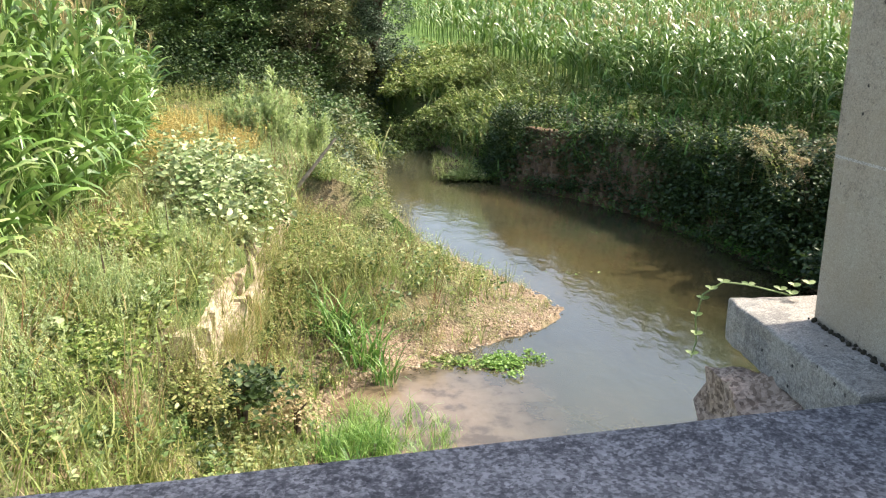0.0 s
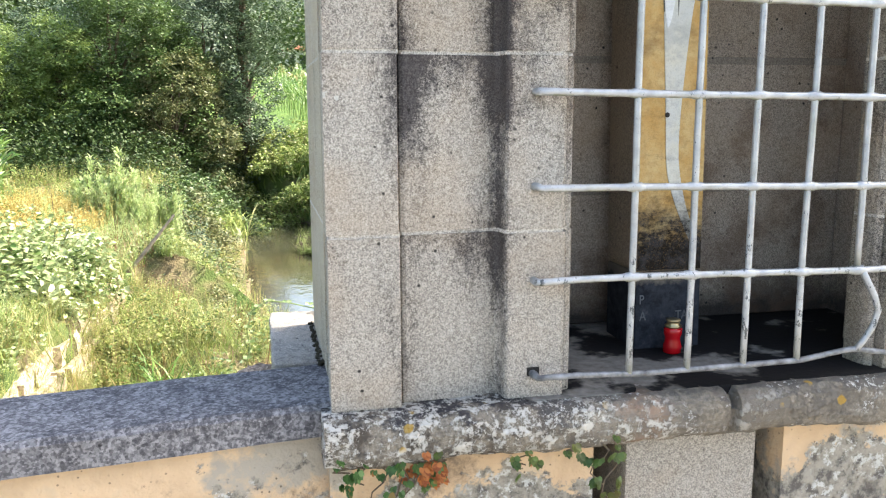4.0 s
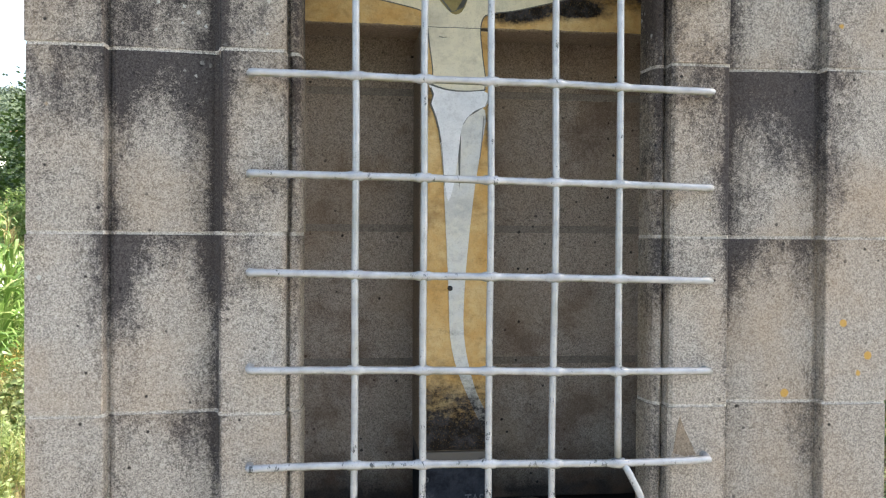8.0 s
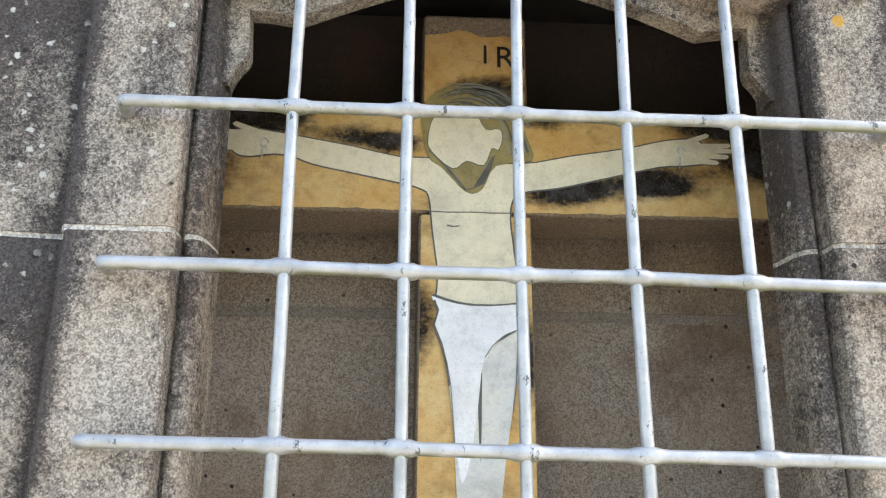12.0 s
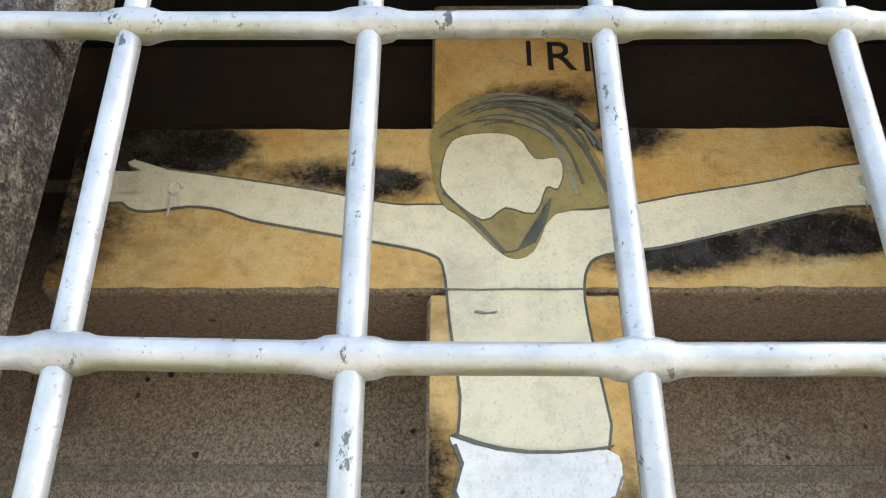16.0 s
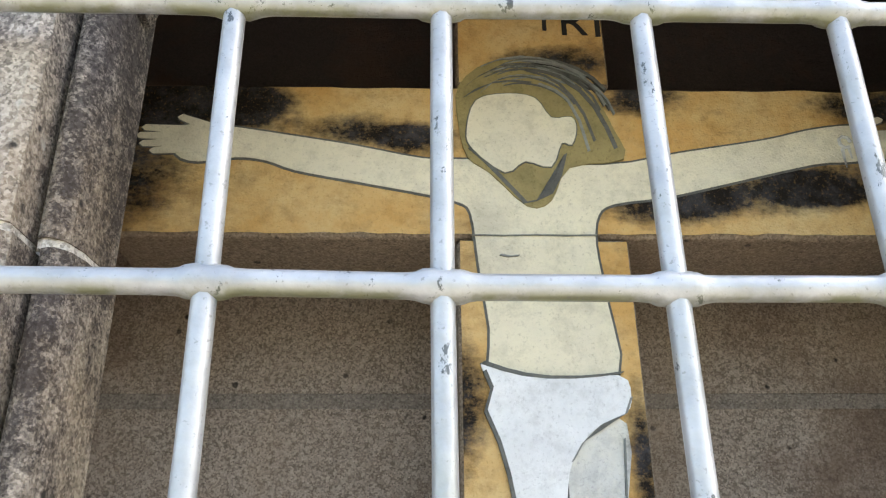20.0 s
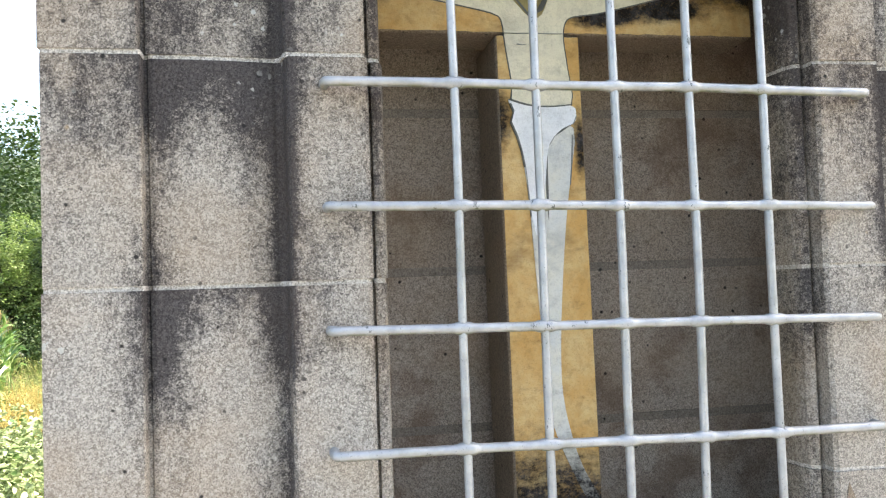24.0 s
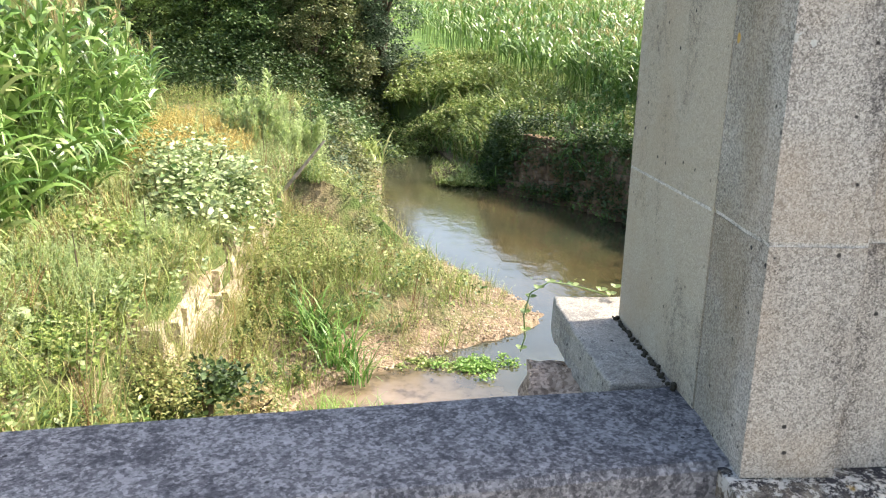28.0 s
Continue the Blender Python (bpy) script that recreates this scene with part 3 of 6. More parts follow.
def lathe(profile, at, sides=16):
    bm = bmesh.new()
    rings = []
    for r, z in profile:
        rings.append([bm.verts.new((at[0] + r * math.cos(6.28318 * k / sides), at[1] + r * math.sin(6.28318 * k / sides), at[2] + z)) for k in range(sides)])
    for lo, hi in zip(rings, rings[1:]):
        for k in range(sides):
            bm.faces.new((lo[k], lo[(k + 1) % sides], hi[(k + 1) % sides], hi[k]))
    bm.faces.new(rings[0][::-1])
    bm.faces.new(rings[-1])
    return bm


def lettering(text, size, m, mat, parent, name="lettering", label=""):
    """Flat letters with a little depth, at the pose m."""
    cu = bpy.data.curves.new(name, "FONT")
    cu.body, cu.size, cu.extrude = text, size, 0.0008
    tmp = bpy.data.objects.new(name, cu)
    scene.collection.objects.link(tmp)
    me = bpy.data.meshes.new_from_object(tmp.evaluated_get(bpy.context.evaluated_depsgraph_get()))
    bpy.data.objects.remove(tmp)
    me.transform(m)
    me.materials.clear()
    me.materials.append(mat)
    ob = new(name, me)
    ob.parent = parent
    if label:
        ob["label"] = label
    return ob


rng = np.random.default_rng(7)


def soup(name, temps, places, mats, label="", category="", parent=None, kind="stuff", smooth=False):
    """Many copies of small templates joined into one mesh. places: rows of x, y, z, turn, size, lean x, lean y."""
    vs, fs, ms, base = [], [], [], 0
    places = np.asarray(places, float)
    which = rng.integers(0, len(temps), len(places))
    for k, (tv, tf, tm) in enumerate(temps):
        p = places[which == k]
        if not len(p):
            continue
        c, s = np.cos(p[:, 3])[:, None], np.sin(p[:, 3])[:, None]
        z = tv[None, :, 2] * p[:, 4][:, None]
        x = (tv[None, :, 0] * c - tv[None, :, 1] * s) * p[:, 4][:, None] + z * p[:, 5][:, None] + p[:, 0][:, None]
        y = (tv[None, :, 0] * s + tv[None, :, 1] * c) * p[:, 4][:, None] + z * p[:, 6][:, None] + p[:, 1][:, None]
        v = np.stack([x, y, z + p[:, 2][:, None]], -1).reshape(-1, 3)
        f = (tf[None] + (np.arange(len(p)) * len(tv))[:, None, None]).reshape(-1, 4) + base
        vs.append(v)
        fs.append(f)
        ms.append(np.tile(tm, len(p)))
        base += len(v)
    v, f, mi = np.concatenate(vs), np.concatenate(fs).astype(np.int32), np.concatenate(ms).astype(np.int32)
    me = bpy.data.meshes.new(name)
    me.vertices.add(len(v))
    me.vertices.foreach_set("co", v.ravel())
    me.loops.add(f.size)
    me.loops.foreach_set("vertex_index", f.ravel())
    me.polygons.add(len(f))
    me.polygons.foreach_set("loop_start", np.arange(len(f), dtype=np.int32) * 4)
    me.polygons.foreach_set("material_index", mi)
    for k in mats:
        me.materials.append(k)
    me.update()
    me.validate()
    ob = new(name, me)
    ob.parent = parent
    return tagged(ob, label, category, "", kind) if not parent else tagged(ob, label, "", "", kind)


class Template:
    def __init__(self):
        self.v, self.f, self.m = [], [], []

    def ribbon(self, pts, widths, side, mat=0):
        """A strip of quads along the points."""
        n0 = len(self.v)
        for p, w in zip(pts, widths):
            p = np.asarray(p, float)
            self.v += [p - side * w / 2, p + side * w / 2]
        for i in range(len(pts) - 1):
            a = n0 + 2 * i
            self.f.append((a, a + 1, a + 3, a + 2))
            self.m.append(mat)

    def leaf(self, p, d, up, length, width, mat=0):
        """A leaf of two quads, folded along its middle."""
        d = d / (np.linalg.norm(d) + 1e-9)
        s = np.cross(d, up)
        s /= np.linalg.norm(s) + 1e-9
        u = np.cross(s, d)
        n0 = len(self.v)
        lift = u * width * 0.16
        a, b = p + d * length * 0.28 + lift, p + d * length * 0.68 + lift * 0.8
        self.v += [p, a + s * width / 2, b + s * width * 0.4, p + d * length, b - s * width * 0.4, a - s * width / 2]
        self.f += [(n0, n0 + 1, n0 + 2, n0 + 3), (n0, n0 + 3, n0 + 4, n0 + 5)]
        self.m += [mat, mat]

    def blade(self, p, d, up, length, width, mat=0):
        """A small far leaf: one bent diamond."""
        d = d / (np.linalg.norm(d) + 1e-9)
        s = np.cross(d, up)
        s /= np.linalg.norm(s) + 1e-9
        n0 = len(self.v)
        self.v += [p, p + d * length * 0.45 + s * width * 0.6, p + d * length, p + d * length * 0.45 - s * width * 0.6 + np.array([0, 0, width * 0.15])]
        self.f += [(n0, n0 + 1, n0 + 2, n0 + 3)]
        self.m += [mat]

    def done(self):
        return np.array(self.v, float), np.array(self.f, int), np.array(self.m, int)


def unit(a, e=0.0):
    return np.array([math.cos(a) * math.cos(e), math.sin(a) * math.cos(e), math.sin(e)])


def corn_template(seed, leaves=20, segs=5, low=0.0, broad=1.0):
    """A maize plant: a jointed stalk, long arching leaves in two ranks, sometimes a tassel."""
    r = random.Random(seed)
    t = Template()
    for a in (0.0, 1.57):
        t.ribbon([(0, 0, 0), (0, 0, 1.0), (0.01, 0, 1.9)], [0.028, 0.024, 0.010], unit(a), 0)
    plane = r.uniform(0, 3.1)
    for i in range(leaves):
        k = low + (1 - low) * i / leaves
        z = 0.10 + 1.66 * k
        az = plane + (i % 2) * math.pi + r.gauss(0, 0.45)
        L = r.uniform(0.42, 0.72) * (0.75 + 0.5 * math.sin(math.pi * min(1.0, k + 0.15))) * 0.85
        el = r.uniform(0.75, 1.35)
        droop = r.uniform(1.3, 3.2)
        kink = r.randint(1, segs - 1) if r.random() < 0.35 else 99
        pts, p = [], np.array([0, 0, z])
        twist = r.uniform(-0.6, 0.6)
        for q in range(segs + 1):
            pts.append(p.copy())
            p = p + unit(az + twist * q / segs, el) * L / segs
            el -= droop / segs * (0.35 + 0.3 * q) + (0.9 if q == kink else 0.0)
            el = max(el, -1.45)
        roll = r.uniform(-0.9, 0.9)
        side = np.array([-math.sin(az) * math.cos(roll), math.cos(az) * math.cos(roll), math.sin(roll)])
        w = r.uniform(0.75, 1.15)
        shape = (0.026, 0.042, 0.047, 0.040, 0.025, 0.003) if segs == 5 else (0.034, 0.058, 0.045, 0.004)
        t.ribbon(pts, [v * w * broad for v in shape], side, 0)
    if seed % 2 == 0:
        for i in range(7):
            a = r.uniform(0, 6.28)
            q = np.array([0, 0, 1.84])
            t.ribbon([q, q + unit(a, 1.3) * 0.15, q + unit(a, 1.0) * 0.26], [0.008, 0.010, 0.005], np.array([-math.sin(a), math.cos(a), 0]), 1)
    return t.done()


def plume_template(seed, stems=3, tall=1.0, head=70):
    """Arching stems that end in a dense drooping feathery head."""
    r = random.Random(seed)
    t = Template()
    for s in range(stems):
        a, el = r.uniform(0, 6.28), r.uniform(1.1, 1.45)
        p, pts = np.array([r.gauss(0, 0.08), r.gauss(0, 0.08), 0]), []
        L = tall * r.uniform(0.7, 1.1)
        for k in range(7):
            pts.append(p.copy())
            p = p + unit(a, el) * L / 6
            el -= 0.09 + 0.07 * k
        t.ribbon(pts, [0.010, 0.009, 0.008, 0.007, 0.006, 0.005, 0.003], np.array([-math.sin(a), math.cos(a), 0]), 1)
        for i in range(head + 18):
            k = r.uniform(3.6, 5.99) if i < head else r.uniform(0.0, 3.6)
            q = pts[int(k)] + (pts[min(6, int(k) + 1)] - pts[int(k)]) * (k - int(k))
            if i < head:
                q = q + np.array([r.gauss(0, 0.03), r.gauss(0, 0.03), r.gauss(-0.015, 0.03)])
                t.leaf(q, unit(r.uniform(0, 6.28), r.uniform(-0.9, 0.6)), np.array([0, 0, 1.0]), r.uniform(0.035, 0.07), 0.026, 1)
            else:
                t.leaf(q, unit(r.uniform(0, 6.28), r.uniform(-0.3, 0.8)), np.array([0, 0, 1.0]), r.uniform(0.07, 0.12), 0.026, 0)
    return t.done()


def fleabane_template(seed, tall=1.0, branches=32):
    """One tall wild stem: a spire of short ascending branches set with narrow leaves."""
    r = random.Random(seed)
    t = Template()
    lean = unit(r.uniform(0, 6.28), r.uniform(1.42, 1.56))
    t.ribbon([lean * 0, lean * tall * 0.5, lean * tall], [0.012, 0.009, 0.003], unit(r.uniform(0, 3)), 0)
    for i in range(branches):
        k = 0.12 + 0.86 * i / branches
        a = r.uniform(0, 6.28)
        d = unit(a, r.uniform(0.75, 1.2))
        L = tall * (0.05 + 0.24 * math.sin(math.pi * min(1.0, 0.2 + k * 0.8)) * (1.12 - k))
        p0 = lean * tall * k
        for j in range(8):
            q = p0 + d * L * (j + 0.5) / 8
            t.leaf(q, unit(a + r.uniform(-1.6, 1.6), r.uniform(0.1, 1.1)), np.array([0, 0, 1.0]), r.uniform(0.05, 0.09), 0.019, 0)
    return t.done()


def tuft_template(seed, blades=14, spread=0.12, tall=0.5, width=0.012, mat=0, droop=0.9):
    r = random.Random(seed)
    t = Template()
    for i in range(blades):
        a = r.uniform(0, 6.28)
        p = np.array([r.gauss(0, spread), r.gauss(0, spread), 0])
        el, L = r.uniform(0.95, 1.5), tall * r.uniform(0.5, 1.1)
        side = np.array([-math.sin(a), math.cos(a), 0])
        pts = []
        for k in range(4):
            pts.append(p.copy())
            p = p + unit(a, el) * L / 3
            el -= droop * r.uniform(0.2, 0.7)
        t.ribbon(pts, [width, width * 1.1, width * 0.8, width * 0.15], side, mat)
    return t.done()


def weed_template(seed, stems=5, tall=0.55, leaf=0.06, per=10, spread=0.1, mats=(0, 1), narrow=0.4, low=1.1):
    """Upright stems with small leaves all along."""
    r = random.Random(seed)
    t = Template()
    for s in range(stems):
        a = r.uniform(0, 6.28)
        p0 = np.array([r.gauss(0, spread), r.gauss(0, spread), 0])
        lean = unit(a, r.uniform(low, 1.5))
        h = tall * r.uniform(0.6, 1.1)
        t.ribbon([p0, p0 + lean * h * 0.5, p0 + lean * h], [0.008, 0.006, 0.003], np.array([-math.sin(a), math.cos(a), 0]), mats[-1])
        for i in range(per):
            k = (i + 0.6) / per
            d = unit(r.uniform(0, 6.28), r.uniform(-0.2, 0.8))
            t.leaf(p0 + lean * h * k, d, np.array([0, 0, 1.0]), leaf * r.uniform(0.6, 1.2) * (1.15 - 0.5 * k), leaf * narrow * (1.1 - 0.4 * k), mats[0])
    return t.done()


def clump_template(seed, n=40, leaf=0.1, radius=0.35, mat=0, flat=0.8, far=False):
    """A loose ball of leaves, with gaps."""
    r = random.Random(seed)
    t = Template()
    for i in range(n):
        d = unit(r.uniform(0, 6.28), math.asin(r.uniform(-0.7, 1.0)))
        p = d * radius * r.uniform(0.35, 1.0) * np.array([1, 1, flat])
        (t.blade if far else t.leaf)(p, unit(r.uniform(0, 6.28), r.uniform(-0.7, 0.5)), np.array([r.uniform(-1, 1), r.uniform(-1, 1), 0.9]), leaf * r.uniform(0.6, 1.2), leaf * r.uniform(0.45, 0.7), mat)
    return t.done()


def turned(pts, sizes=(0.8, 1.2), lean=0.1):
    """Rows for soup from x, y, z."""
    pts = np.asarray(pts, float)
    n = len(pts)
    return np.column_stack([pts, rng.uniform(0, 6.28, n), rng.uniform(*sizes, n), rng.normal(0, lean, n), rng.normal(0, lean, n)])


# ---- land ----
WATER_Z = -2.35


def table(y, rows):
    return float(np.interp(y, [r[0] for r in rows], [r[1] for r in rows]))


LEFT_EDGE = [(-30, -2.0), (0, -0.6), (6.5, -0.5), (8.4, -0.45), (8.9, 0.0), (9.3, 0.6), (10.0, 1.5), (10.6, 2.4), (11.3, 2.85), (11.9, 2.65), (12.9, 2.3), (14.1, 1.7), (15.4, 1.05), (16.8, 0.6), (19.0, 0.55), (26.0, 0.3), (30.0, -1.0), (34, -3.0)]
RIGHT_EDGE = [(-30, 6.0), (0, 6.6), (9, 7.0), (12.7, 7.0), (14.8, 6.6), (17.4, 6.0), (19.4, 5.0), (20.6, 4.1), (21.6, 3.5), (25.0, 2.9), (29.0, 2.4), (33, 0.5), (34, -2.9)]
CORN_LEFT = [(5, -3.5), (8.5, -3.35), (10, -3.25), (14.7, -3.8), (20, -4.85), (27, -7.4), (60, -21)]
CORN_RIGHT = [(5, 9.4), (9, 9.2), (14, 8.8), (18, 8.2), (21.2, 7.0), (30, 5.3), (40, 3.8), (90, 0)]


def smooth(a, b, v):
    k = min(1.0, max(0.0, (v - a) / (b - a)))
    return k * k * (3 - 2 * k)


def ground_z(x, y):
    """The height of the land."""
    n = noise.noise(Vector((x * 0.6, y * 0.6, 3.1))) * 0.12 + noise.noise(Vector((x * 2.3, y * 2.3, 8.0))) * 0.035
    far = 0.055 * max(0.0, y - 22) if y < 260 else 13.1 + 0.02 * (y - 260)
    if y > 34:
        side = -0.75 + 0.4 * smooth(0, 6, x)
        return side + far + n * 2
    xl, xr = table(y, LEFT_EDGE), table(y, RIGHT_EDGE)
    if xl < x < xr:
        d = min(x - xl, xr - x)
        return WATER_Z - 0.03 - 0.35 * smooth(0, 1.2, d)
    if x <= xl:
        d = xl - x
        wall = -1.42 + 0.09 * (y - 8.5)
        if y < 13.5:
            low = WATER_Z + 0.03 + 0.75 * smooth(0.0, 3.6, d)
            w = 0.06 + 0.8 * smooth(7.5, 6.3, y)
            step = smooth(wall + w, wall - w, x)
            top = -0.86 + 0.14 * smooth(-1.5, -3.5, x)
            return low + (top - low) * step + n * 0.7
        rise = smooth(0.2, 2.6, d)
        return WATER_Z + 0.02 + (1.55 + far) * rise + n * rise
    d = x - xr
    rise = 0.75 * smooth(0.0, 0.5, d) + 0.25 * smooth(0.5, 2.6, d)
    slack = smooth(27, 21, y) * 1.0 + (1 - smooth(27, 21, y)) * 0.8
    if 20 < y < 30:
        rise = rise * 0.6 + 0.4 * smooth(0.0, 3.0, d)
    return WATER_Z + 0.02 + (2.0 * slack + far) * rise + n * rise


def land():
    xs = np.concatenate([np.linspace(-2500, -60, 14), np.linspace(-55, -13, 15), np.linspace(-12, 14, 175), np.linspace(15, 60, 16), np.linspace(70, 2500, 14)])
    ys = np.concatenate([np.linspace(-2500, -30, 12), np.linspace(-25, 1.2, 22), np.linspace(1.5, 36, 190), np.linspace(37, 120, 40), np.linspace(130, 2600, 20)])
    bm = bmesh.new()
    rows = []
    for y in ys:
        row = []
        for x in xs:
            z = ground_z(x, y) if y > 2.0 else (ground_z(x, 2.0) if -3 < y else -0.4)
            row.append(bm.verts.new((x, y, z)))
        rows.append(row)
    for a, b in zip(rows, rows[1:]):
        for i in range(len(xs) - 1):
            bm.faces.new((a[i], a[i + 1], b[i + 1], b[i]))
    return tagged(part("ground", bm, EARTH, None, smooth=True), "weedy earth river banks and gravel rising to fields", "ground", "", "structure")


land()

bm = bmesh.new()
ring = []
for y in np.linspace(-25, 33.5, 60):
    ring.append((bm.verts.new((table(y, LEFT_EDGE) - 0.35, y, WATER_Z)), bm.verts.new((table(y, RIGHT_EDGE) + 0.35, y, WATER_Z))))
for (a, b), (c, d) in zip(ring, ring[1:]):
    bm.faces.new((a, b, d, c))
tagged(part("water", bm, WATER, None), "shallow brown-green river water with small ripples", "water", "", "structure")

# the bridge: deck, arch face and parapets
deck = thing("bridge_deck", (0, 0, 0), "stone bridge deck, its unseen road pale to bounce light", "bridge", "", "structure")
part("deck_slab", boxed(-14, 16, -5.2, 1.06, -0.55, -0.03), COPING, deck)
part("road_surface", boxed(-14, 16, -4.6, 0.9, -0.03, 0.0), ROAD, deck)
part("bridge_wall", boxed(-14, -3.0, 0.98, 1.3, -2.6, -0.03), COPING, deck)


def along(x, y, ang):
    return Matrix.Translation((x, y, 0)) @ Matrix.Rotation(radians(ang), 4, "Z")


def parapet(name, m, length, slope, label, start=0.0):
    """A plastered wall with a projecting coping; runs along its own -x from the joint with the shrine."""
    t = thing(name, (0, 0, 0), label, "parapet wall", "", "structure")
    n = 40
    bm = bmesh.new()
    prof = [(0.0, 0.885), (0.0, 0.945), (0.012, 0.957), (0.30, 0.957), (0.315, 0.945), (0.315, 0.87)]
    rows = []
    for i in range(n + 1):
        x = start - (length + start) * i / n
        rows.append([bm.verts.new(m @ Vector((x, y + noise.noise(Vector((x * 5, y * 9, z * 9))) * 0.006, z + slope * x + noise.noise(Vector((x * 7, z * 5, y * 5))) * 0.004))) for y, z in prof])
    for a, b in zip(rows, rows[1:]):
        for k in range(len(prof)):
            bm.faces.new((a[k], b[k], b[(k + 1) % len(prof)], a[(k + 1) % len(prof)]))
    bm.faces.new(rows[0])
    bm.faces.new(rows[-1][::-1])
    part("coping", bm, COPING, t, "weathered dark grey concrete coping")
    bm = bmesh.new()
    rows = []
    prof = [(0.03, -0.05), (0.035, 0.3), (0.028, 0.6), (0.03, 0.884), (0.29, 0.868), (0.29, -2.6), (0.03, -2.6)]
    for i in range(n + 1):
        x = start - (length + start) * i / n
        rows.append([bm.verts.new(m @ Vector((x, y + noise.noise(Vector((x * 3, 2.0, z * 4))) * 0.012, z + slope * x))) for y, z in prof])
    for a, b in zip(rows, rows[1:]):
        for k in range(len(prof)):
            bm.faces.new((a[k], b[k], b[(k + 1) % len(prof)], a[(k + 1) % len(prof)]))
    bm.faces.new(rows[0])
    bm.faces.new(rows[-1][::-1])
    part("wall_face", bm, PLASTER, t, "ochre plaster, cracked and stained")
    return t


parapet("parapet_left", along(1.05, 1.055, 8.5), 6.0, 0.0, "ochre plastered bridge parapet with a grey concrete coping", 0.16)
parapet("parapet_right", along(2.98, 0.99, 180) @ Matrix.Diagonal((1, -1, 1, 1)), 5.0, 0.06, "sloping bridge parapet with sunlit concrete coping")

# ---- the shrine ----
FACE, BACK = 1.02, 1.765
CX = 2.008
shrine = thing("wayside_shrine", (CX, 1.4, 0.945), "tall weathered granite wayside shrine with a barred niche", "shrine")
shrine_inv = shrine.matrix_world.inverted()


def own(ob, parent=shrine):
    ob.matrix_parent_inverse = Matrix.Translation(parent.location).inverted()
    return ob


JOINTS = [0.945, 1.330, 1.712, 2.100, 2.505, 2.90, 3.30]


def jamb(sign):
    """Plan outline of one moulded jamb, mirrored for the other side."""
    out = [(1.055, FACE), (1.206, FACE), (1.2085, FACE + 0.003), (1.209, FACE + 0.035), (1.214, FACE + 0.036), (1.217, FACE + 0.030), (1.225, FACE + 0.028)]
    for k in range(7):
        u = k / 6
        out.append((1.235 + 0.184 * u, FACE + 0.029 + 0.016 * u * u))
    for k in range(6):
        q = math.pi / 2 * (1 - k / 5)
        out.append((1.441 - 0.016 * (1 - math.cos(q)), FACE + 0.022 + 0.024 * math.sin(q)))
    out += [(1.444, FACE + 0.006), (1.449, FACE), (1.574, FACE), (1.582, FACE + 0.006), (1.583, FACE + 0.046), (1.589, FACE + 0.046), (1.590, FACE + 0.032)]
    for k in range(6):
        q = -math.pi / 2 + math.pi / 2 * k / 5
        out.append((1.594 + 0.016 * math.cos(q), FACE + 0.046 + 0.016 * math.sin(q)))
    out += [(1.613, FACE + 0.056), (1.617, FACE + 0.11), (1.600, FACE + 0.125), (1.50, FACE + 0.17), (1.50, FACE + 0.26)]
    out += [(1.13, FACE + 0.26), (1.0685, FACE + 0.259), (1.0665, FACE + 0.20), (1.062, FACE + 0.15), (1.057, FACE + 0.10)]
    return [(x, y) if sign < 0 else (2 * CX - x, y) for x, y in (out if sign < 0 else out[::-1])]


for sign in (-1, 1):
    plan = jamb(sign)
    for i in range(6):
        z0, z1 = JOINTS[i] + 0.004, JOINTS[i + 1] - 0.004
        j = random.uniform(-0.002, 0.002)
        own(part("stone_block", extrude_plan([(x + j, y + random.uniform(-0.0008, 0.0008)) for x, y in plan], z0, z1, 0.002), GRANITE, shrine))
    # mortar core just behind the joints
    mid = Vector((1.3 if sign < 0 else 2 * CX - 1.3, FACE + 0.13))
    inner = [(x + (0.0025 if x < mid.x else -0.0025), y + (0.0025 if y < mid.y else -0.003)) for x, y in plan]
    for z in JOINTS[1:6]:
        own(part("mortar", extrude_plan(inner, z - 0.0042, z + 0.0042), MORTAR, shrine, "pale lime mortar joint"))
    own(part("bed_mortar", extrude_plan(inner, 0.93, 0.949), LEDGE, shrine))
    # side wall
    xa, xb = (1.062, 1.18) if sign < 0 else (2 * CX - 1.18, 2 * CX - 1.062)
    for i in range(6):
        own(part("side_panel", boxed(xa + 0.0 + (0.004 if sign < 0 else 0), xb - (0.004 if sign > 0 else 0), FACE + 0.24, BACK, JOINTS[i], JOINTS[i + 1]), SIDE, shrine))
        if i:
            xm = (xa + 0.0032, xa + 0.02) if sign < 0 else (xb - 0.02, xb - 0.0032)
            own(part("side_mortar", boxed(*xm, FACE + 0.25, BACK - 0.004, JOINTS[i] - 0.003, JOINTS[i] + 0.003), MORTAR, shrine))

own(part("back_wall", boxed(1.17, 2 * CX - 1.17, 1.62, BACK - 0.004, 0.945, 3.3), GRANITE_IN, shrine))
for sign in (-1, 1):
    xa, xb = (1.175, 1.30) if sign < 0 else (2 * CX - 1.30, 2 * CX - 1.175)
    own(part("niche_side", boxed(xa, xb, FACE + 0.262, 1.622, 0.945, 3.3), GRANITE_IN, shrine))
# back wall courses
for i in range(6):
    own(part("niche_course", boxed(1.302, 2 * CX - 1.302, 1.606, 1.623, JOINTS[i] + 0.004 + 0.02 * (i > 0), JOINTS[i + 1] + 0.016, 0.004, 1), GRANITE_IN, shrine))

for z in JOINTS[1:6]:
    own(part("niche_mortar", boxed(1.303, 2 * CX - 1.303, 1.6045, 1.622, z + 0.008, z + 0.034, 0.004, 1), INNER_MORTAR, shrine, "smeared mortar joint"))
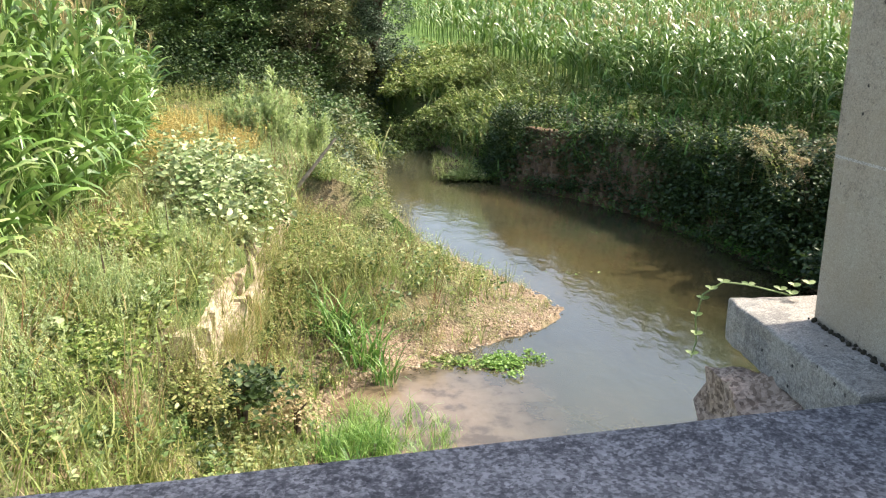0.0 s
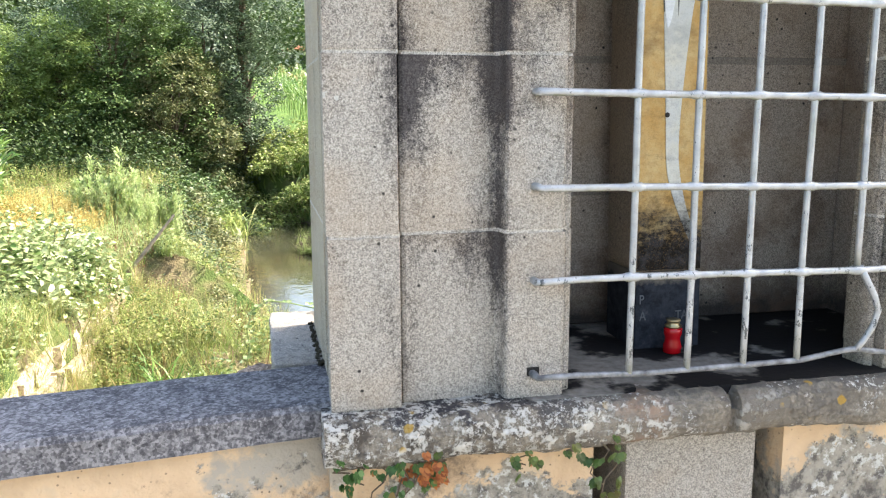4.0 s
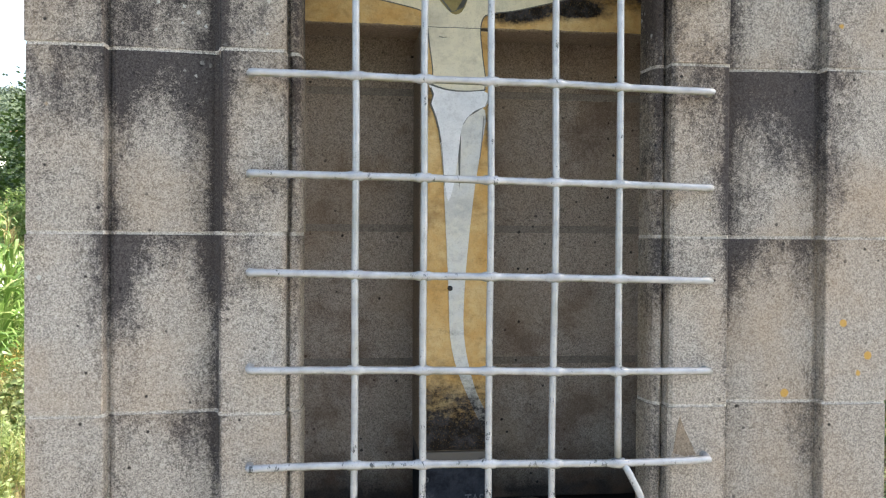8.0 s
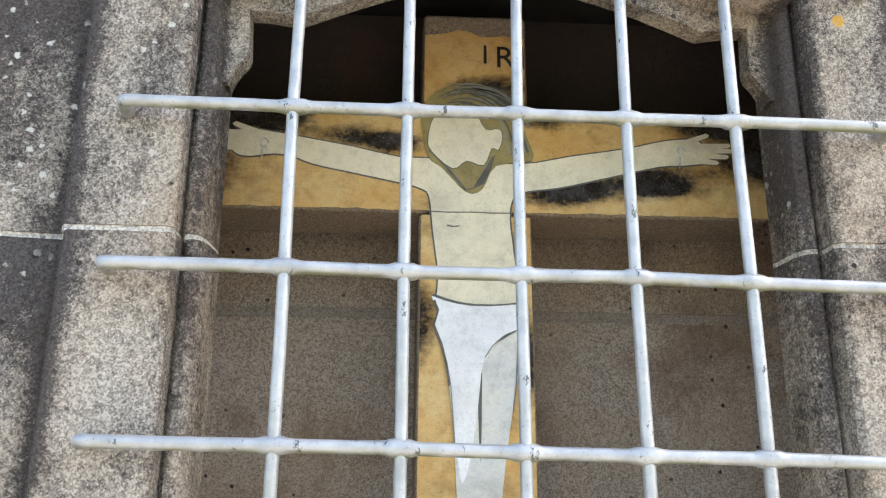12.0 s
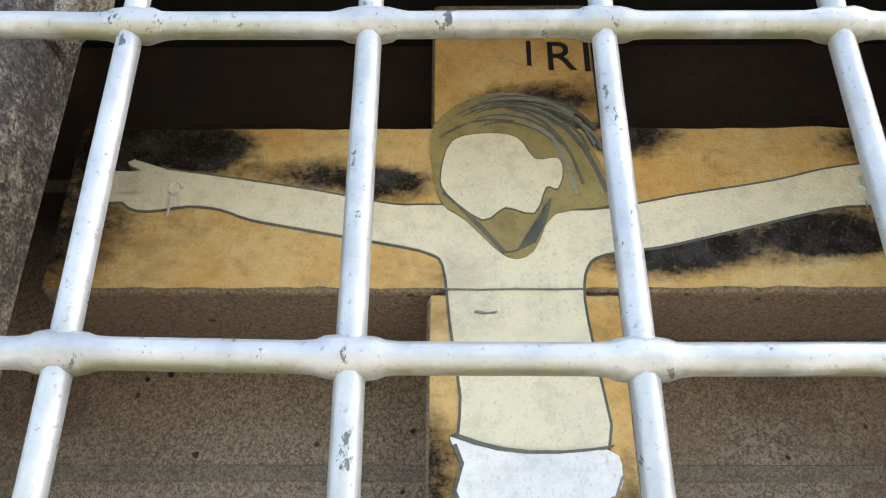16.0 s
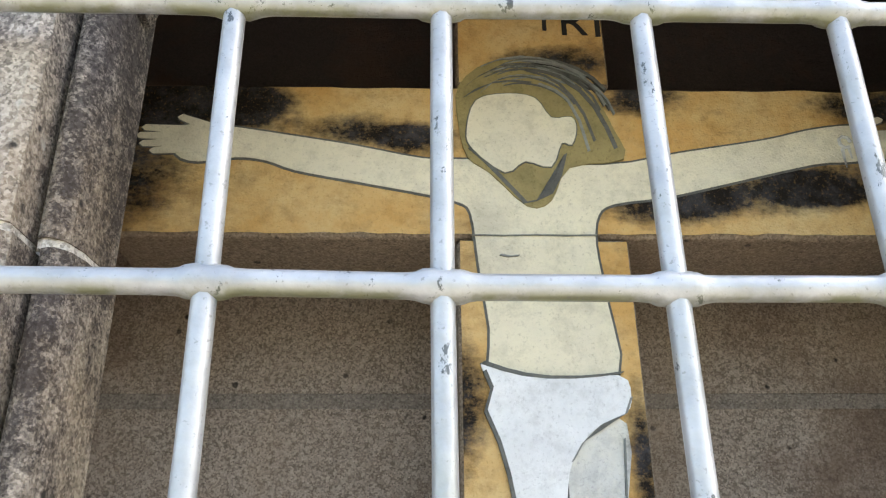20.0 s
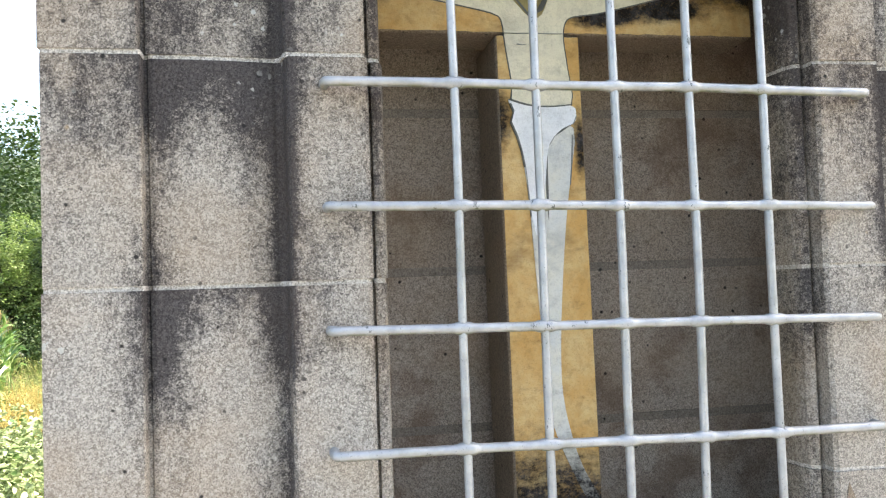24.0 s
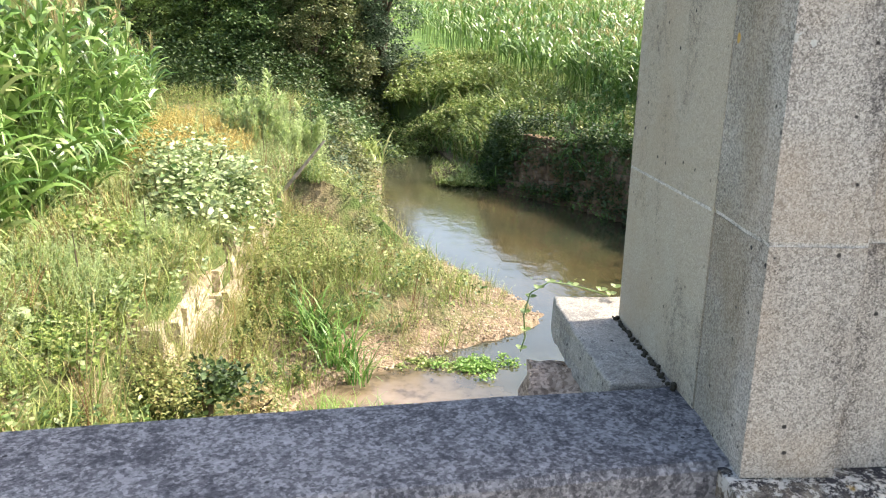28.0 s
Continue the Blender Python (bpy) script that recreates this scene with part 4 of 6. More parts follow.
# lintel with its lobed underside
half = [(1.619, 2.335), (1.625, 2.350), (1.633, 2.364), (1.642, 2.374), (1.645, 2.386), (1.642, 2.451), (1.665, 2.451), (1.712, 2.443)]
half += [(1.712 + 0.296 * u, 2.443 + 0.085 * math.sin(math.pi / 2 * u)) for u in (0.08, 0.18, 0.3, 0.45, 0.6, 0.8, 1.0)]
pts = [(1.60, 2.905), (1.60, 2.335)] + half + [(2 * CX - x, z) for x, z in half[-2::-1]] + [(2 * CX - 1.60, 2.335), (2 * CX - 1.60, 2.905)]
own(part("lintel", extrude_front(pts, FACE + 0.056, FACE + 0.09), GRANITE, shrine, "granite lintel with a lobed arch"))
# hood moulding that follows the arch
hood = [(1.59, 2.476), (1.66, 2.476), (1.72, 2.480)] + [(1.72 + 0.288 * u, 2.480 + 0.085 * math.sin(math.pi / 2 * u)) for u in (0.1, 0.25, 0.45, 0.7, 1.0)]
pts = [(1.59, 3.3)] + hood + [(2 * CX - x, z) for x, z in hood[-2::-1]] + [(2 * CX - 1.59, 3.3)]
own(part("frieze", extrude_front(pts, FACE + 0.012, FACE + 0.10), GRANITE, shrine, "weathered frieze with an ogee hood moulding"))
own(part("roof_slab", boxed(0.98, 2 * CX - 0.98, 0.94, 1.84, 3.303, 3.42, 0.015), GRANITE, shrine))
bm = extrude_front([(0.96, 3.424), (2 * CX - 0.96, 3.424), (CX + 0.1, 3.85), (CX - 0.1, 3.85)], 1.0, 1.80)
own(part("gable", bm, GRANITE, shrine))
own(part("niche_floor_back", boxed(1.29, 2 * CX - 1.29, FACE + 0.262, 1.63, 0.90, 0.9475), FLOOR, shrine))
# black ceiling paints the darkness in the top of the niche
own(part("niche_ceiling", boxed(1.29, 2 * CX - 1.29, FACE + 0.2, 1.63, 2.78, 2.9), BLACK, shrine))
own(part("niche_floor", boxed(1.49, 2 * CX - 1.49, FACE - 0.02, 1.63, 0.90, 0.948), FLOOR, shrine, "damp sooty stone niche floor"))

# ledge, rough along its lower edge
bm = bmesh.new()
rows = []
n = 220
SECTION = ((1.2, 0.946), (1.0, 0.947), (0.975, 0.942), (0.958, 0.925), (0.951, 0.90), (0.953, 0.87), (0.962, 0.848), (0.985, 0.832), (1.2, 0.83))
for i in range(n + 1):
    x = 1.035 + (3.0 - 1.035) * i / n
    row = []
    for q, (y, z) in enumerate(SECTION):
        edge = 0.0 if q in (0, 8) else 1.0
        rim = noise.noise(Vector((x * 4, 9, 0))) * 0.016 * (q in (5, 6, 7))
        v = noise.noise_vector(Vector((x * 16, y * 22, z * 22))) * 0.007 + noise.noise_vector(Vector((x * 50, y * 60, z * 60))) * 0.0035
        notch = max(0.0, 1 - abs(x - 1.985) / 0.014)
        row.append(bm.verts.new((x, y + (noise.noise(Vector((x * 3.1, 0, 0))) * 0.012 + v.y + 0.03 * notch * (q in (2, 3, 4, 5, 6))) * edge, z + (v.z * (0.35 if q == 1 else 1.0) + rim - 0.035 * notch * (q in (1, 2, 3))) * edge)))
    rows.append(row)
for a, b in zip(rows, rows[1:]):
    for k in range(9):
        bm.faces.new((a[k], b[k], b[(k + 1) % 9], a[(k + 1) % 9]))
bm.faces.new(rows[0])
bm.faces.new(rows[-1][::-1])
ledge = tagged(part("stone_ledge", bm, LEDGE, None), "thick lichen-covered stone ledge under the shrine", "ledge", "", "structure")

# base wall below the ledge, with two gaps
base = thing("shrine_base", (CX, 1.3, 0), "peeling plastered base wall with granite slabs", "base wall", "", "structure")
for xa, xb, ya, mat in ((1.05, 1.675, 1.05, PLASTER), (1.765, 2.112, 1.062, GRANITE), (2.18, 3.0, 1.045, PLASTER)):
    bm = extrude_plan([(xa, ya), (xb, ya), (xb, 1.74), (xa, 1.74)], -2.6, 0.835)
    own(part("wall_panel", bm, mat, base), base)
# black filler puts the shade of the two gaps into colour
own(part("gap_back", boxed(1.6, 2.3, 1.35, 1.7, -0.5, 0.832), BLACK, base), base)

MOSS = plain("dark_moss", (0.030, 0.026, 0.016), 0.95, 0, 0.5, 60.0)
# wing slab beside the shrine
wing = thing("wing_wall", (1.0, 1.6, 0), "rough stone wing wall capped with a concrete slab", "wing wall", "", "structure")
bm = boxed(0.937, 1.5, 1.372, 1.935, 0.845, 0.957, 0.006)
bmesh.ops.subdivide_edges(bm, edges=[e for e in bm.edges if e.calc_length() > 0.08], cuts=20, use_grid_fill=True)
shake(bm, 0.005, 4, 30.0)
own(part("cap_slab", bm, SLAB, wing), wing)
bm = boxed(0.845, 1.7, 1.40, 1.84, 0.25, 0.842)
bmesh.ops.subdivide_edges(bm, edges=bm.edges[:], cuts=17, use_grid_fill=True)
for v in bm.verts:
    if v.co.x < 1.3:
        v.co.x -= 0.10 * smooth(0.84, 0.45, v.co.z) * smooth(1.8, 1.4, v.co.y)
        v.co.z -= 0.05 * smooth(1.62, 1.80, v.co.y)
shake(bm, 0.06, 3, 7.0)
shake(bm, 0.022, 5, 24.0)
shake(bm, 0.010, 8, 60.0)
own(part("rubble", bm, RUBBLE, wing, "broken brown stone below the slab"), wing)
own(part("footing", boxed(0.95, 1.7, 1.45, 1.78, -2.6, 0.34), RUBBLE, wing), wing)

bm = bmesh.new()
for k in range(46):
    y = 1.33 + 0.43 * k / 45
    q = bmesh.ops.create_icosphere(bm, subdivisions=1, radius=random.uniform(0.003, 0.008), matrix=Matrix.Translation((1.058 + random.uniform(-0.008, 0.004), y, 0.959 + random.uniform(-0.002, 0.005))))
tagged(part("moss_strip", bm, MOSS, None), "dark moss in the crack beside the shrine", "moss")

# engraved plaque on the parapet
plaque = thing("stone_plaque", (3.2, 1.0, 0.6), "grey granite plaque with dark engraved lettering", "plaque")
PLAQUE = granite("plaque_stone", (0.46, 0.45, 0.43), (0.31, 0.30, 0.285), 0.15, 0.0)
own(part("slab", boxed(2.955, 3.50, 0.992, 1.03, 0.40, 0.818, 0.004), PLAQUE, plaque), plaque)
for k, (text, x) in enumerate((("RESTAURADO", 3.016), ("INAUGURADO PELO", 3.0), ("DA CAMARA MUNICIPAL", 2.975), ("DE AZEMEIS,", 2.993), ("12 DE SETEMBRO", 3.022))):
    lettering(text, 0.040 if k == 0 else 0.033, Matrix.Translation((x, 0.9905, 0.774 - 0.044 * k)) @ Matrix.Rotation(radians(90), 4, "X") @ Matrix.Diagonal((0.62 if k == 0 else 0.55, 1, 1, 1)), INK, plaque, "engraved_line").matrix_parent_inverse = Matrix.Translation(plaque.location).inverted()
own(part("engraved_bar", boxed(3.155, 3.42, 0.9895, 0.993, 0.645, 0.662), INK, plaque, "unreadable engraved words"), plaque)


def ivy(at, spans, label, leaf_mat=None):
    """Ivy that hangs in short trails below the ledge."""
    b = thing("ivy", at, label, "ivy")
    pts = []
    for x0, length in spans:
        p = [(x0 + 0.02 * math.sin(k * 1.3), 0.965 + 0.006 * k, 0.845 - length * k / 6) for k in range(7)]
        own(part("stem", tube(p, [0.0018] * 7, 5), BARK, b), b)
        for q in p:
            for r in range(1):
                pts.append((q[0] + random.gauss(0, 0.016), q[1] - 0.012 + random.gauss(0, 0.012), q[2] + random.gauss(0, 0.015)))
    t = []
    for s in range(4):
        r = random.Random(s)
        tp = Template()
        for e in (-1.1, -0.55, 0, 0.55, 1.1):
            tp.leaf(np.array([0, 0, 0.0]), np.array([math.sin(e), -0.25, -math.cos(e)]), np.array([0.2, -1, 0.3]), 0.042 * (1 - 0.28 * abs(e)), 0.024)
        t.append(tp.done())
    p = turned(pts, (0.32, 0.62), 0.25)
    p[:, 3] = rng.normal(0, 0.6, len(p))
    leaves = soup("leaves", t, p, [leaf_mat or IVY], parent=b, kind="")
    leaves.matrix_parent_inverse = Matrix.Translation(b.location).inverted()


IVY = leafy("ivy_leaf", ((0.0, (0.02, 0.06, 0.010)), (0.6, (0.045, 0.11, 0.022)), (0.93, (0.09, 0.17, 0.04)), (1.0, (0.36, 0.12, 0.03))), 0.25, 0.4)
ivy((1.15, 0.97, 0.84), ((1.07, 0.03), (1.10, 0.06), (1.15, 0.14), (1.18, 0.24), (1.195, 0.25), (1.22, 0.17), (1.27, 0.03)), "green ivy with a few russet leaves")
ivy((1.55, 0.97, 0.84), ((1.47, 0.05), (1.60, 0.03), (1.66, 0.12), (1.69, 0.19)), "green ivy hanging below the ledge")

RUSSET = leafy("russet_ivy_leaf", ((0.0, (0.20, 0.05, 0.015)), (1.0, (0.45, 0.16, 0.04))), 0.3, 0.6)
ivy((1.25, 0.97, 0.84), ((1.235, 0.05), (1.255, 0.06), (1.27, 0.05), (1.28, 0.04)), "withered russet ivy leaves under the ledge", RUSSET)

# ---- crucifix ----
cross = thing("crucifix", (2.0, 1.41, 0.948), "painted stone crucifix with ochre edges standing in the niche", "crucifix")
YC = 1.325


def leaned(ob):
    """The cross leans a little back towards the wall."""
    m = Matrix.Identity(4)
    m[1][2], m[1][3] = 0.027, -0.027 * 1.16
    ob.data.transform(m)
    return own(ob, cross)


for name, x0, x1, z0, z1, zp in (("upright", 1.897, 2.091, 1.16, 2.2445, 2.2445), ("crossbar", 1.506, 2.512, 2.2455, 2.4505, 2.4505), ("headpiece", 1.899, 2.089, 2.4515, 2.639, 2.60)):
    body = leaned(part(name, boxed(x0, x1, YC, YC + (0.14 if name == "crossbar" else 0.19), z0, z1, 0.009, 3), BARESTONE, cross, "rough stone, painted ochre in front"))
    bm = bmesh.new()
    n = max(2, int((x1 - x0) / 0.02))
    low = [bm.verts.new((x0 + 0.004 + (x1 - x0 - 0.008) * k / n, YC - 0.0012, z0 + 0.004 + 0.003 * noise.noise(Vector((k * 0.9, z0, 0))))) for k in range(n + 1)]
    top = [bm.verts.new((v.co.x, YC - 0.0012, zp - 0.004 + (0.02 if zp < z1 else 0.003) * noise.noise(Vector((v.co.x * 22, z1, 3))))) for v in low]
    for k in range(n):
        bm.faces.new((low[k], low[k + 1], top[k + 1], top[k]))
    leaned(part("painted_face", bm, OCHRE, cross, "worn ochre oil paint"))
leaned(part("foot", boxed(1.899, 2.089, YC - 0.001, YC + 0.19, 0.947, 1.1595, 0.004), SOOT, cross, "sooty dark slate foot"))


def plate(bm, pts, y, mat):
    a = [bm.verts.new((x, y, z)) for x, z in pts]
    b = [bm.verts.new((x, y + 0.02, z)) for x, z in pts]
    fs = [bm.faces.new(a)]
    for i in range(len(pts)):
        fs.append(bm.faces.new((a[i], b[i], b[(i + 1) % len(pts)], a[(i + 1) % len(pts)])))
    for f in fs:
        f.material_index = mat


def grown(pts, d):
    n = len(pts)
    out = []
    area = sum(pts[i][0] * pts[(i + 1) % n][1] - pts[(i + 1) % n][0] * pts[i][1] for i in range(n))
    s = 1 if area > 0 else -1
    for i in range(n):
        t = (Vector(pts[(i + 1) % n]) - Vector(pts[i - 1])).normalized()
        out.append((pts[i][0] + t.y * d * s, pts[i][1] - t.x * d * s))
    return out


def curve(pts, n=5):
    """A smooth closed outline through the points."""
    out = []
    m = len(pts)
    for i in range(m):
        p0, p1, p2, p3 = (Vector(pts[(i + k - 1) % m]) for k in range(4))
        for k in range(n):
            t = k / n
            v = 0.5 * (2 * p1 + (p2 - p0) * t + (2 * p0 - 5 * p1 + 4 * p2 - p3) * t * t + (3 * p1 - p0 - 3 * p2 + p3) * t ** 3)
            out.append((v.x, v.y))
    return out


ARM_L = [(1.572, 2.384), (1.60, 2.392), (1.64, 2.387), (1.70, 2.377), (1.779, 2.363), (1.859, 2.346), (1.91, 2.345)]
ARM_R = [(2.066, 2.338), (2.163, 2.356), (2.264, 2.374), (2.322, 2.389), (2.375, 2.396), (2.402, 2.386), (2.405, 2.354), (2.36, 2.345), (2.316, 2.341), (2.194, 2.310), (2.136, 2.296), (2.078, 2.287), (2.058, 2.272)]
BACK_L = [(1.931, 2.136), (1.921, 2.212), (1.914, 2.274), (1.898, 2.289), (1.865, 2.298), (1.781, 2.315), (1.713, 2.329), (1.678, 2.342), (1.643, 2.346), (1.60, 2.340), (1.574, 2.350)]
FIG = {
    "body": curve(ARM_L + ARM_R + [(2.052, 2.235), (2.058, 2.17), (2.062, 2.085), (1.99, 2.072), (1.933, 2.088)] + BACK_L, 3),
    "cloth": curve([(1.920, 2.097), (1.945, 2.089), (1.985, 2.082), (2.062, 2.085), (2.073, 2.064), (2.066, 2.045), (2.04, 2.034), (2.02, 2.016), (2.004, 1.985), (1.996, 1.92), (1.984, 1.84), (1.970, 1.80), (1.960, 1.86), (1.952, 1.93), (1.946, 1.985), (1.937, 2.015), (1.924, 2.047), (1.931, 2.072)], 3),
    "legs": curve([(1.946, 2.04), (2.0, 2.05), (2.066, 2.035), (2.054, 1.93), (2.040, 1.84), (2.026, 1.72), (2.014, 1.58), (2.012, 1.46), (2.03, 1.36), (2.052, 1.295), (2.082, 1.235), (2.062, 1.225), (2.03, 1.285), (1.995, 1.37), (1.977, 1.45), (1.972, 1.58), (1.965, 1.72), (1.956, 1.90)], 3),
    "hair": curve([(1.902, 2.448), (1.94, 2.484), (1.992, 2.483), (2.04, 2.458), (2.067, 2.434), (2.086, 2.387), (2.094, 2.346), (2.03, 2.334), (2.006, 2.290), (1.978, 2.283), (1.937, 2.326), (1.911, 2.348), (1.901, 2.397)], 3),
    "face": curve([(1.911, 2.384), (1.923, 2.426), (1.96, 2.436), (1.994, 2.430), (2.012, 2.402), (2.036, 2.403), (2.041, 2.386), (2.034, 2.364), (2.022, 2.366), (2.008, 2.334), (1.978, 2.341), (1.954, 2.326), (1.917, 2.358)], 3),
}
GREYLINE = paint("grey_line", (0.16, 0.17, 0.16), (0.30, 0.31, 0.28), (0.08, 0.08, 0.08), 0.5)
bm = bmesh.new()
for key, y, mat, edge in (("body", YC - 0.003, 0, 0.0028), ("legs", YC - 0.0034, 3, 0.0), ("cloth", YC - 0.0052, 1, 0.0), ("hair", YC - 0.0048, 2, 0.0), ("face", YC - 0.0066, 0, 0.0015)):
    if edge:
        plate(bm, grown(FIG[key], edge), y + 0.0008, 4)
    plate(bm, FIG[key], y, mat)
for cx, cz, s, tips in ((1.582, 2.370, -1, ((1.574, 2.401), (1.534, 2.386), (1.529, 2.375), (1.534, 2.364), (1.547, 2.354))), (2.392, 2.370, 1, ((2.411, 2.405), (2.449, 2.386), (2.453, 2.376), (2.443, 2.364), (2.424, 2.352)))):
    for k, q in enumerate(tips):
        p = (cx - s * 0.028, cz + 0.016) if k == 0 else (cx - s * 0.006, cz + (q[1] - cz) * 0.75)
        n = Vector((-(q[1] - p[1]), q[0] - p[0])).normalized() * 0.0064
        w = [(p[0] + n.x, p[1] + n.y), (p[0] - n.x, p[1] - n.y), (q[0] - n.x * 0.6, q[1] - n.y * 0.6), (q[0] + s * 0.004, q[1]), (q[0] + n.x * 0.6, q[1] + n.y * 0.6)]
        plate(bm, grown(w, 0.0014), YC - 0.0021, 4)
        plate(bm, w, YC - 0.0034, 0)
for k in range(16):
    r = random.Random(k + 3)
    a0, rad = r.uniform(1.7, 2.6), r.uniform(0.058, 0.098)
    a1 = a0 - r.uniform(0.9, 2.0)
    c = (1.985 + r.uniform(-0.01, 0.012), 2.395 + r.uniform(-0.006, 0.012))
    arc = [(c[0] + rad * math.cos(a0 + (a1 - a0) * q / 7) * (1.0 if q < 4 else 1.1), c[1] + rad * math.sin(a0 + (a1 - a0) * q / 7)) for q in range(8)]
    w = r.uniform(0.0006, 0.0016)
    plate(bm, [(x - w, z - w) for x, z in arc] + [(x + w, z + w) for x, z in arc[::-1]], YC - 0.0054, r.choice((4, 4, 5)))
for stroke, w, mat in (([(1.922, 2.099), (1.945, 2.091), (1.965, 2.086), (1.99, 2.083), (2.02, 2.083), (2.045, 2.085), (2.066, 2.088)], 0.0026, 4),
                       ([(1.924, 2.090), (1.931, 2.072), (1.924, 2.048), (1.937, 2.016), (1.945, 1.985), (1.951, 1.95)], 0.0018, 4),
                       ([(2.073, 2.062), (2.066, 2.045), (2.04, 2.034), (2.02, 2.016), (2.008, 1.997)], 0.0016, 5),
                       ([(1.915, 2.2462), (1.95, 2.2455), (1.985, 2.2465), (2.02, 2.2458), (2.053, 2.2464)], 0.0009, 5),
                       ([(1.945, 2.222), (1.955, 2.220), (1.965, 2.221)], 0.0012, 5),
                       ([(2.03, 2.458), (2.05, 2.442), (2.066, 2.418), (2.078, 2.388), (2.086, 2.36)], 0.0022, 4), ([(1.985, 2.472), (2.008, 2.464), (2.025, 2.452), (2.04, 2.432), (2.052, 2.408), (2.062, 2.37)], 0.0015, 4), ([(2.0, 2.452), (2.02, 2.442), (2.034, 2.428), (2.046, 2.398), (2.054, 2.356)], 0.0016, 5), ([(1.91, 2.432), (1.924, 2.444), (1.945, 2.453), (1.967, 2.456), (1.99, 2.453)], 0.0022, 4),
                       ([(1.914, 2.36), (1.935, 2.338), (1.956, 2.312), (1.976, 2.287), (1.99, 2.290), (2.006, 2.298), (2.018, 2.322), (2.026, 2.352)], 0.0020, 4),
                       ([(1.952, 1.95), (1.956, 1.90), (1.960, 1.84)], 0.0010, 5), ([(2.062, 2.02), (2.058, 1.96), (2.052, 1.91)], 0.0010, 5)):
    left = [(x - w, z - w * 0.6) for x, z in stroke]
    right = [(x + w, z + w * 0.6) for x, z in stroke]
    plate(bm, left + right[::-1], YC - 0.0057, mat)
plate(bm, [(1.994, 1.985), (1.999, 1.992), (2.003, 1.985), (2.001, 1.87), (1.999, 1.83), (1.997, 1.87)], YC - 0.0046, 4)
leaned(part("painted_figure", bm, [CREAM, WHITE, HAIR, GREYP, LINE, GREYLINE], cross, "plain cream and white painted figure"))
for k, (ch, x, z, size) in enumerate((("I", 2.006, 2.537, 0.054), ("R", 2.030, 2.530, 0.062), ("I", 2.072, 2.528, 0.066))):
    leaned(lettering(ch, size, Matrix.Translation((x, YC - 0.0018, z)) @ Matrix.Rotation(radians(90), 4, "X"), INK, cross, "letter", "black painted letter"))
for x, z in ((1.628, 2.366), (2.360, 2.371)):
    bm = tube([(x + 0.007 * math.cos(k * 0.9), YC - 0.005, z + 0.008 * math.sin(k * 0.9)) for k in range(7)], 0.0022, 5)
    tube([(x - 0.004, YC - 0.004, z - 0.008), (x - 0.004, YC - 0.004, z - 0.034)], [0.0022, 0.001], 5, bm)
    tube([(x + 0.004, YC - 0.004, z - 0.008), (x + 0.005, YC - 0.004, z - 0.022)], [0.0018, 0.001], 5, bm)
    leaned(part("painted_nail", bm, GREYP, cross, "grey painted nail with a drip"))
bm = lathe([(0.007, 0), (0.005, 0.002)], (0, 0, 0), 10)
bm.transform(Matrix.Translation((1.976, YC - 0.004, 1.577)) @ Matrix.Rotation(radians(90), 4, "X"))
leaned(part("nail_hole", bm, INK, cross))
FAINT = plain("scratched_paint", (0.085, 0.092, 0.10), 0.85)
for text, x, z in (("P", 1.909, 1.073), ("A", 1.911, 1.028), ("TAS", 2.016, 1.026)):
    leaned(lettering(text, 0.036, Matrix.Translation((x, YC - 0.0022, z)) @ Matrix.Rotation(radians(90), 4, "X") @ Matrix.Diagonal((0.8, 1, 1, 1)), FAINT, cross, "letter", "faint scratched letters"))

vine = thing("trailing_vine", (0.92, 1.93, 0.95), "thin green vine trailing over the slab end", "vine")
own(part("stem", tube([(1.08, 1.90, 0.97), (0.99, 1.945, 0.985), (0.93, 1.955, 0.99), (0.88, 1.95, 0.96), (0.865, 1.945, 0.90), (0.872, 1.945, 0.84), (0.86, 1.94, 0.80)], 0.0022, 5), BRAMBLE, vine), vine)
t = Template()
for k, q in enumerate(((1.08, 1.9, 0.975), (1.06, 1.92, 0.98), (1.10, 1.93, 0.985), (1.12, 1.9, 1.0), (0.99, 1.945, 0.985), (0.93, 1.955, 0.99), (0.90, 1.95, 0.975), (0.88, 1.95, 0.95), (0.865, 1.945, 0.91), (0.87, 1.945, 0.86), (0.86, 1.94, 0.81))):
    for j in range(3):
        t.leaf(np.array(q), unit(k * 2.1 + j * 2.0, 0.2), np.array([0.1, -0.6, 1.0]), 0.019, 0.013)
tv, tf, tm = t.done()
leaves = soup("leaves", [(tv, tf, tm)], [(0, 0, 0, 0, 1, 0, 0)], [BRAMBLE], parent=vine, kind="")
leaves.matrix_parent_inverse = Matrix.Translation(vine.location).inverted()

# ---- grille ----
grille = thing("iron_grille", (2.01, 0.985, 0.95), "silver-painted iron bar grille over the niche, bent at one corner", "grille")
WORNBAR = plain("worn_iron", (0.17, 0.175, 0.18), 0.55, 0.3, 0.6, 40.0)
VX = [1.728, 1.872, 2.016, 2.158, 2.303]
YB = 0.985
HL = [1.005, 1.219, 1.428, 1.630, 1.837, 2.047, 2.258, 2.470]
HR = [1.017, 1.219, 1.412, 1.615, 1.822, 2.034, 2.254, 2.472]


def bar_height(j, x):
    return HL[j] + (HR[j] - HL[j]) * (x - 1.51) / (2.51 - 1.51)


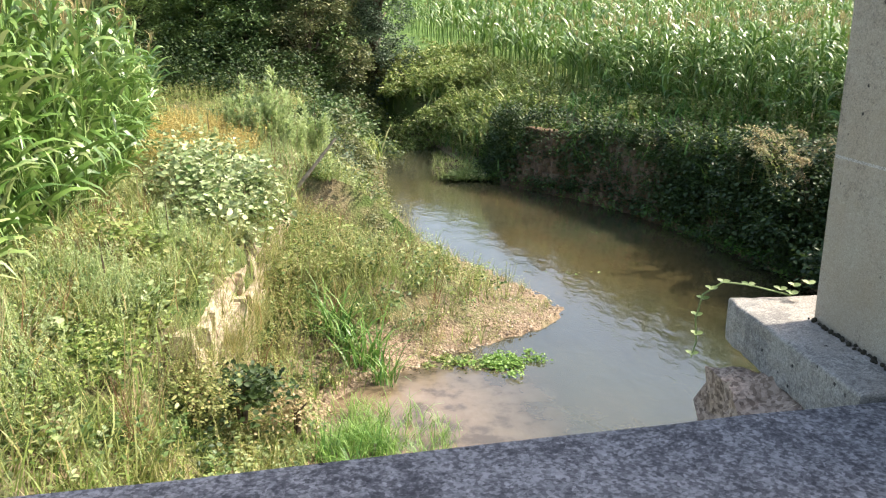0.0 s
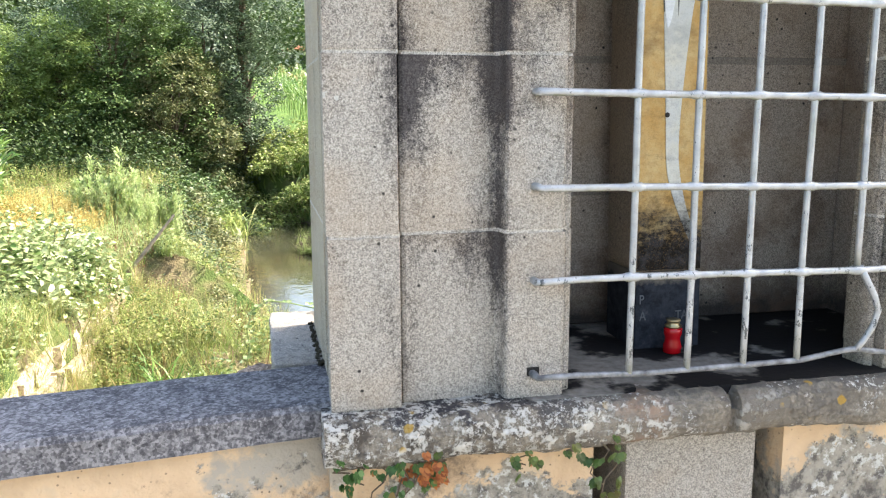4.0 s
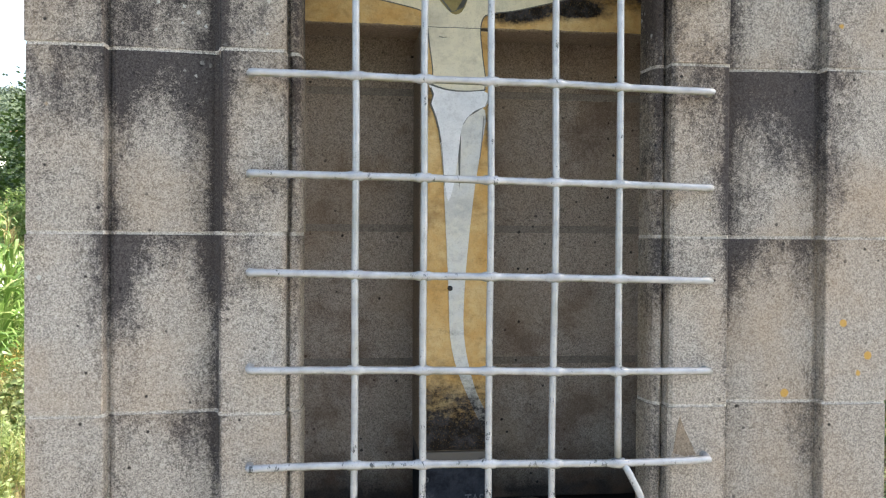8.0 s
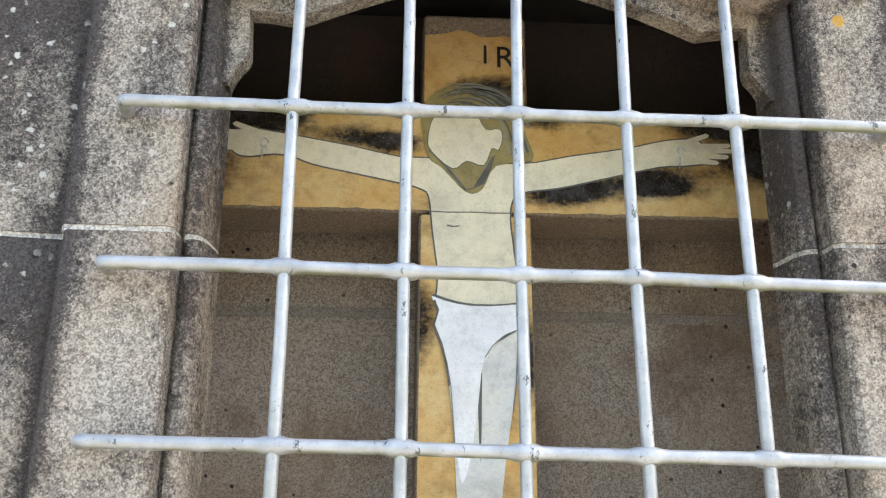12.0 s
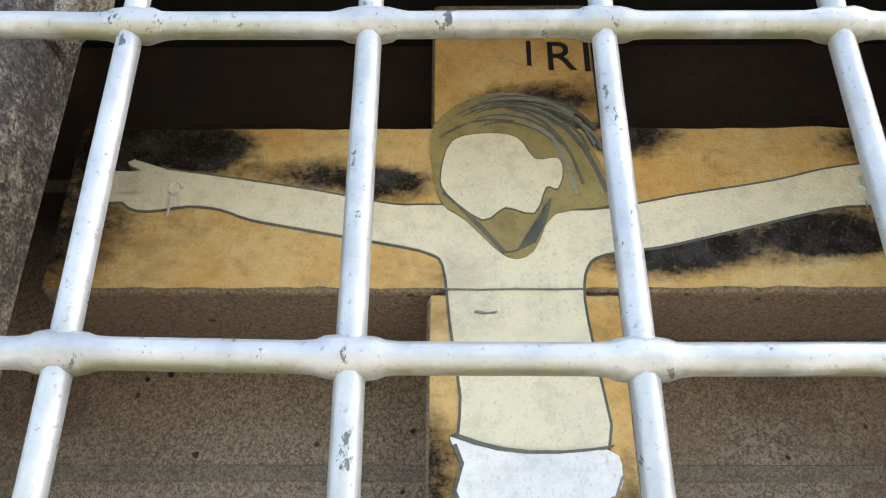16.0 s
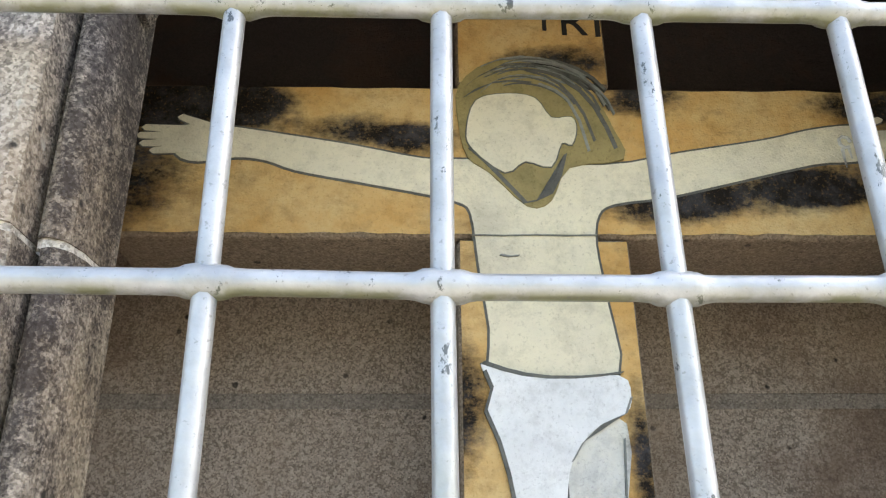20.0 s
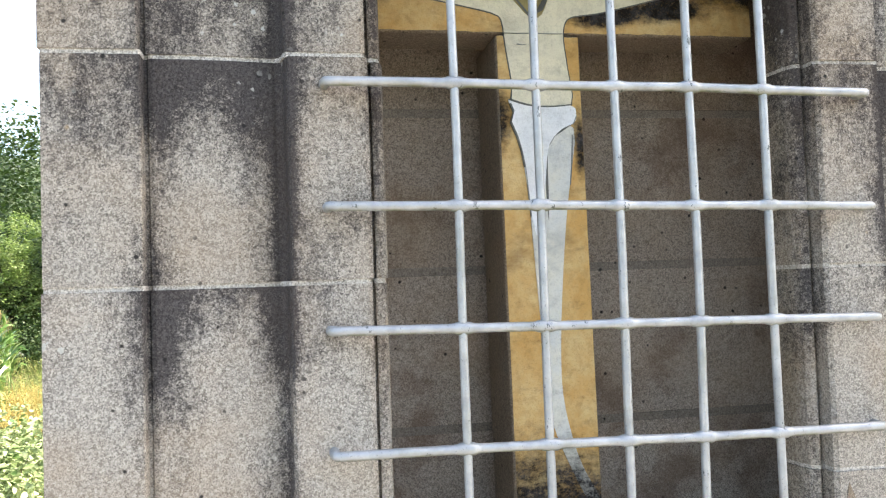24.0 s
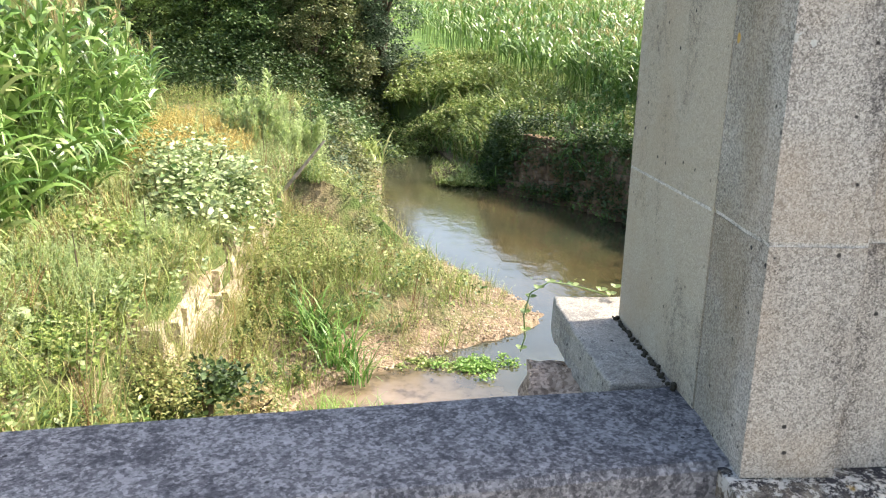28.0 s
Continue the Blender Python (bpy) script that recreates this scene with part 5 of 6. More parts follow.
for j in range(8):
    xs = sorted(set([1.512, 1.518, 1.53, 2.49, 2.505, 2.512] + [v + d for v in VX for d in (-0.024, -0.017, -0.013, -0.007, 0.0, 0.007, 0.013, 0.017, 0.024)] + [1.6, 1.66, 2.4, 2.45]))
    pts, rad = [], []
    pts.append((1.508, YB + 0.05, bar_height(j, 1.5)))
    rad.append(0.0088)
    pts.append((1.509, YB + 0.016, bar_height(j, 1.5)))
    rad.append(0.0092)
    for x in xs:
        near = min(abs(x - v) for v in VX)
        dz = 0.0
        if j == 0:
            dz = 0.016 * smooth(2.15, 2.31, x) - 0.016 * smooth(2.31, 2.4, x) - 0.012 * smooth(1.55, 1.8, x)
        elif j == 1:
            dz = 0.006 * math.sin((x - 1.5) * 6)
        pts.append((x, YB + random.uniform(-0.001, 0.001), bar_height(j, x) + dz + noise.noise(Vector((x * 3, j * 7.0, 0))) * 0.004))
        rad.append((0.0114 if near < 0.0075 else 0.0106 if near < 0.0135 else 0.0090 if near < 0.018 else 0.0084) if j else 0.007)
    pts.append((2.515, YB + 0.018, bar_height(j, 2.52)))
    rad.append(0.0085)
    pts.append((2.516, YB + 0.05, bar_height(j, 2.52)))
    rad.append(0.008)
    own(part("crossbar", tube(pts, rad, 10), SILVER if j else WORNBAR, grille, "" if j else "lowest bar, worn dark", smooth=True), grille)
for i, x in enumerate(VX):
    low = 1.0 if i < 4 else 1.225
    pts = [(x + noise.noise(Vector((i * 5.0, z * 2, 0))) * 0.004, YB + 0.001, z) for z in np.linspace(low, 2.472, 15)]
    own(part("upright_bar", tube(pts, 0.0078, 10), SILVER, grille, smooth=True), grille)
own(part("bent_bar", tube([(2.312, YB, 1.222), (2.33, YB - 0.004, 1.19), (2.35, YB - 0.01, 1.15), (2.362, YB - 0.012, 1.115), (2.352, YB - 0.01, 1.075), (2.335, YB - 0.004, 1.04), (2.318, YB, 1.016)], 0.0078, 10), SILVER, grille, "last bar, bent outward", True), grille)

# thin black plate in place of the shade inside the socket
for x, z in ((1.512, 1.008),):
    own(part("socket", boxed(x - 0.016, x + 0.013, FACE - 0.0015, FACE + 0.002, z - 0.008, z + 0.011), BLACK, grille, "black plate painted as the shade in a worn socket hole"), grille)

# a mended triangular spall on the jamb
own(part("spall_patch", extrude_front([(2.444, 1.224), (2.455, 1.285), (2.460, 1.306), (2.472, 1.275), (2.499, 1.219), (2.47, 1.216)], FACE - 0.002, FACE + 0.004), BARESTONE, shrine, "tan triangular spall in the jamb"))

# ---- candle ----
candle = thing("grave_candle", (1.99, 1.27, 0.949), "small red plastic grave candle with a brass lid", "candle")
own(part("cup", lathe([(0.020, 0), (0.024, 0.003), (0.0245, 0.020), (0.0205, 0.034), (0.0205, 0.044), (0.024, 0.054), (0.024, 0.066), (0.021, 0.070)], (1.985, 1.27, 0.949), 20), RED, candle, "red translucent cup", True), candle)
own(part("lid", lathe([(0.0215, 0.070), (0.0225, 0.076), (0.017, 0.079), (0.017, 0.086), (0.020, 0.088), (0.019, 0.092), (0.008, 0.093)], (1.985, 1.27, 0.949), 20), GOLD, candle, "brass vented lid", True), candle)


# ---- plants ----
def inside(x, y, az0=-31, az1=46):
    a = math.degrees(math.atan2(x - 1.0, y + 1.0))
    return az0 < a < az1


TASSEL = leafy("maize_tassel", ((0.0, (0.20, 0.21, 0.08)), (1.0, (0.36, 0.27, 0.13))), 0.3, 0.8)


def corn_field(name, edge, side, depth, y0, y1, label):
    pts = []
    y = y0
    while y < y1:
        step = 0.34 if y < 26 else 0.34 + (y - 26) * 0.012
        x, k = table(y, edge), 0
        while k < depth + y * 0.75:
            px = x + side * k + random.uniform(-0.08, 0.08)
            if inside(px, y):
                pts.append((px, y + random.uniform(-0.1, 0.1), ground_z(px, y) - 0.03))
            k += (0.19 if k < 2 else 0.45) if y < 26 else 0.4 + (y - 26) * 0.02
        y += step * (0.6 if y < 14 else 1.0)
    p = turned(pts, (0.82, 1.14), 0.06)
    p[:, 4] *= (1.2 if side < 0 else 1.05) + 0.22 * np.clip((p[:, 1] - 26) / 60, 0, 1)
    inner = np.array([side * (q[0] - table(q[1], edge)) for q in pts])
    if side < 0:
        # the rows at the near corner stand tallest, those by the bend are stunted
        p[:, 4] *= np.interp(p[:, 1], (9, 12, 15, 19, 24, 34), (1.16, 1.06, 0.93, 0.74, 0.70, 1.0)) + np.clip(inner - 1.0, 0, 4) * 0.05
    front = (inner < (2.2 if side < 0 else 1.2)) & (p[:, 1] < (17 if side < 0 else 24))
    soup(name, [corn_template(s) for s in range(9)], p[front], [CORN, TASSEL], label, "corn field")
    soup(name, [corn_template(s + 40, 10, 3, 0.5, 1.35) for s in range(8)], p[~front], [CORN, TASSEL], label + ", further rows", "corn field")
    return len(pts)


corn_field("corn_field", CORN_LEFT, -1, 5, 5.0, 75, "tall dense green maize beside the river")
corn_field("corn_field", CORN_RIGHT, 1, 8, 6.5, 110, "dense green maize on the higher bank")


def spots(n, x0, x1, y0, y1, keep=None, lift=0.0):
    """Random places on the land inside a rectangle."""
    out = []
    while n > 0:
        n -= 1
        x, y = random.uniform(x0, x1), random.uniform(y0, y1)
        if keep is None or keep(x, y):
            out.append((x, y, ground_z(x, y) + lift))
    return out


def dry_land(x, y):
    return not (table(y, LEFT_EDGE) - 0.05 < x < table(y, RIGHT_EDGE) + 0.05)


def left_bank(x, y):
    return x < table(y, LEFT_EDGE) - 0.1 and x > table(y, CORN_LEFT) - 0.2


def bushy(x, y):
    """Left bank away from the bare gravel tip."""
    if not left_bank(x, y):
        return False
    d = table(y, LEFT_EDGE) - x
    if 8.9 < y < 14.5 and d < 2.5:
        return random.random() < 0.03 + 0.22 * max(0, d - 0.45)
    if 14.5 <= y < 17.5 and d < 0.8:
        return random.random() < 0.25
    return True


FEATHER = leafy("feathery_leaf", ((0.0, (0.22, 0.32, 0.10)), (0.5, (0.38, 0.47, 0.20)), (1.0, (0.50, 0.56, 0.30))), 0.5, 0.6)
RUSTWEED = leafy("red_brown_twig", ((0.0, (0.13, 0.06, 0.03)), (1.0, (0.27, 0.15, 0.07))), 0.2, 0.8)
FRESH = leafy("fresh_grass", ((0.0, (0.12, 0.25, 0.04)), (1.0, (0.26, 0.40, 0.10))), 0.4, 0.5)
GRASSES = [tuft_template(s, 13, 0.11, 0.50, 0.011, 0, 0.8) for s in range(5)]
TALLGRASS = [tuft_template(s + 20, 16, 0.12, 0.75, 0.011, 0, 0.7) for s in range(4)]
WEEDS = [weed_template(s, 6, 0.5, 0.052, 13, 0.12, (0, 1), 0.40) for s in range(6)]
FINE = [weed_template(s + 40, 8, 0.62, 0.042, 15, 0.13, (0, 0), 0.36, 0.75) for s in range(6)]
BROAD = [weed_template(s + 60, 4, 0.30, 0.085, 9, 0.11, (0, 1), 0.68) for s in range(4)]
TWIGGY = [weed_template(s + 80, 12, 0.62, 0.022, 11, 0.05, (1, 0), 0.35, 0.8) for s in range(3)]


def patch(x, y, seed, level, scale=0.9):
    return noise.noise(Vector((x * scale, y * scale, seed))) > level


def behind_wall(x, y):
    return bushy(x, y) and x < -1.5 + 0.09 * (y - 8.5)


def before_wall(x, y):
    """Between the bank wall and the water, leaving the face of the wall open."""
    w = -1.42 + 0.09 * (y - 8.5)
    if not bushy(x, y) or x < w:
        return False
    return not (8.3 < y < 9.8 and x < w + 0.3)


soup("bank_grass", GRASSES, turned(spots(3600, -4.2, 2.8, 4.5, 26, lambda x, y: bushy(x, y) and (y < 12.5 or random.random() < 0.4)), (0.5, 1.05), 0.16), [WEED], "yellow-green grass over the river bank", "grass")
soup("bank_grass", GRASSES, turned(spots(2600, -4.0, 1.8, 4.5, 13, lambda x, y: bushy(x, y) and patch(x, y, 21, -0.05)), (0.5, 1.1), 0.2), [STRAW], "straw-coloured grass through the weeds", "grass")
soup("bank_weeds", WEEDS, turned(spots(2100, -4.0, 2.6, 4.5, 26, lambda x, y: bushy(x, y) and patch(x, y, 33, -0.1) and (y < 12.5 or random.random() < 0.6)), (0.55, 1.15), 0.12), [WEED, DRY], "mixed green and straw-coloured bank weeds", "weeds")
soup("fine_weeds", FINE, turned(spots(620, -1.5, 2.3, 6.6, 16.5, lambda x, y: before_wall(x, y) and table(y, LEFT_EDGE) - x > 0.9), (0.5, 0.95), 0.2), [WEED], "fine light green weeds between wall and gravel", "weeds")
soup("fine_weeds", FINE, turned(spots(620, -1.5, 2.3, 6.6, 16.5, lambda x, y: before_wall(x, y) and table(y, LEFT_EDGE) - x > 0.75), (0.55, 1.05), 0.14), [STRAW], "dense fine olive-brown weeds between wall and gravel", "weeds")
soup("fine_weeds", FINE, turned(spots(700, -4.0, -1.5, 4.8, 11.5, lambda x, y: behind_wall(x, y) and patch(x, y, 2, 0.0)), (0.55, 1.0), 0.12), [FEATHER], "feathery pale green weeds", "weeds")
soup("dry_grass", TALLGRASS, turned(spots(620, -3.2, 2.6, 5.0, 26, lambda x, y: bushy(x, y) and patch(x, y, 9, 0.05)), (0.5, 0.9), 0.22), [DRY], "dry straw-coloured grass", "grass")
soup("russet_weeds", WEEDS, turned(spots(420, -4.6, -2.0, 12.8, 19.5, left_bank), (0.9, 1.6), 0.12), [RUSTY, RUSTY], "russet flowering dock among the weeds", "weeds")
soup("russet_weeds", FINE, turned(spots(200, -4.4, -2.2, 5.5, 10.0, lambda x, y: left_bank(x, y) and patch(x, y, 55, 0.28, 1.6)), (0.5, 0.9), 0.14), [RUSTY], "rust-coloured dry weeds by the maize", "weeds")
soup("broad_leaves", BROAD, turned(spots(520, -3.6, 0.2, 4.6, 9.5, lambda x, y: bushy(x, y) and patch(x, y, 71, 0.08, 1.4)), (0.6, 1.1), 0.12), [BRAMBLE, WEED], "low broad-leaved bank plants", "plants")
soup("maize_fringe", BROAD, turned(spots(300, -5.5, -2.6, 7.0, 20, lambda x, y: abs(x - table(y, CORN_LEFT)) < 0.7), (0.8, 1.4), 0.15), [BRAMBLE, WEED], "leafy weeds along the maize edge", "plants")

FARLEFT = [weed_template(s + 180, 7, 0.75, 0.10, 12, 0.16, (0, 1), 0.40) for s in range(4)]
soup("far_weeds", FARLEFT, turned(spots(420, -7.5, 0.5, 18.5, 28, left_bank), (0.5, 0.95), 0.12), [WEED, DRY], "tall mixed weeds on the far bank", "weeds")
soup("far_weeds", FARLEFT, turned(spots(130, -3.6, -0.2, 12.5, 16, left_bank), (0.4, 0.7), 0.12), [FEATHER, WEED], "light green tall weeds by the shrubs", "weeds")

PALE = [weed_template(s + 210, 4, 0.34, 0.14, 6, 0.14, (0, 0), 0.75) for s in range(4)]
soup("pale_leaves", PALE, turned(spots(60, -3.4, -1.5, 6.0, 9.5, lambda x, y: behind_wall(x, y) and patch(x, y, 5, 0.15, 1.5)), (0.6, 1.0), 0.15), [BRAMBLE], "pale broad-leaved weeds", "plants")
soup("dark_weeds", BROAD, turned(spots(420, -3.6, 0.6, 4.8, 13.0, lambda x, y: bushy(x, y) and patch(x, y, 15, 0.10, 1.4)), (0.6, 1.1), 0.15), [TREELEAF, TREELEAF], "dark green low plants", "plants")
soup("dry_twigs", TWIGGY, turned(spots(230, -3.4, 1.6, 5.2, 14.0, lambda x, y: bushy(x, y) and patch(x, y, 91, 0.0, 1.2)), (0.6, 1.1), 0.25), [RUSTWEED, RUSTWEED], "reddish-brown dry twigs", "weeds")
soup("pale_twigs", TWIGGY, turned([(-1.72, 5.9, -1.5), (-1.62, 6.1, -1.6), (-1.85, 6.05, -1.5), (-2.5, 5.6, -0.9), (-2.9, 6.2, -0.8)], (1.3, 1.6), 0.08), [DRY, STRAW], "pale branching dry weeds", "weeds")
soup("bright_grass", GRASSES, turned([(random.gauss(0.0, 0.35), random.gauss(7.5, 0.3), WATER_Z + 0.02) for i in range(110)], (0.4, 0.7), 0.2), [FRESH], "fresh bright green grass at the water edge", "grass")

LOW = [clump_template(s + 300, 34, 0.042, 0.17) for s in range(4)]
for seed, mat, label in ((31, WEED, "low yellow-green clumps on the bank"), (47, DARKLEAF, "low dark green clumps on the bank"), (63, OLIVE, "low brown-green clumps on the bank"), (82, BRAMBLE, "low pale-leaved clumps on the bank")):
    soup("bank_clumps", LOW, turned(spots(520, -3.6, 1.6, 4.8, 20, lambda x, y: bushy(x, y) and not (8.0 < y < 10.3 and abs(x + 1.2) < 0.4) and patch(x, y, seed, 0.12, 1.3), 0.12), (0.7, 1.4), 0.1), [mat], label, "plants")
for seed, mat, label in ((11, WEED, "light green leafy mounds between wall and gravel"), (13, STRAW, "straw-green leafy mounds between wall and gravel"), (19, TREELEAF, "dark green leafy mounds between wall and gravel")):
    soup("bank_clumps", LOW, turned(spots(520, -1.3, 1.9, 6.8, 16.5, lambda x, y: before_wall(x, y) and table(y, LEFT_EDGE) - x > 0.7 and patch(x, y, seed, 0.02, 1.5), 0.22), (0.8, 1.7), 0.1), [mat], label, "plants")
soup("spit_plants", LOW, turned(spots(700, -0.2, 2.8, 8.9, 15.5, lambda x, y: 0.12 < table(y, LEFT_EDGE) - x < 2.0 and patch(x, y, 17, -0.1, 1.7)), (0.25, 0.65), 0.1), [STRAW], "small yellow-green plants on the gravel", "plants")
soup("spit_plants", GRASSES, turned(spots(300, -0.2, 2.8, 8.9, 16.5, lambda x, y: 0.05 < table(y, LEFT_EDGE) - x < 1.6), (0.2, 0.5), 0.2), [STRAW], "short dry grass on the gravel", "grass")

# gravel tip
PEBBLE = []
for s in range(4):
    r = random.Random(s)
    t = Template()
    ring = [unit(k * 1.5708) * r.uniform(0.7, 1.1) for k in range(4)]
    t.v = [np.array([0, 0, 0.55]), *[p + np.array([0, 0, 0.0]) for p in ring], *[p * 0.75 + np.array([0, 0, 0.4]) for p in ring]]
    for k in range(4):
        n = (k + 1) % 4
        t.f.append((1 + k, 1 + n, 5 + n, 5 + k))
        t.m.append(0)
    t.f.append((5, 6, 7, 8))
    t.m.append(0)
    PEBBLE.append(t.done())
PEB = Mat("river_gravel", 0.85, 0, 0.3)
PEB.colour(PEB.ramp(PEB.random(True), (0.0, (0.11, 0.075, 0.045)), (0.5, (0.23, 0.17, 0.11)), (1.0, (0.42, 0.34, 0.25))))
soup("river_gravel", PEBBLE, turned(spots(5200, -0.2, 2.9, 8.8, 14.2, lambda x, y: x < table(y, LEFT_EDGE) + 0.1 and table(y, LEFT_EDGE) - x < 1.5), (0.008, 0.03), 0.1), [PEB.m], "brown gravel on the river spit", "gravel")

# stones of the left bank wall
bank_wall = thing("retaining_wall", (-1.45, 9.0, -1.6), "low dry-stone bank wall of pale blocks", "stone wall", "", "structure")


def stone(parent, c, size, mat, seed):
    """A rough block with rounded, uneven faces."""
    bm = bmesh.new()
    bmesh.ops.create_cube(bm, size=1)
    bmesh.ops.subdivide_edges(bm, edges=bm.edges[:], cuts=3, use_grid_fill=True)
    r = random.Random(seed)
    for v in bm.verts:
        q = v.co.normalized() * 0.62
        v.co = v.co.lerp(q, 0.16) + noise.noise_vector(v.co * 1.6 + Vector((seed * 1.7, 0, 0))) * 0.08 + noise.noise_vector(v.co * 6 + Vector((0, seed * 1.3, 0))) * 0.025
    bm.transform(Matrix.Translation(c) @ Matrix.Rotation(r.uniform(-0.18, 0.18), 4, "Z") @ Matrix.Rotation(r.uniform(-0.16, 0.16), 4, "X") @ Matrix.Diagonal((*size, 1)))
    return own(part("stone", bm, mat, parent), parent)


k = 0
for row in range(4):
    y = 7.05 + 0.21 * (row % 2)
    while y < 12.2:
        L = random.uniform(0.34, 0.62)
        h = random.uniform(0.255, 0.30)
        k += 1
        if row < 3 or random.random() < 0.35 or 11.6 < y:
            stone(bank_wall, (-1.53 + 0.09 * (y - 8.5) - 0.045 * row + random.uniform(-0.025, 0.025), y + L / 2, -1.66 + 0.235 * row + random.uniform(-0.015, 0.015)), (random.uniform(0.42, 0.52), L * random.uniform(1.10, 1.18), h), WALLSTONE, k)
        y += L
right_wall = thing("river_wall", (6.0, 17.0, -2.3), "old brown river wall of rough stones", "stone wall", "", "structure")
for row in range(9):
    y = 16.6 + 0.1 * (row % 2)
    while y < 21.4:
        L = random.uniform(0.16, 0.36)
        k += 1
        x = table(y + L / 2, RIGHT_EDGE)
        stone(right_wall, (x + 0.02 + 0.075 * row, y + L / 2, WATER_Z + 0.08 + 0.165 * row), (random.uniform(0.22, 0.34), L * 1.05, random.uniform(0.155, 0.19)), MUDSTONE, k)
        y += L


def bush(name, at, rx, ry, h, n, leaf, mats, label, category="bush", clumps=None):
    """Leaf clumps scattered through an uneven mound on a few stems."""
    b = thing(name, at, label, category)
    temps = [clump_template(s + n, 34, leaf, 0.26) for s in range(4)]
    pts = []
    for i in range(n):
        a, q = random.uniform(0, 6.28), math.sqrt(random.random())
        z = h * (1 - 0.75 * q * q) * random.uniform(0.25, 1.0)
        lump = 1 + 0.45 * noise.noise(Vector((math.cos(a) * 2 + at[0], math.sin(a) * 2, z * 2 + at[1])))
        pts.append((rx * q * math.cos(a) * lump, ry * q * math.sin(a) * lump, z * lump))
    soup("foliage", temps, turned(pts, (0.7, 1.3), 0.0), mats, parent=b, kind="")
    for i in range(4):
        a = random.uniform(0, 6.28)
        own_end = (rx * 0.5 * math.cos(a), ry * 0.5 * math.sin(a), h * 0.7)
        part("stem", tube([(0.03 * math.cos(a), 0.03 * math.sin(a), -0.15), (own_end[0] * 0.4, own_end[1] * 0.4, h * 0.35), own_end], [0.018, 0.012, 0.005], 5), BARK, b)
    return b


def wall_line(y):
    return -1.42 + 0.09 * (y - 8.5)


pts = [(wall_line(y) + 0.28 + random.gauss(0, 0.10), y, ground_z(-1.0, y)) for y in np.linspace(5.2, 13.0, 200) if not 8.3 < y < 9.6 or random.random() < 0.45]
soup("wall_weeds", FARLEFT + FINE, turned(pts, (0.4, 0.8), 0.12), [STRAW, DRY], "tall weeds growing against the bank wall", "weeds")
pts = [(wall_line(y) - 0.42 + random.gauss(0, 0.12), y, -0.84) for y in np.linspace(5.2, 13.0, 130) if not 8.4 < y < 9.3 or random.random() < 0.4]
face = []
for i in range(230):
    y = random.uniform(6.6, 12.8)
    q = random.random() ** 1.6
    if 7.6 < y < 9.5 and random.random() < 0.55:
        q *= 0.35
    face.append((wall_line(y) + 0.16 - 0.12 * q + random.gauss(0, 0.04), y, -1.75 + 0.8 * q))
soup("wall_weeds", FINE + TWIGGY, turned(face, (0.35, 0.7), 0.25), [STRAW, RUSTWEED], "thin dry weeds rooted in the joints of the bank wall", "weeds")
turf = [(wall_line(y) - random.uniform(0.2, 0.62), y, -0.87) for y in np.linspace(5.6, 13.0, 300)]
soup("wall_turf", GRASSES + BROAD[:2], turned(turf, (0.3, 0.6), 0.3), [WEED, STRAW], "short turf along the top of the bank wall", "grass")
soup("wall_weeds", WEEDS + BROAD, turned(pts, (0.5, 0.9), 0.15), [WEED, BRAMBLE], "weeds spilling over the top of the bank wall", "weeds")
for x, y, z, rx, ry, h, n in ((-1.75, 10.2, -0.88, 0.55, 0.55, 0.55, 40), (-2.05, 10.9, -0.85, 0.6, 0.7, 0.85, 55), (-1.5, 11.4, -0.95, 0.42, 0.7, 0.72, 40), (-2.5, 11.7, -0.8, 0.55, 0.7, 0.8, 40), (-2.15, 12.5, -0.8, 0.6, 0.8, 0.95, 44), (-2.8, 13.3, -0.75, 0.5, 0.7, 0.75, 34)):
    bush("bramble_bush", (x, y, z), rx, ry, h, n, 0.09, [BRAMBLE], "pale-leaved bramble mound on the bank wall")
bush("leafy_bush", (-1.42, 6.75, -1.65), 0.34, 0.3, 0.55, 60, 0.035, [STRAW], "pale feathery weed bush at the end of the bank wall")
bush("leafy_bush", (-1.1, 7.1, -1.72), 0.35, 0.35, 0.45, 26, 0.07, [DARKLEAF], "small dark green leafy bush")
bush("leafy_bush", (-2.4, 8.3, -0.8), 0.4, 0.5, 0.55, 30, 0.06, [WEED], "grey-green weed bush beside the maize")
bush("willow_scrub", (-0.5, 18.6, -1.75), 0.75, 1.3, 1.5, 80, 0.085, [OLIVE], "olive-brown scrub at the water edge", "scrub")
bush("willow_scrub", (0.0, 15.8, -1.95), 0.5, 0.8, 0.9, 44, 0.07, [OLIVE], "olive-brown scrub at the water edge", "scrub")
bush("willow_scrub", (-1.0, 22.0, -1.2), 1.2, 1.5, 1.3, 80, 0.09, [TREELEAF], "green scrub on the bank", "scrub")
bush("willow_scrub", (-0.45, 14.4, -1.9), 0.55, 0.9, 1.0, 70, 0.06, [OLIVE], "brown-green scrub on the bank", "scrub")
bush("willow_scrub", (-0.55, 16.9, -1.8), 0.6, 0.9, 1.25, 70, 0.06, [BLUELEAF], "dark green scrub at the water edge", "scrub")
bush("willow_scrub", (0.15, 13.3, -2.1), 0.45, 0.6, 0.7, 44, 0.055, [OLIVE], "brown-green scrub on the bank", "scrub")
bush("willow_scrub", (-1.05, 13.6, -1.6), 0.5, 0.5, 0.55, 44, 0.055, [BLUELEAF], "dark green scrub behind the bramble", "scrub")
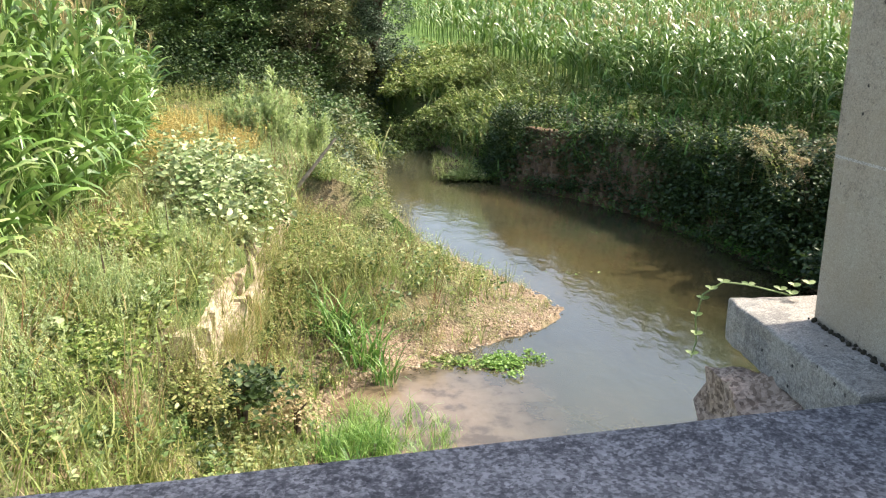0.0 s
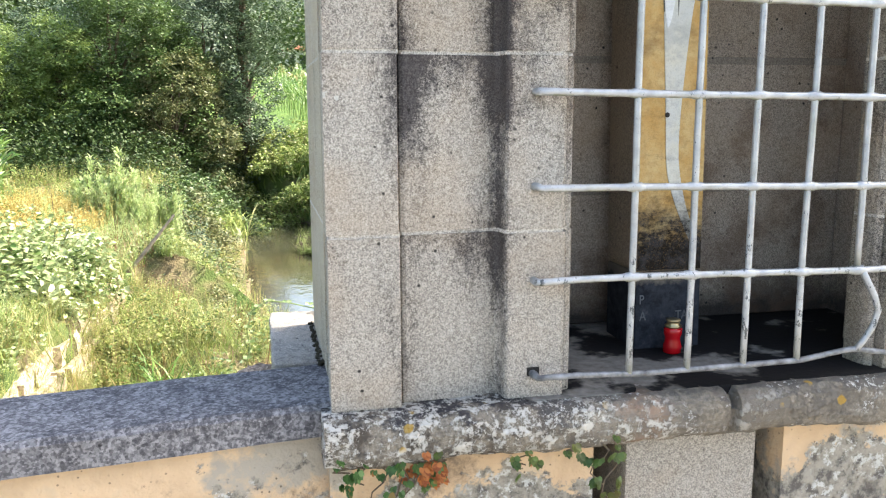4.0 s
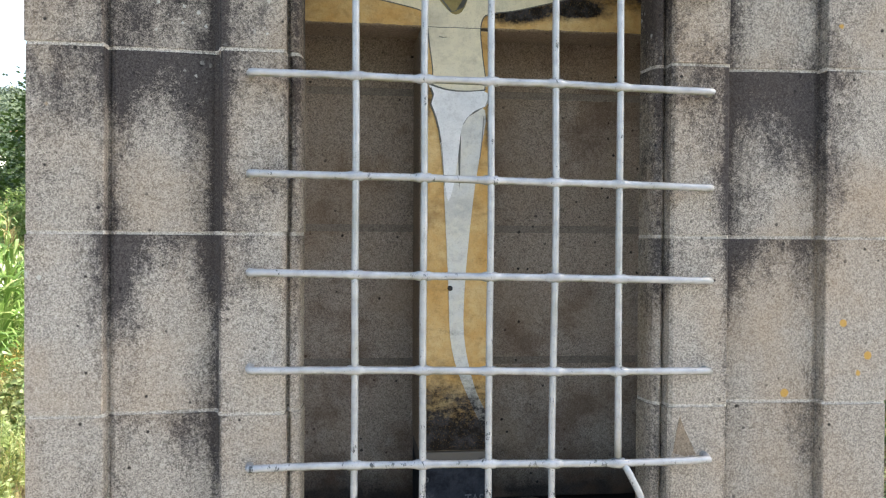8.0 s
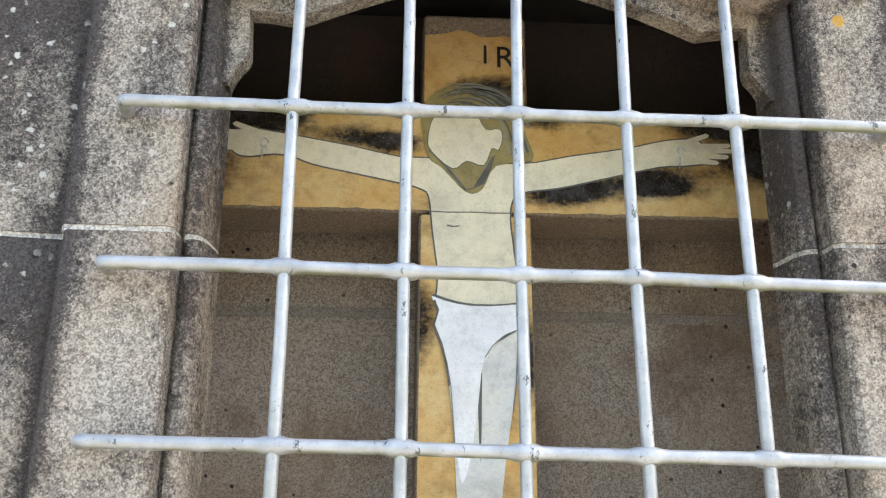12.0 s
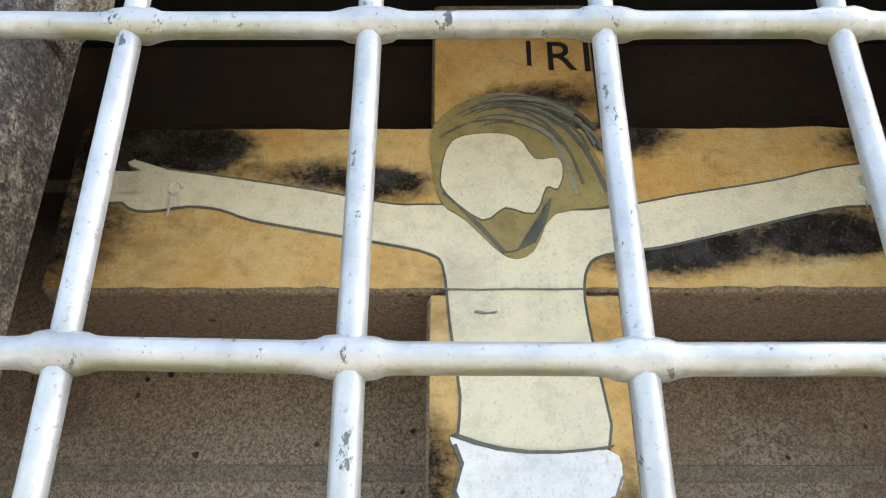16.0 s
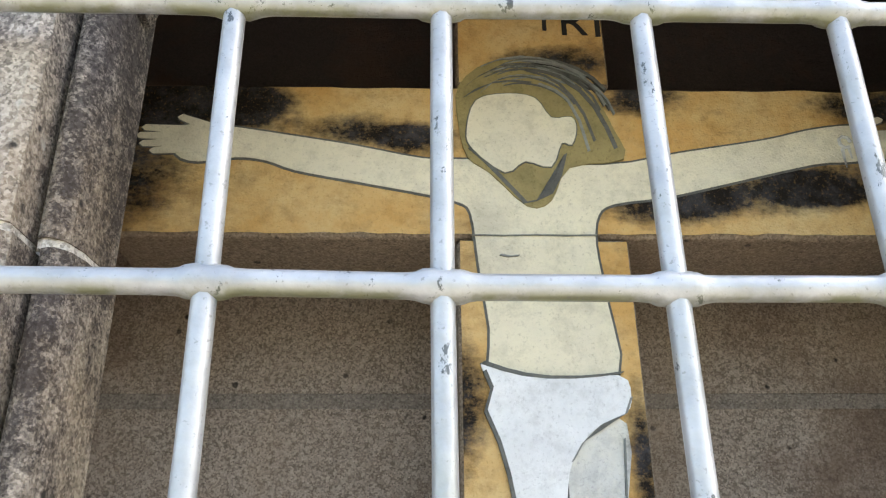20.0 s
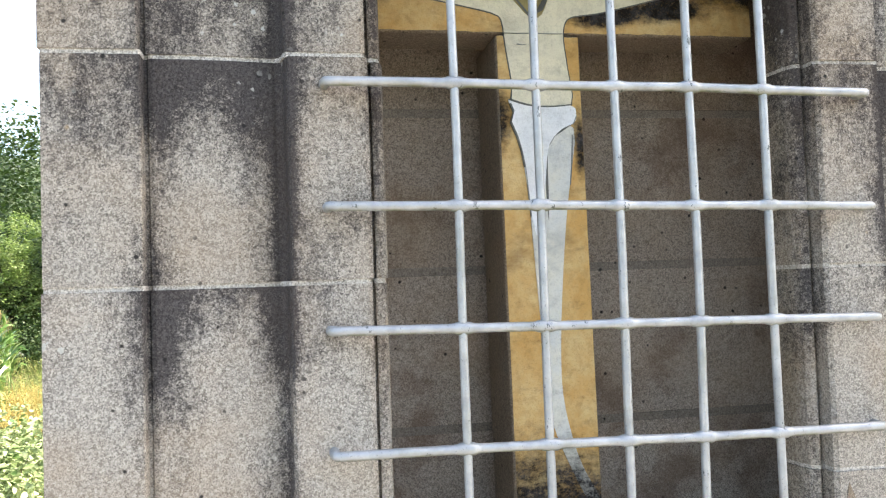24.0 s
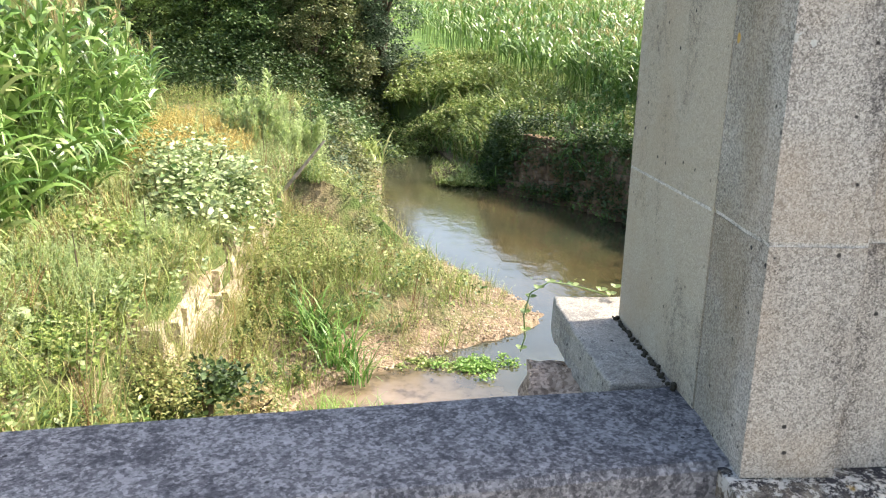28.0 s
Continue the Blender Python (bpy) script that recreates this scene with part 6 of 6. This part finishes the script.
bush("leafy_bush", (-3.1, 21.5, -0.9), 0.8, 0.9, 0.9, 70, 0.10, [TREELEAF], "bright green bush at the maize corner")
bush("dead_clump", (-0.65, 7.3, -1.95), 0.22, 0.22, 0.22, 16, 0.05, [DRY], "dry brown clump of dead weeds", "weeds")


def spire(at, h, r, label):
    b = thing("feathery_shrub", at, label, "shrub", "feathery shrubs on the bank")
    part("stem", tube([(0, 0, -0.1), (0.02, 0, h * 0.5), (0, 0, h)], [0.015, 0.01, 0.003], 5), BARK, b)
    pts = [(0, 0, -0.1)]
    for i in range(20):
        a, q = random.uniform(0, 6.28), r * 0.8 * math.sqrt(random.random())
        pts.append((q * math.cos(a), q * math.sin(a), -0.1))
    rows = turned(pts, (0.45, 0.85), 0.05)
    rows[0, 4] = 1.0
    rows[:, 4] *= h
    soup("foliage", [fleabane_template(s + 90) for s in range(5)], rows, [FEATHER], parent=b, kind="")


for x, y, top, r in ((-1.78, 17.0, 0.95, 0.46), (-2.45, 17.0, 0.75, 0.5), (-2.05, 16.6, 0.25, 0.4), (-1.45, 16.4, 0.2, 0.4), (-1.0, 17.2, 0.3, 0.35), (-2.9, 16.0, 0.1, 0.4), (-1.6, 14.6, -0.2, 0.45), (-2.2, 14.2, -0.15, 0.45), (-2.0, 8.6, -0.1, 0.3), (-2.3, 7.4, -0.2, 0.3)):
    z = ground_z(x, y)
    spire((x, y, z), top - z, r, "feathery light green shrub on the bank")

# a leaning dead stake
tagged(part("leaning_stake", tube([(-1.30, 12.6, -1.1), (-0.86, 12.7, -0.58), (-0.42, 12.85, -0.04)], [0.034, 0.03, 0.02], 7), plain("weathered_wood", (0.20, 0.17, 0.13), 0.9, 0, 0.4, 12.0), None), "grey leaning wooden stake among the weeds", "stake")

# sedges and water plants
SEDGE = [tuft_template(s + 70, 46, 0.09, 0.75, 0.017, 0, 1.0) for s in range(3)]
for x, y, sc in ((-0.2, 9.55, 1.15), (-0.02, 9.25, 1.1), (-0.42, 9.8, 1.1), (0.22, 8.95, 0.75), (0.15, 7.3, 0.6), (-0.1, 6.9, 0.6), (-0.35, 7.2, 0.55), (0.55, 7.0, 0.5)):
    p = turned([(x, y, max(ground_z(x, y), WATER_Z) - 0.03)], (sc, sc + 0.1), 0.05)
    soup("sedge_tuft", SEDGE, p, [LUSH], "lush green sedge tuft at the water edge", "sedge", kind="")
CRESS = [clump_template(s + 5, 46, 0.06, 0.16, 0, 0.45) for s in range(3)]
soup("water_weed", CRESS, turned([(1.78 + random.gauss(0, 0.2), 9.42 + random.gauss(0, 0.13), WATER_Z + 0.02) for i in range(30)], (0.6, 1.0), 0.0), [FRESH], "bright green water plants in the shallows", "water plant")
soup("water_weed", CRESS, turned([(1.1 + random.gauss(0, 0.3), 9.5 + random.gauss(0, 0.12), WATER_Z + 0.01) for i in range(26)], (0.4, 0.8), 0.0), [WEED], "low water plants along the spit", "water plant")
soup("water_weed", CRESS, turned([(random.uniform(2.2, 3.2), random.uniform(21.8, 23.6), WATER_Z + 0.1) for i in range(90)], (1.0, 2.0), 0.0), [WEED], "leafy plants on a small islet", "water plant")
soup("islet_grass", TALLGRASS, turned([(random.uniform(2.0, 3.2), random.uniform(21.8, 24.5), WATER_Z + 0.02) for i in range(70)], (0.4, 0.9), 0.2), [WEED], "grass on a small islet", "grass")
bush("root_clump", (2.15, 22.6, WATER_Z), 0.3, 0.3, 0.5, 18, 0.06, [BARK], "dark drift root stranded in the river", "root")
for x, y in ((4.3, 16.0), (3.3, 13.2), (3.9, 18.5)):
    soup("water_weed", CRESS, turned([(x + random.gauss(0, 0.25), y + random.gauss(0, 0.12), WATER_Z - 0.05) for i in range(10)], (0.5, 0.9), 0.0), [LUSH], "trailing green river weed", "water plant")


PLUME = leafy("pale_plume", ((0.0, (0.28, 0.29, 0.12)), (0.6, (0.42, 0.40, 0.20)), (1.0, (0.48, 0.36, 0.22))), 0.35, 0.8)


# right bank
def right_bank(x, y):
    if 16.8 < y < 21.3 and x < table(y, RIGHT_EDGE) + 0.8:
        return False
    return table(y, RIGHT_EDGE) + 0.1 < x < table(y, CORN_RIGHT) + 0.4


soup("bank_grass", [tuft_template(s + 160, 12, 0.15, 0.5, 0.034, 0, 0.9) for s in range(4)] + BROAD[:2], turned(spots(3000, 2.0, 10, 8, 34, right_bank), (0.5, 1.0), 0.2), [LUSH, TREELEAF], "green grass on the higher bank", "grass")
soup("bank_weeds", [weed_template(s + 170, 6, 0.55, 0.13, 10, 0.14, (0, 1), 0.5) for s in range(4)], turned(spots(1500, 2.0, 10, 8, 34, right_bank), (0.6, 1.2), 0.15), [WEED, DRY], "green weeds on the higher bank", "weeds")
pts = []
for i in range(1700):
    y = random.uniform(8, 23)
    q = random.random()
    x = table(y, RIGHT_EDGE) - 0.16 + 0.62 * q
    if 17.0 < y < 21.0 and random.random() < 0.62 and 0.12 < q < 0.9:
        continue
    pts.append((x, y, WATER_Z + 0.1 + 1.75 * q + random.uniform(-0.1, 0.2)))
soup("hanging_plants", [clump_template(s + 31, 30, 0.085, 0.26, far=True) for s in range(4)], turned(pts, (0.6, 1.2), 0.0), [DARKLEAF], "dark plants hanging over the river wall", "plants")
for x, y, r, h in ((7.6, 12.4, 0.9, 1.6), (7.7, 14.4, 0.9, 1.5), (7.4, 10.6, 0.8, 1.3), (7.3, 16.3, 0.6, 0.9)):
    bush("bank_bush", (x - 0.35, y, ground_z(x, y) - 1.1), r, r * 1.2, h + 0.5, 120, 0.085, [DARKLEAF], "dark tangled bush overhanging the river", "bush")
soup("pale_plumes", [plume_template(s + 110, 3, 1.1) for s in range(5)], turned([(random.gauss(7.25, 0.3), random.gauss(13.2, 0.8), random.uniform(-1.3, -0.7)) for i in range(26)], (0.7, 1.15), 0.2), [WEED, PLUME], "pale dry flower plumes hanging from the bank", "plants")
soup("roadside_weeds", [plume_template(s + 130, 4, 0.8, 34) for s in range(4)] + FARLEFT[:2], turned(spots(190, 6.6, 9.8, 4.5, 9.5, lambda x, y: x > table(y, RIGHT_EDGE) + 0.05), (0.6, 1.1), 0.2), [FEATHER, PLUME], "pale yellow-green flowering weeds below the maize", "weeds")
# darker leaf colour stands in for the shade on this bank
soup("bank_shade_plants", [clump_template(s + 231, 30, 0.10, 0.24, far=True) for s in range(4)], turned(spots(420, 4.0, 9.0, 9.0, 23, right_bank), (0.6, 1.2), 0.0), [TREELEAF], "bank plants in a dark green that stands in for shade", "plants")
pts = []
for i in range(330):
    y = random.uniform(8.5, 24.5)
    if noise.noise(Vector((y * 1.3, 4.0, 0))) > -0.1:
        x = table(y, RIGHT_EDGE) + random.uniform(0.2, 1.0)
        pts.append((x, y, min(ground_z(x, y), -0.45) - random.uniform(0, 0.25)))
soup("overhanging_grass", [tuft_template(s + 190, 18, 0.13, 0.6, 0.022, 0, 1.5) for s in range(4)], turned(pts[::2], (0.5, 1.1), 0.4), [LUSH], "long grass drooping over the edge of the river wall", "grass")
# same dark leaf, in place of the shade cast by the maize
soup("overhanging_plants", [weed_template(s + 370, 7, 0.5, 0.09, 10, 0.14, (0, 0), 0.5) for s in range(4)], turned(pts[1::2], (0.6, 1.2), 0.4), [TREELEAF], "plants spilling over the river wall, dark green in place of shade", "plants")
pts = [(table(y, RIGHT_EDGE) + random.uniform(-0.1, 0.15), y, WATER_Z + random.uniform(0.0, 0.25)) for y in np.linspace(12.5, 24.0, 260)]
soup("waterside_plants", [clump_template(s + 331, 30, 0.07, 0.24) for s in range(4)], turned(pts, (0.6, 1.2), 0.0), [LUSH], "green plants along the foot of the river wall", "plants")
FARGRASS = [tuft_template(s + 120, 12, 0.2, 0.85, 0.045, 0, 0.9) for s in range(4)] + [weed_template(s + 140, 6, 0.7, 0.16, 9, 0.16, (0, 0), 0.5) for s in range(4)]
soup("mound_grass", FARGRASS, turned(spots(1300, -1.0, 6.0, 24, 36, lambda x, y: dry_land(x, y) and x < table(y, CORN_RIGHT) + 0.3), (0.7, 1.3), 0.25), [WEED], "long yellow-green grass on the far bank", "grass")
for x, y, r, h in ((1.6, 29.5, 1.3, 1.3), (3.0, 28.5, 1.3, 1.1), (0.6, 31.5, 1.5, 1.6), (4.4, 26.5, 1.0, 0.9), (2.4, 33.0, 1.4, 1.6), (3.6, 30.5, 1.2, 1.2), (1.0, 27.8, 0.9, 0.8), (5.0, 24.6, 0.9, 0.7), (3.4, 26.4, 0.9, 0.7), (1.9, 31.2, 1.3, 1.5)):
    bush("bank_bush", (x, y, ground_z(x, y) - 0.2), r, r, h, 95, 0.10, [WEED], "yellow-green bush on the far bank", "bush")


# ---- trees ----
LIGHTLEAF = leafy("light_tree_leaf", ((0.0, (0.09, 0.15, 0.03)), (0.6, (0.17, 0.25, 0.06)), (1.0, (0.27, 0.34, 0.12))), 0.35, 0.45)
def tree(at, h, r, mat, label, leaves=230, low=-0.05, leaf=0.105, name="broadleaf_tree"):
    """A tapered trunk, limbs, and a crown of leaf clumps with gaps."""
    b = thing(name, at, label, "tree", "trees behind the river")
    part("trunk", tube([(0, 0, -0.3), (0.1, 0.05, h * 0.3), (0.0, 0.1, h * 0.6), (0.1, 0, h * 0.85)], [0.045 * h * 0.5, 0.035 * h * 0.5, 0.02 * h * 0.5, 0.03], 8), BARK, b)
    pts = []
    lobes = []
    for i in range(12):
        a, z = 2.4 * i + random.uniform(-0.5, 0.5), low + 0.12 + (0.74 - low) * (i + random.random()) / 12
        rr = r * 0.70 * math.sin(math.pi * min(1, 0.33 + z * 0.62)) ** 0.6 * random.uniform(0.6, 1.0)
        c = Vector((rr * math.cos(a), rr * math.sin(a), z * h))
        lobes.append((c, r * random.uniform(0.28, 0.46)))
        part("limb", tube([(0.05, 0.05, h * z * 0.55), c * 0.5 + Vector((0, 0, h * z * 0.36)), c], [0.011 * h, 0.007 * h, 0.012], 5), BARK, b)
    lobes.append((Vector((0, 0, h * 0.88)), r * 0.42))
    for c, rad in lobes:
        for i in range(leaves // 9 * 2):
            d = Vector((random.gauss(0, 1), random.gauss(0, 1), random.gauss(0, 0.9))).normalized()
            p = c + d * rad * random.uniform(0.84, 1.0)
            if p.z > low * h * 0.6:
                pts.append(tuple(p))
    soup("crown", [clump_template(s + 51, 42, leaf, 0.32, far=True) for s in range(4)], turned(pts, (0.7, 1.3), 0.0), [mat], parent=b, kind="")
    return b


for x, y, h, r, mat, label in (
    (-9.6, 35.5, 4.9, 2.7, LIGHTLEAF, "round bright green tree at the field edge"),
    (-7.0, 36.0, 5.4, 2.2, LIGHTLEAF, "bright green riverside tree"),
    (-5.0, 36.5, 7.6, 2.9, TREELEAF, "tall green riverside tree"),
    (-2.6, 36.0, 6.6, 2.9, OLIVE, "dusty olive-green riverside tree"),
    (-1.4, 38.0, 9.9, 2.9, BLUELEAF, "tall dark green tree"),
    (0.3, 39.0, 9.6, 2.5, BLUELEAF, "dark green tree beside the maize"),
    (-3.3, 37.0, 8.2, 2.9, TREELEAF, "tall green riverside tree"),
    (-4.2, 41.0, 8.8, 3.4, BLUELEAF, "tall dark tree behind the others"),
    (-7.8, 42.0, 6.6, 3.2, BLUELEAF, "dark tree behind the others"),
    (34.0, 42.0, 8.6, 4.6, OLIVE, "olive-green tree beyond the maize"),
    (40.0, 51.0, 13.5, 5.0, BLUELEAF, "tall dark tree beyond the maize"),
):
    if x < 10:
        x, y, h, r = 1 + (x - 1) * 0.86, y * 0.86, h * 0.87 + 0.25, r * 0.88
    if x > 10:
        tree((x, y, ground_z(x, y)), h, r, mat, label, 240, -0.05, 0.5)
    else:
        tree((x, y, ground_z(x, y)), h, r, mat, label)
pts = []
for i in range(900):
    x, y = random.uniform(-8.6, 1.2), random.uniform(26.0, 33)
    k = 1.0 - smooth(-1.6, 1.2, x + 0.5 * noise.noise(Vector((y * 0.8, 2.0, 0))))
    if random.random() < 0.25 + k:
        pts.append((x, y, ground_z(x, y) + random.uniform(0.0, 0.4 + (y - 26) * 0.5 * k)))
# the dark leaf paints in the shade under the tree crowns
soup("undergrowth", [clump_template(s + 71, 44, 0.10, 0.48, far=True) for s in range(4)], turned(pts, (0.8, 1.4), 0.0), [DARKLEAF], "undergrowth below the trees in a dark leaf that stands for shade", "undergrowth")


# ---- distance ----
def polar(az, d):
    return d * math.sin(radians(az)) + 1.3, d * math.cos(radians(az)) - 0.4


def ridge_height(az):
    return float(np.interp(az, (-70, -40, -27, -20, -14, -6, 6, 11, 30, 45, 70), (155, 160, 157, 161, 150, 152, 118, 20, 25, 50, 60))) + 7 * noise.noise(Vector((az * 0.35, 0, 0)))


def hill_z(az, d):
    return 13 + (ridge_height(az) - 13) * smooth(320, 1100, d)


bm = bmesh.new()
rows = []
for d in (300, 420, 540, 680, 820, 960, 1100, 1250, 1600):
    rows.append([bm.verts.new((d * math.sin(radians(az)), d * math.cos(radians(az)), hill_z(az, d) - (0 if d < 1200 else 40) + 3 * noise.noise(Vector((az * 0.9, d * 0.01, 0))))) for az in np.linspace(-70, 70, 141)])
for p, q in zip(rows, rows[1:]):
    for i in range(140):
        bm.faces.new((p[i], p[i + 1], q[i + 1], q[i]))
tagged(part("wooded_hill", bm, FOREST, None, smooth=True), "hazy wooded hills on the horizon", "hill", "", "structure")
CROWN = [clump_template(s + 201, 30, 0.42, 1.0, 0, 0.9, True) for s in range(5)]
TREETOP = [clump_template(s + 241, 110, 0.17, 1.0, 0, 1.0, True) for s in range(4)]
pts = []
while len(pts) < 3600:
    az, d = random.uniform(-33, 16), 330 + 800 * random.random() ** 0.7
    if d < 520 and random.random() < 0.5:
        continue
    pts.append((d * math.sin(radians(az)), d * math.cos(radians(az)), hill_z(az, d) + 1))
p = turned(pts, (4.0, 7.5), 0.0)
soup("far_woods", CROWN, p, [HAZELEAF], "distant wooded hillside", "woods")
pts = []
for i in range(520):
    az, d = random.uniform(-31, -4), random.uniform(150, 330)
    x, y = d * math.sin(radians(az)), d * math.cos(radians(az))
    if az < -20 and d < 230:
        continue
    pts.append((x, y, ground_z(x, y) + random.uniform(1, 6)))
soup("far_trees", CROWN, turned(pts, (3.0, 6.0), 0.0), [HAZELEAF], "belt of distant trees below the hill", "woods")
pts = []
for i in range(380):
    az, d = random.uniform(-20.5, -5), random.uniform(75, 120)
    x, y = d * math.sin(radians(az)), d * math.cos(radians(az))
    top = (5 + 9 * smooth(-20.5, -18, az)) * (1 + 0.3 * noise.noise(Vector((az * 0.9, 5.0, 0))))
    pts.append((x, y, ground_z(x, y) + random.uniform(1, top)))
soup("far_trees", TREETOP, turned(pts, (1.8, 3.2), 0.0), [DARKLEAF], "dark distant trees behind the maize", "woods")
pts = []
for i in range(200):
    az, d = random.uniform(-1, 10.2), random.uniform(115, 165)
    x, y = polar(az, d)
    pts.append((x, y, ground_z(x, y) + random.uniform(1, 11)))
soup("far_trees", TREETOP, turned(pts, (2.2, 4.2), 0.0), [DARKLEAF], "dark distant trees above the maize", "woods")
pts = [(x, 150 + random.uniform(-2, 2), ground_z(x, 150) + random.uniform(0.5, 2.5)) for x in np.linspace(-95, -30, 150)]
soup("far_hedge", CROWN, turned(pts, (1.2, 2.2), 0.0), [HAZELEAF], "hedge at the far end of the maize field", "hedge")


def house(x, y, z, w, d, h, turn, label, roof=ROOFTILE):
    b = thing("house", (x, y, z), label, "house", "distant houses")
    b.rotation_euler = (0, 0, radians(turn))
    part("wall", boxed(-w / 2, w / 2, -d / 2, d / 2, -1, h), LIMEWASH, b)
    bm = bmesh.new()
    e = 0.5
    v = [bm.verts.new(c) for c in ((-w / 2 - e, -d / 2 - e, h), (w / 2 + e, -d / 2 - e, h), (w / 2 + e, d / 2 + e, h), (-w / 2 - e, d / 2 + e, h), (-w / 2 + d / 2, 0, h + d * 0.24), (w / 2 - d / 2, 0, h + d * 0.24))]
    for f in ((0, 1, 5, 4), (1, 2, 5), (2, 3, 4, 5), (3, 0, 4), (3, 2, 1, 0)):
        bm.faces.new([v[i] for i in f])
    part("roof", bm, roof, b, "red tiled roof" if roof is ROOFTILE else "")
    for i in range(max(2, int(w // 3))):
        cx = -w / 2 + (i + 0.5) * w / max(2, int(w // 3))
        win = part("window", boxed(cx - 0.55, cx + 0.55, -d / 2 - 0.06, -d / 2 + 0.1, h - 2.1, h - 0.8), STEEL, b)
        part("pane", boxed(cx - 0.45, cx + 0.45, -d / 2 - 0.08, -d / 2 - 0.061, h - 2.0, h - 0.9), GLASSDARK, win)
    return b


for az, d, el, w, dp, h, turn, label in (
    (-24.4, 210, 3.95, 6.2, 5, 2.5, 10, "white two-storey house with a red hipped roof"),
    (-23.2, 205, 3.95, 2.4, 4, 1.9, 10, "white annexe with a flat balcony"),
    (-21.5, 230, 4.1, 6.5, 6, 2.6, -12, "white farm building with a pale roof"),
    (-24.2, 420, 6.05, 6, 6, 2.6, 5, "distant white house on the hillside"),
    (-22.4, 440, 6.2, 6, 6, 2.4, -8, "distant white house on the hillside"),
    (-21.3, 450, 6.35, 5, 6, 2.4, 12, "distant white house on the hillside"),
    (-18.9, 430, 6.45, 4.5, 6, 2.4, -12, "distant white house on the hillside"),
    (2.4, 140, 3.2, 4.2, 4, 1.3, 8, "small white house below the dark trees"),
    (-19.6, 400, 6.0, 7, 6, 2.2, -5, "distant long white house among trees"),
):
    x, y = polar(az, d)
    house(x, y, 1.6 + d * math.tan(radians(el)), w, dp, h, turn, label, LIMEWASH if "pale" in label else ROOFTILE)

# pylon and wires
px, py = polar(-16.6, 620)
pz = 1.6 + 620 * math.tan(radians(6.9))
pylon = thing("pylon", (px, py, pz), "steel lattice electricity pylon on the hill", "pylon")
for sx in (-1, 1):
    for sy in (-1, 1):
        part("leg", tube([(3.5 * sx, 3.5 * sy, -6), (1.4 * sx, 1.4 * sy, 12), (2.4 * sx, 0.7 * sy, 21)], 0.28, 5), STEEL, pylon)
for z, w in ((0, 2.8), (6, 2.1), (12, 1.5), (17, 2.0)):
    part("brace", tube([(-w, -w, z), (w * 0.85, -w * 0.85, z + 5)], 0.2, 4), STEEL, pylon)
    part("brace", tube([(w, -w, z), (-w * 0.85, -w * 0.85, z + 5)], 0.2, 4), STEEL, pylon)
for z, w in ((16, 6.5), (21, 9.5)):
    part("cross_arm", tube([(-w, 0, z), (0, 0, z + 1.0), (w, 0, z)], 0.3, 5), STEEL, pylon)
pole = thing("utility_pole", (*polar(-11.9, 95), 4.0), "grey concrete utility pole by the trees", "pole")
part("shaft", tube([(0, 0, -2), (0, 0, 7.0)], [0.14, 0.09], 8), STEEL, pole)
part("wire", tube([(-26 + 26 * k / 8, -3 * k / 8, 5.6 + 1.0 * (k / 8 - 0.5) ** 2 * 4) for k in range(9)], 0.03, 4), INK, pole)
pole2 = thing("utility_pole", (*polar(14.0, 120), 5.5), "thin pole on the field horizon", "pole")
part("shaft", tube([(0, 0, -2), (0, 0, 6.0)], [0.14, 0.1], 8), STEEL, pole2)
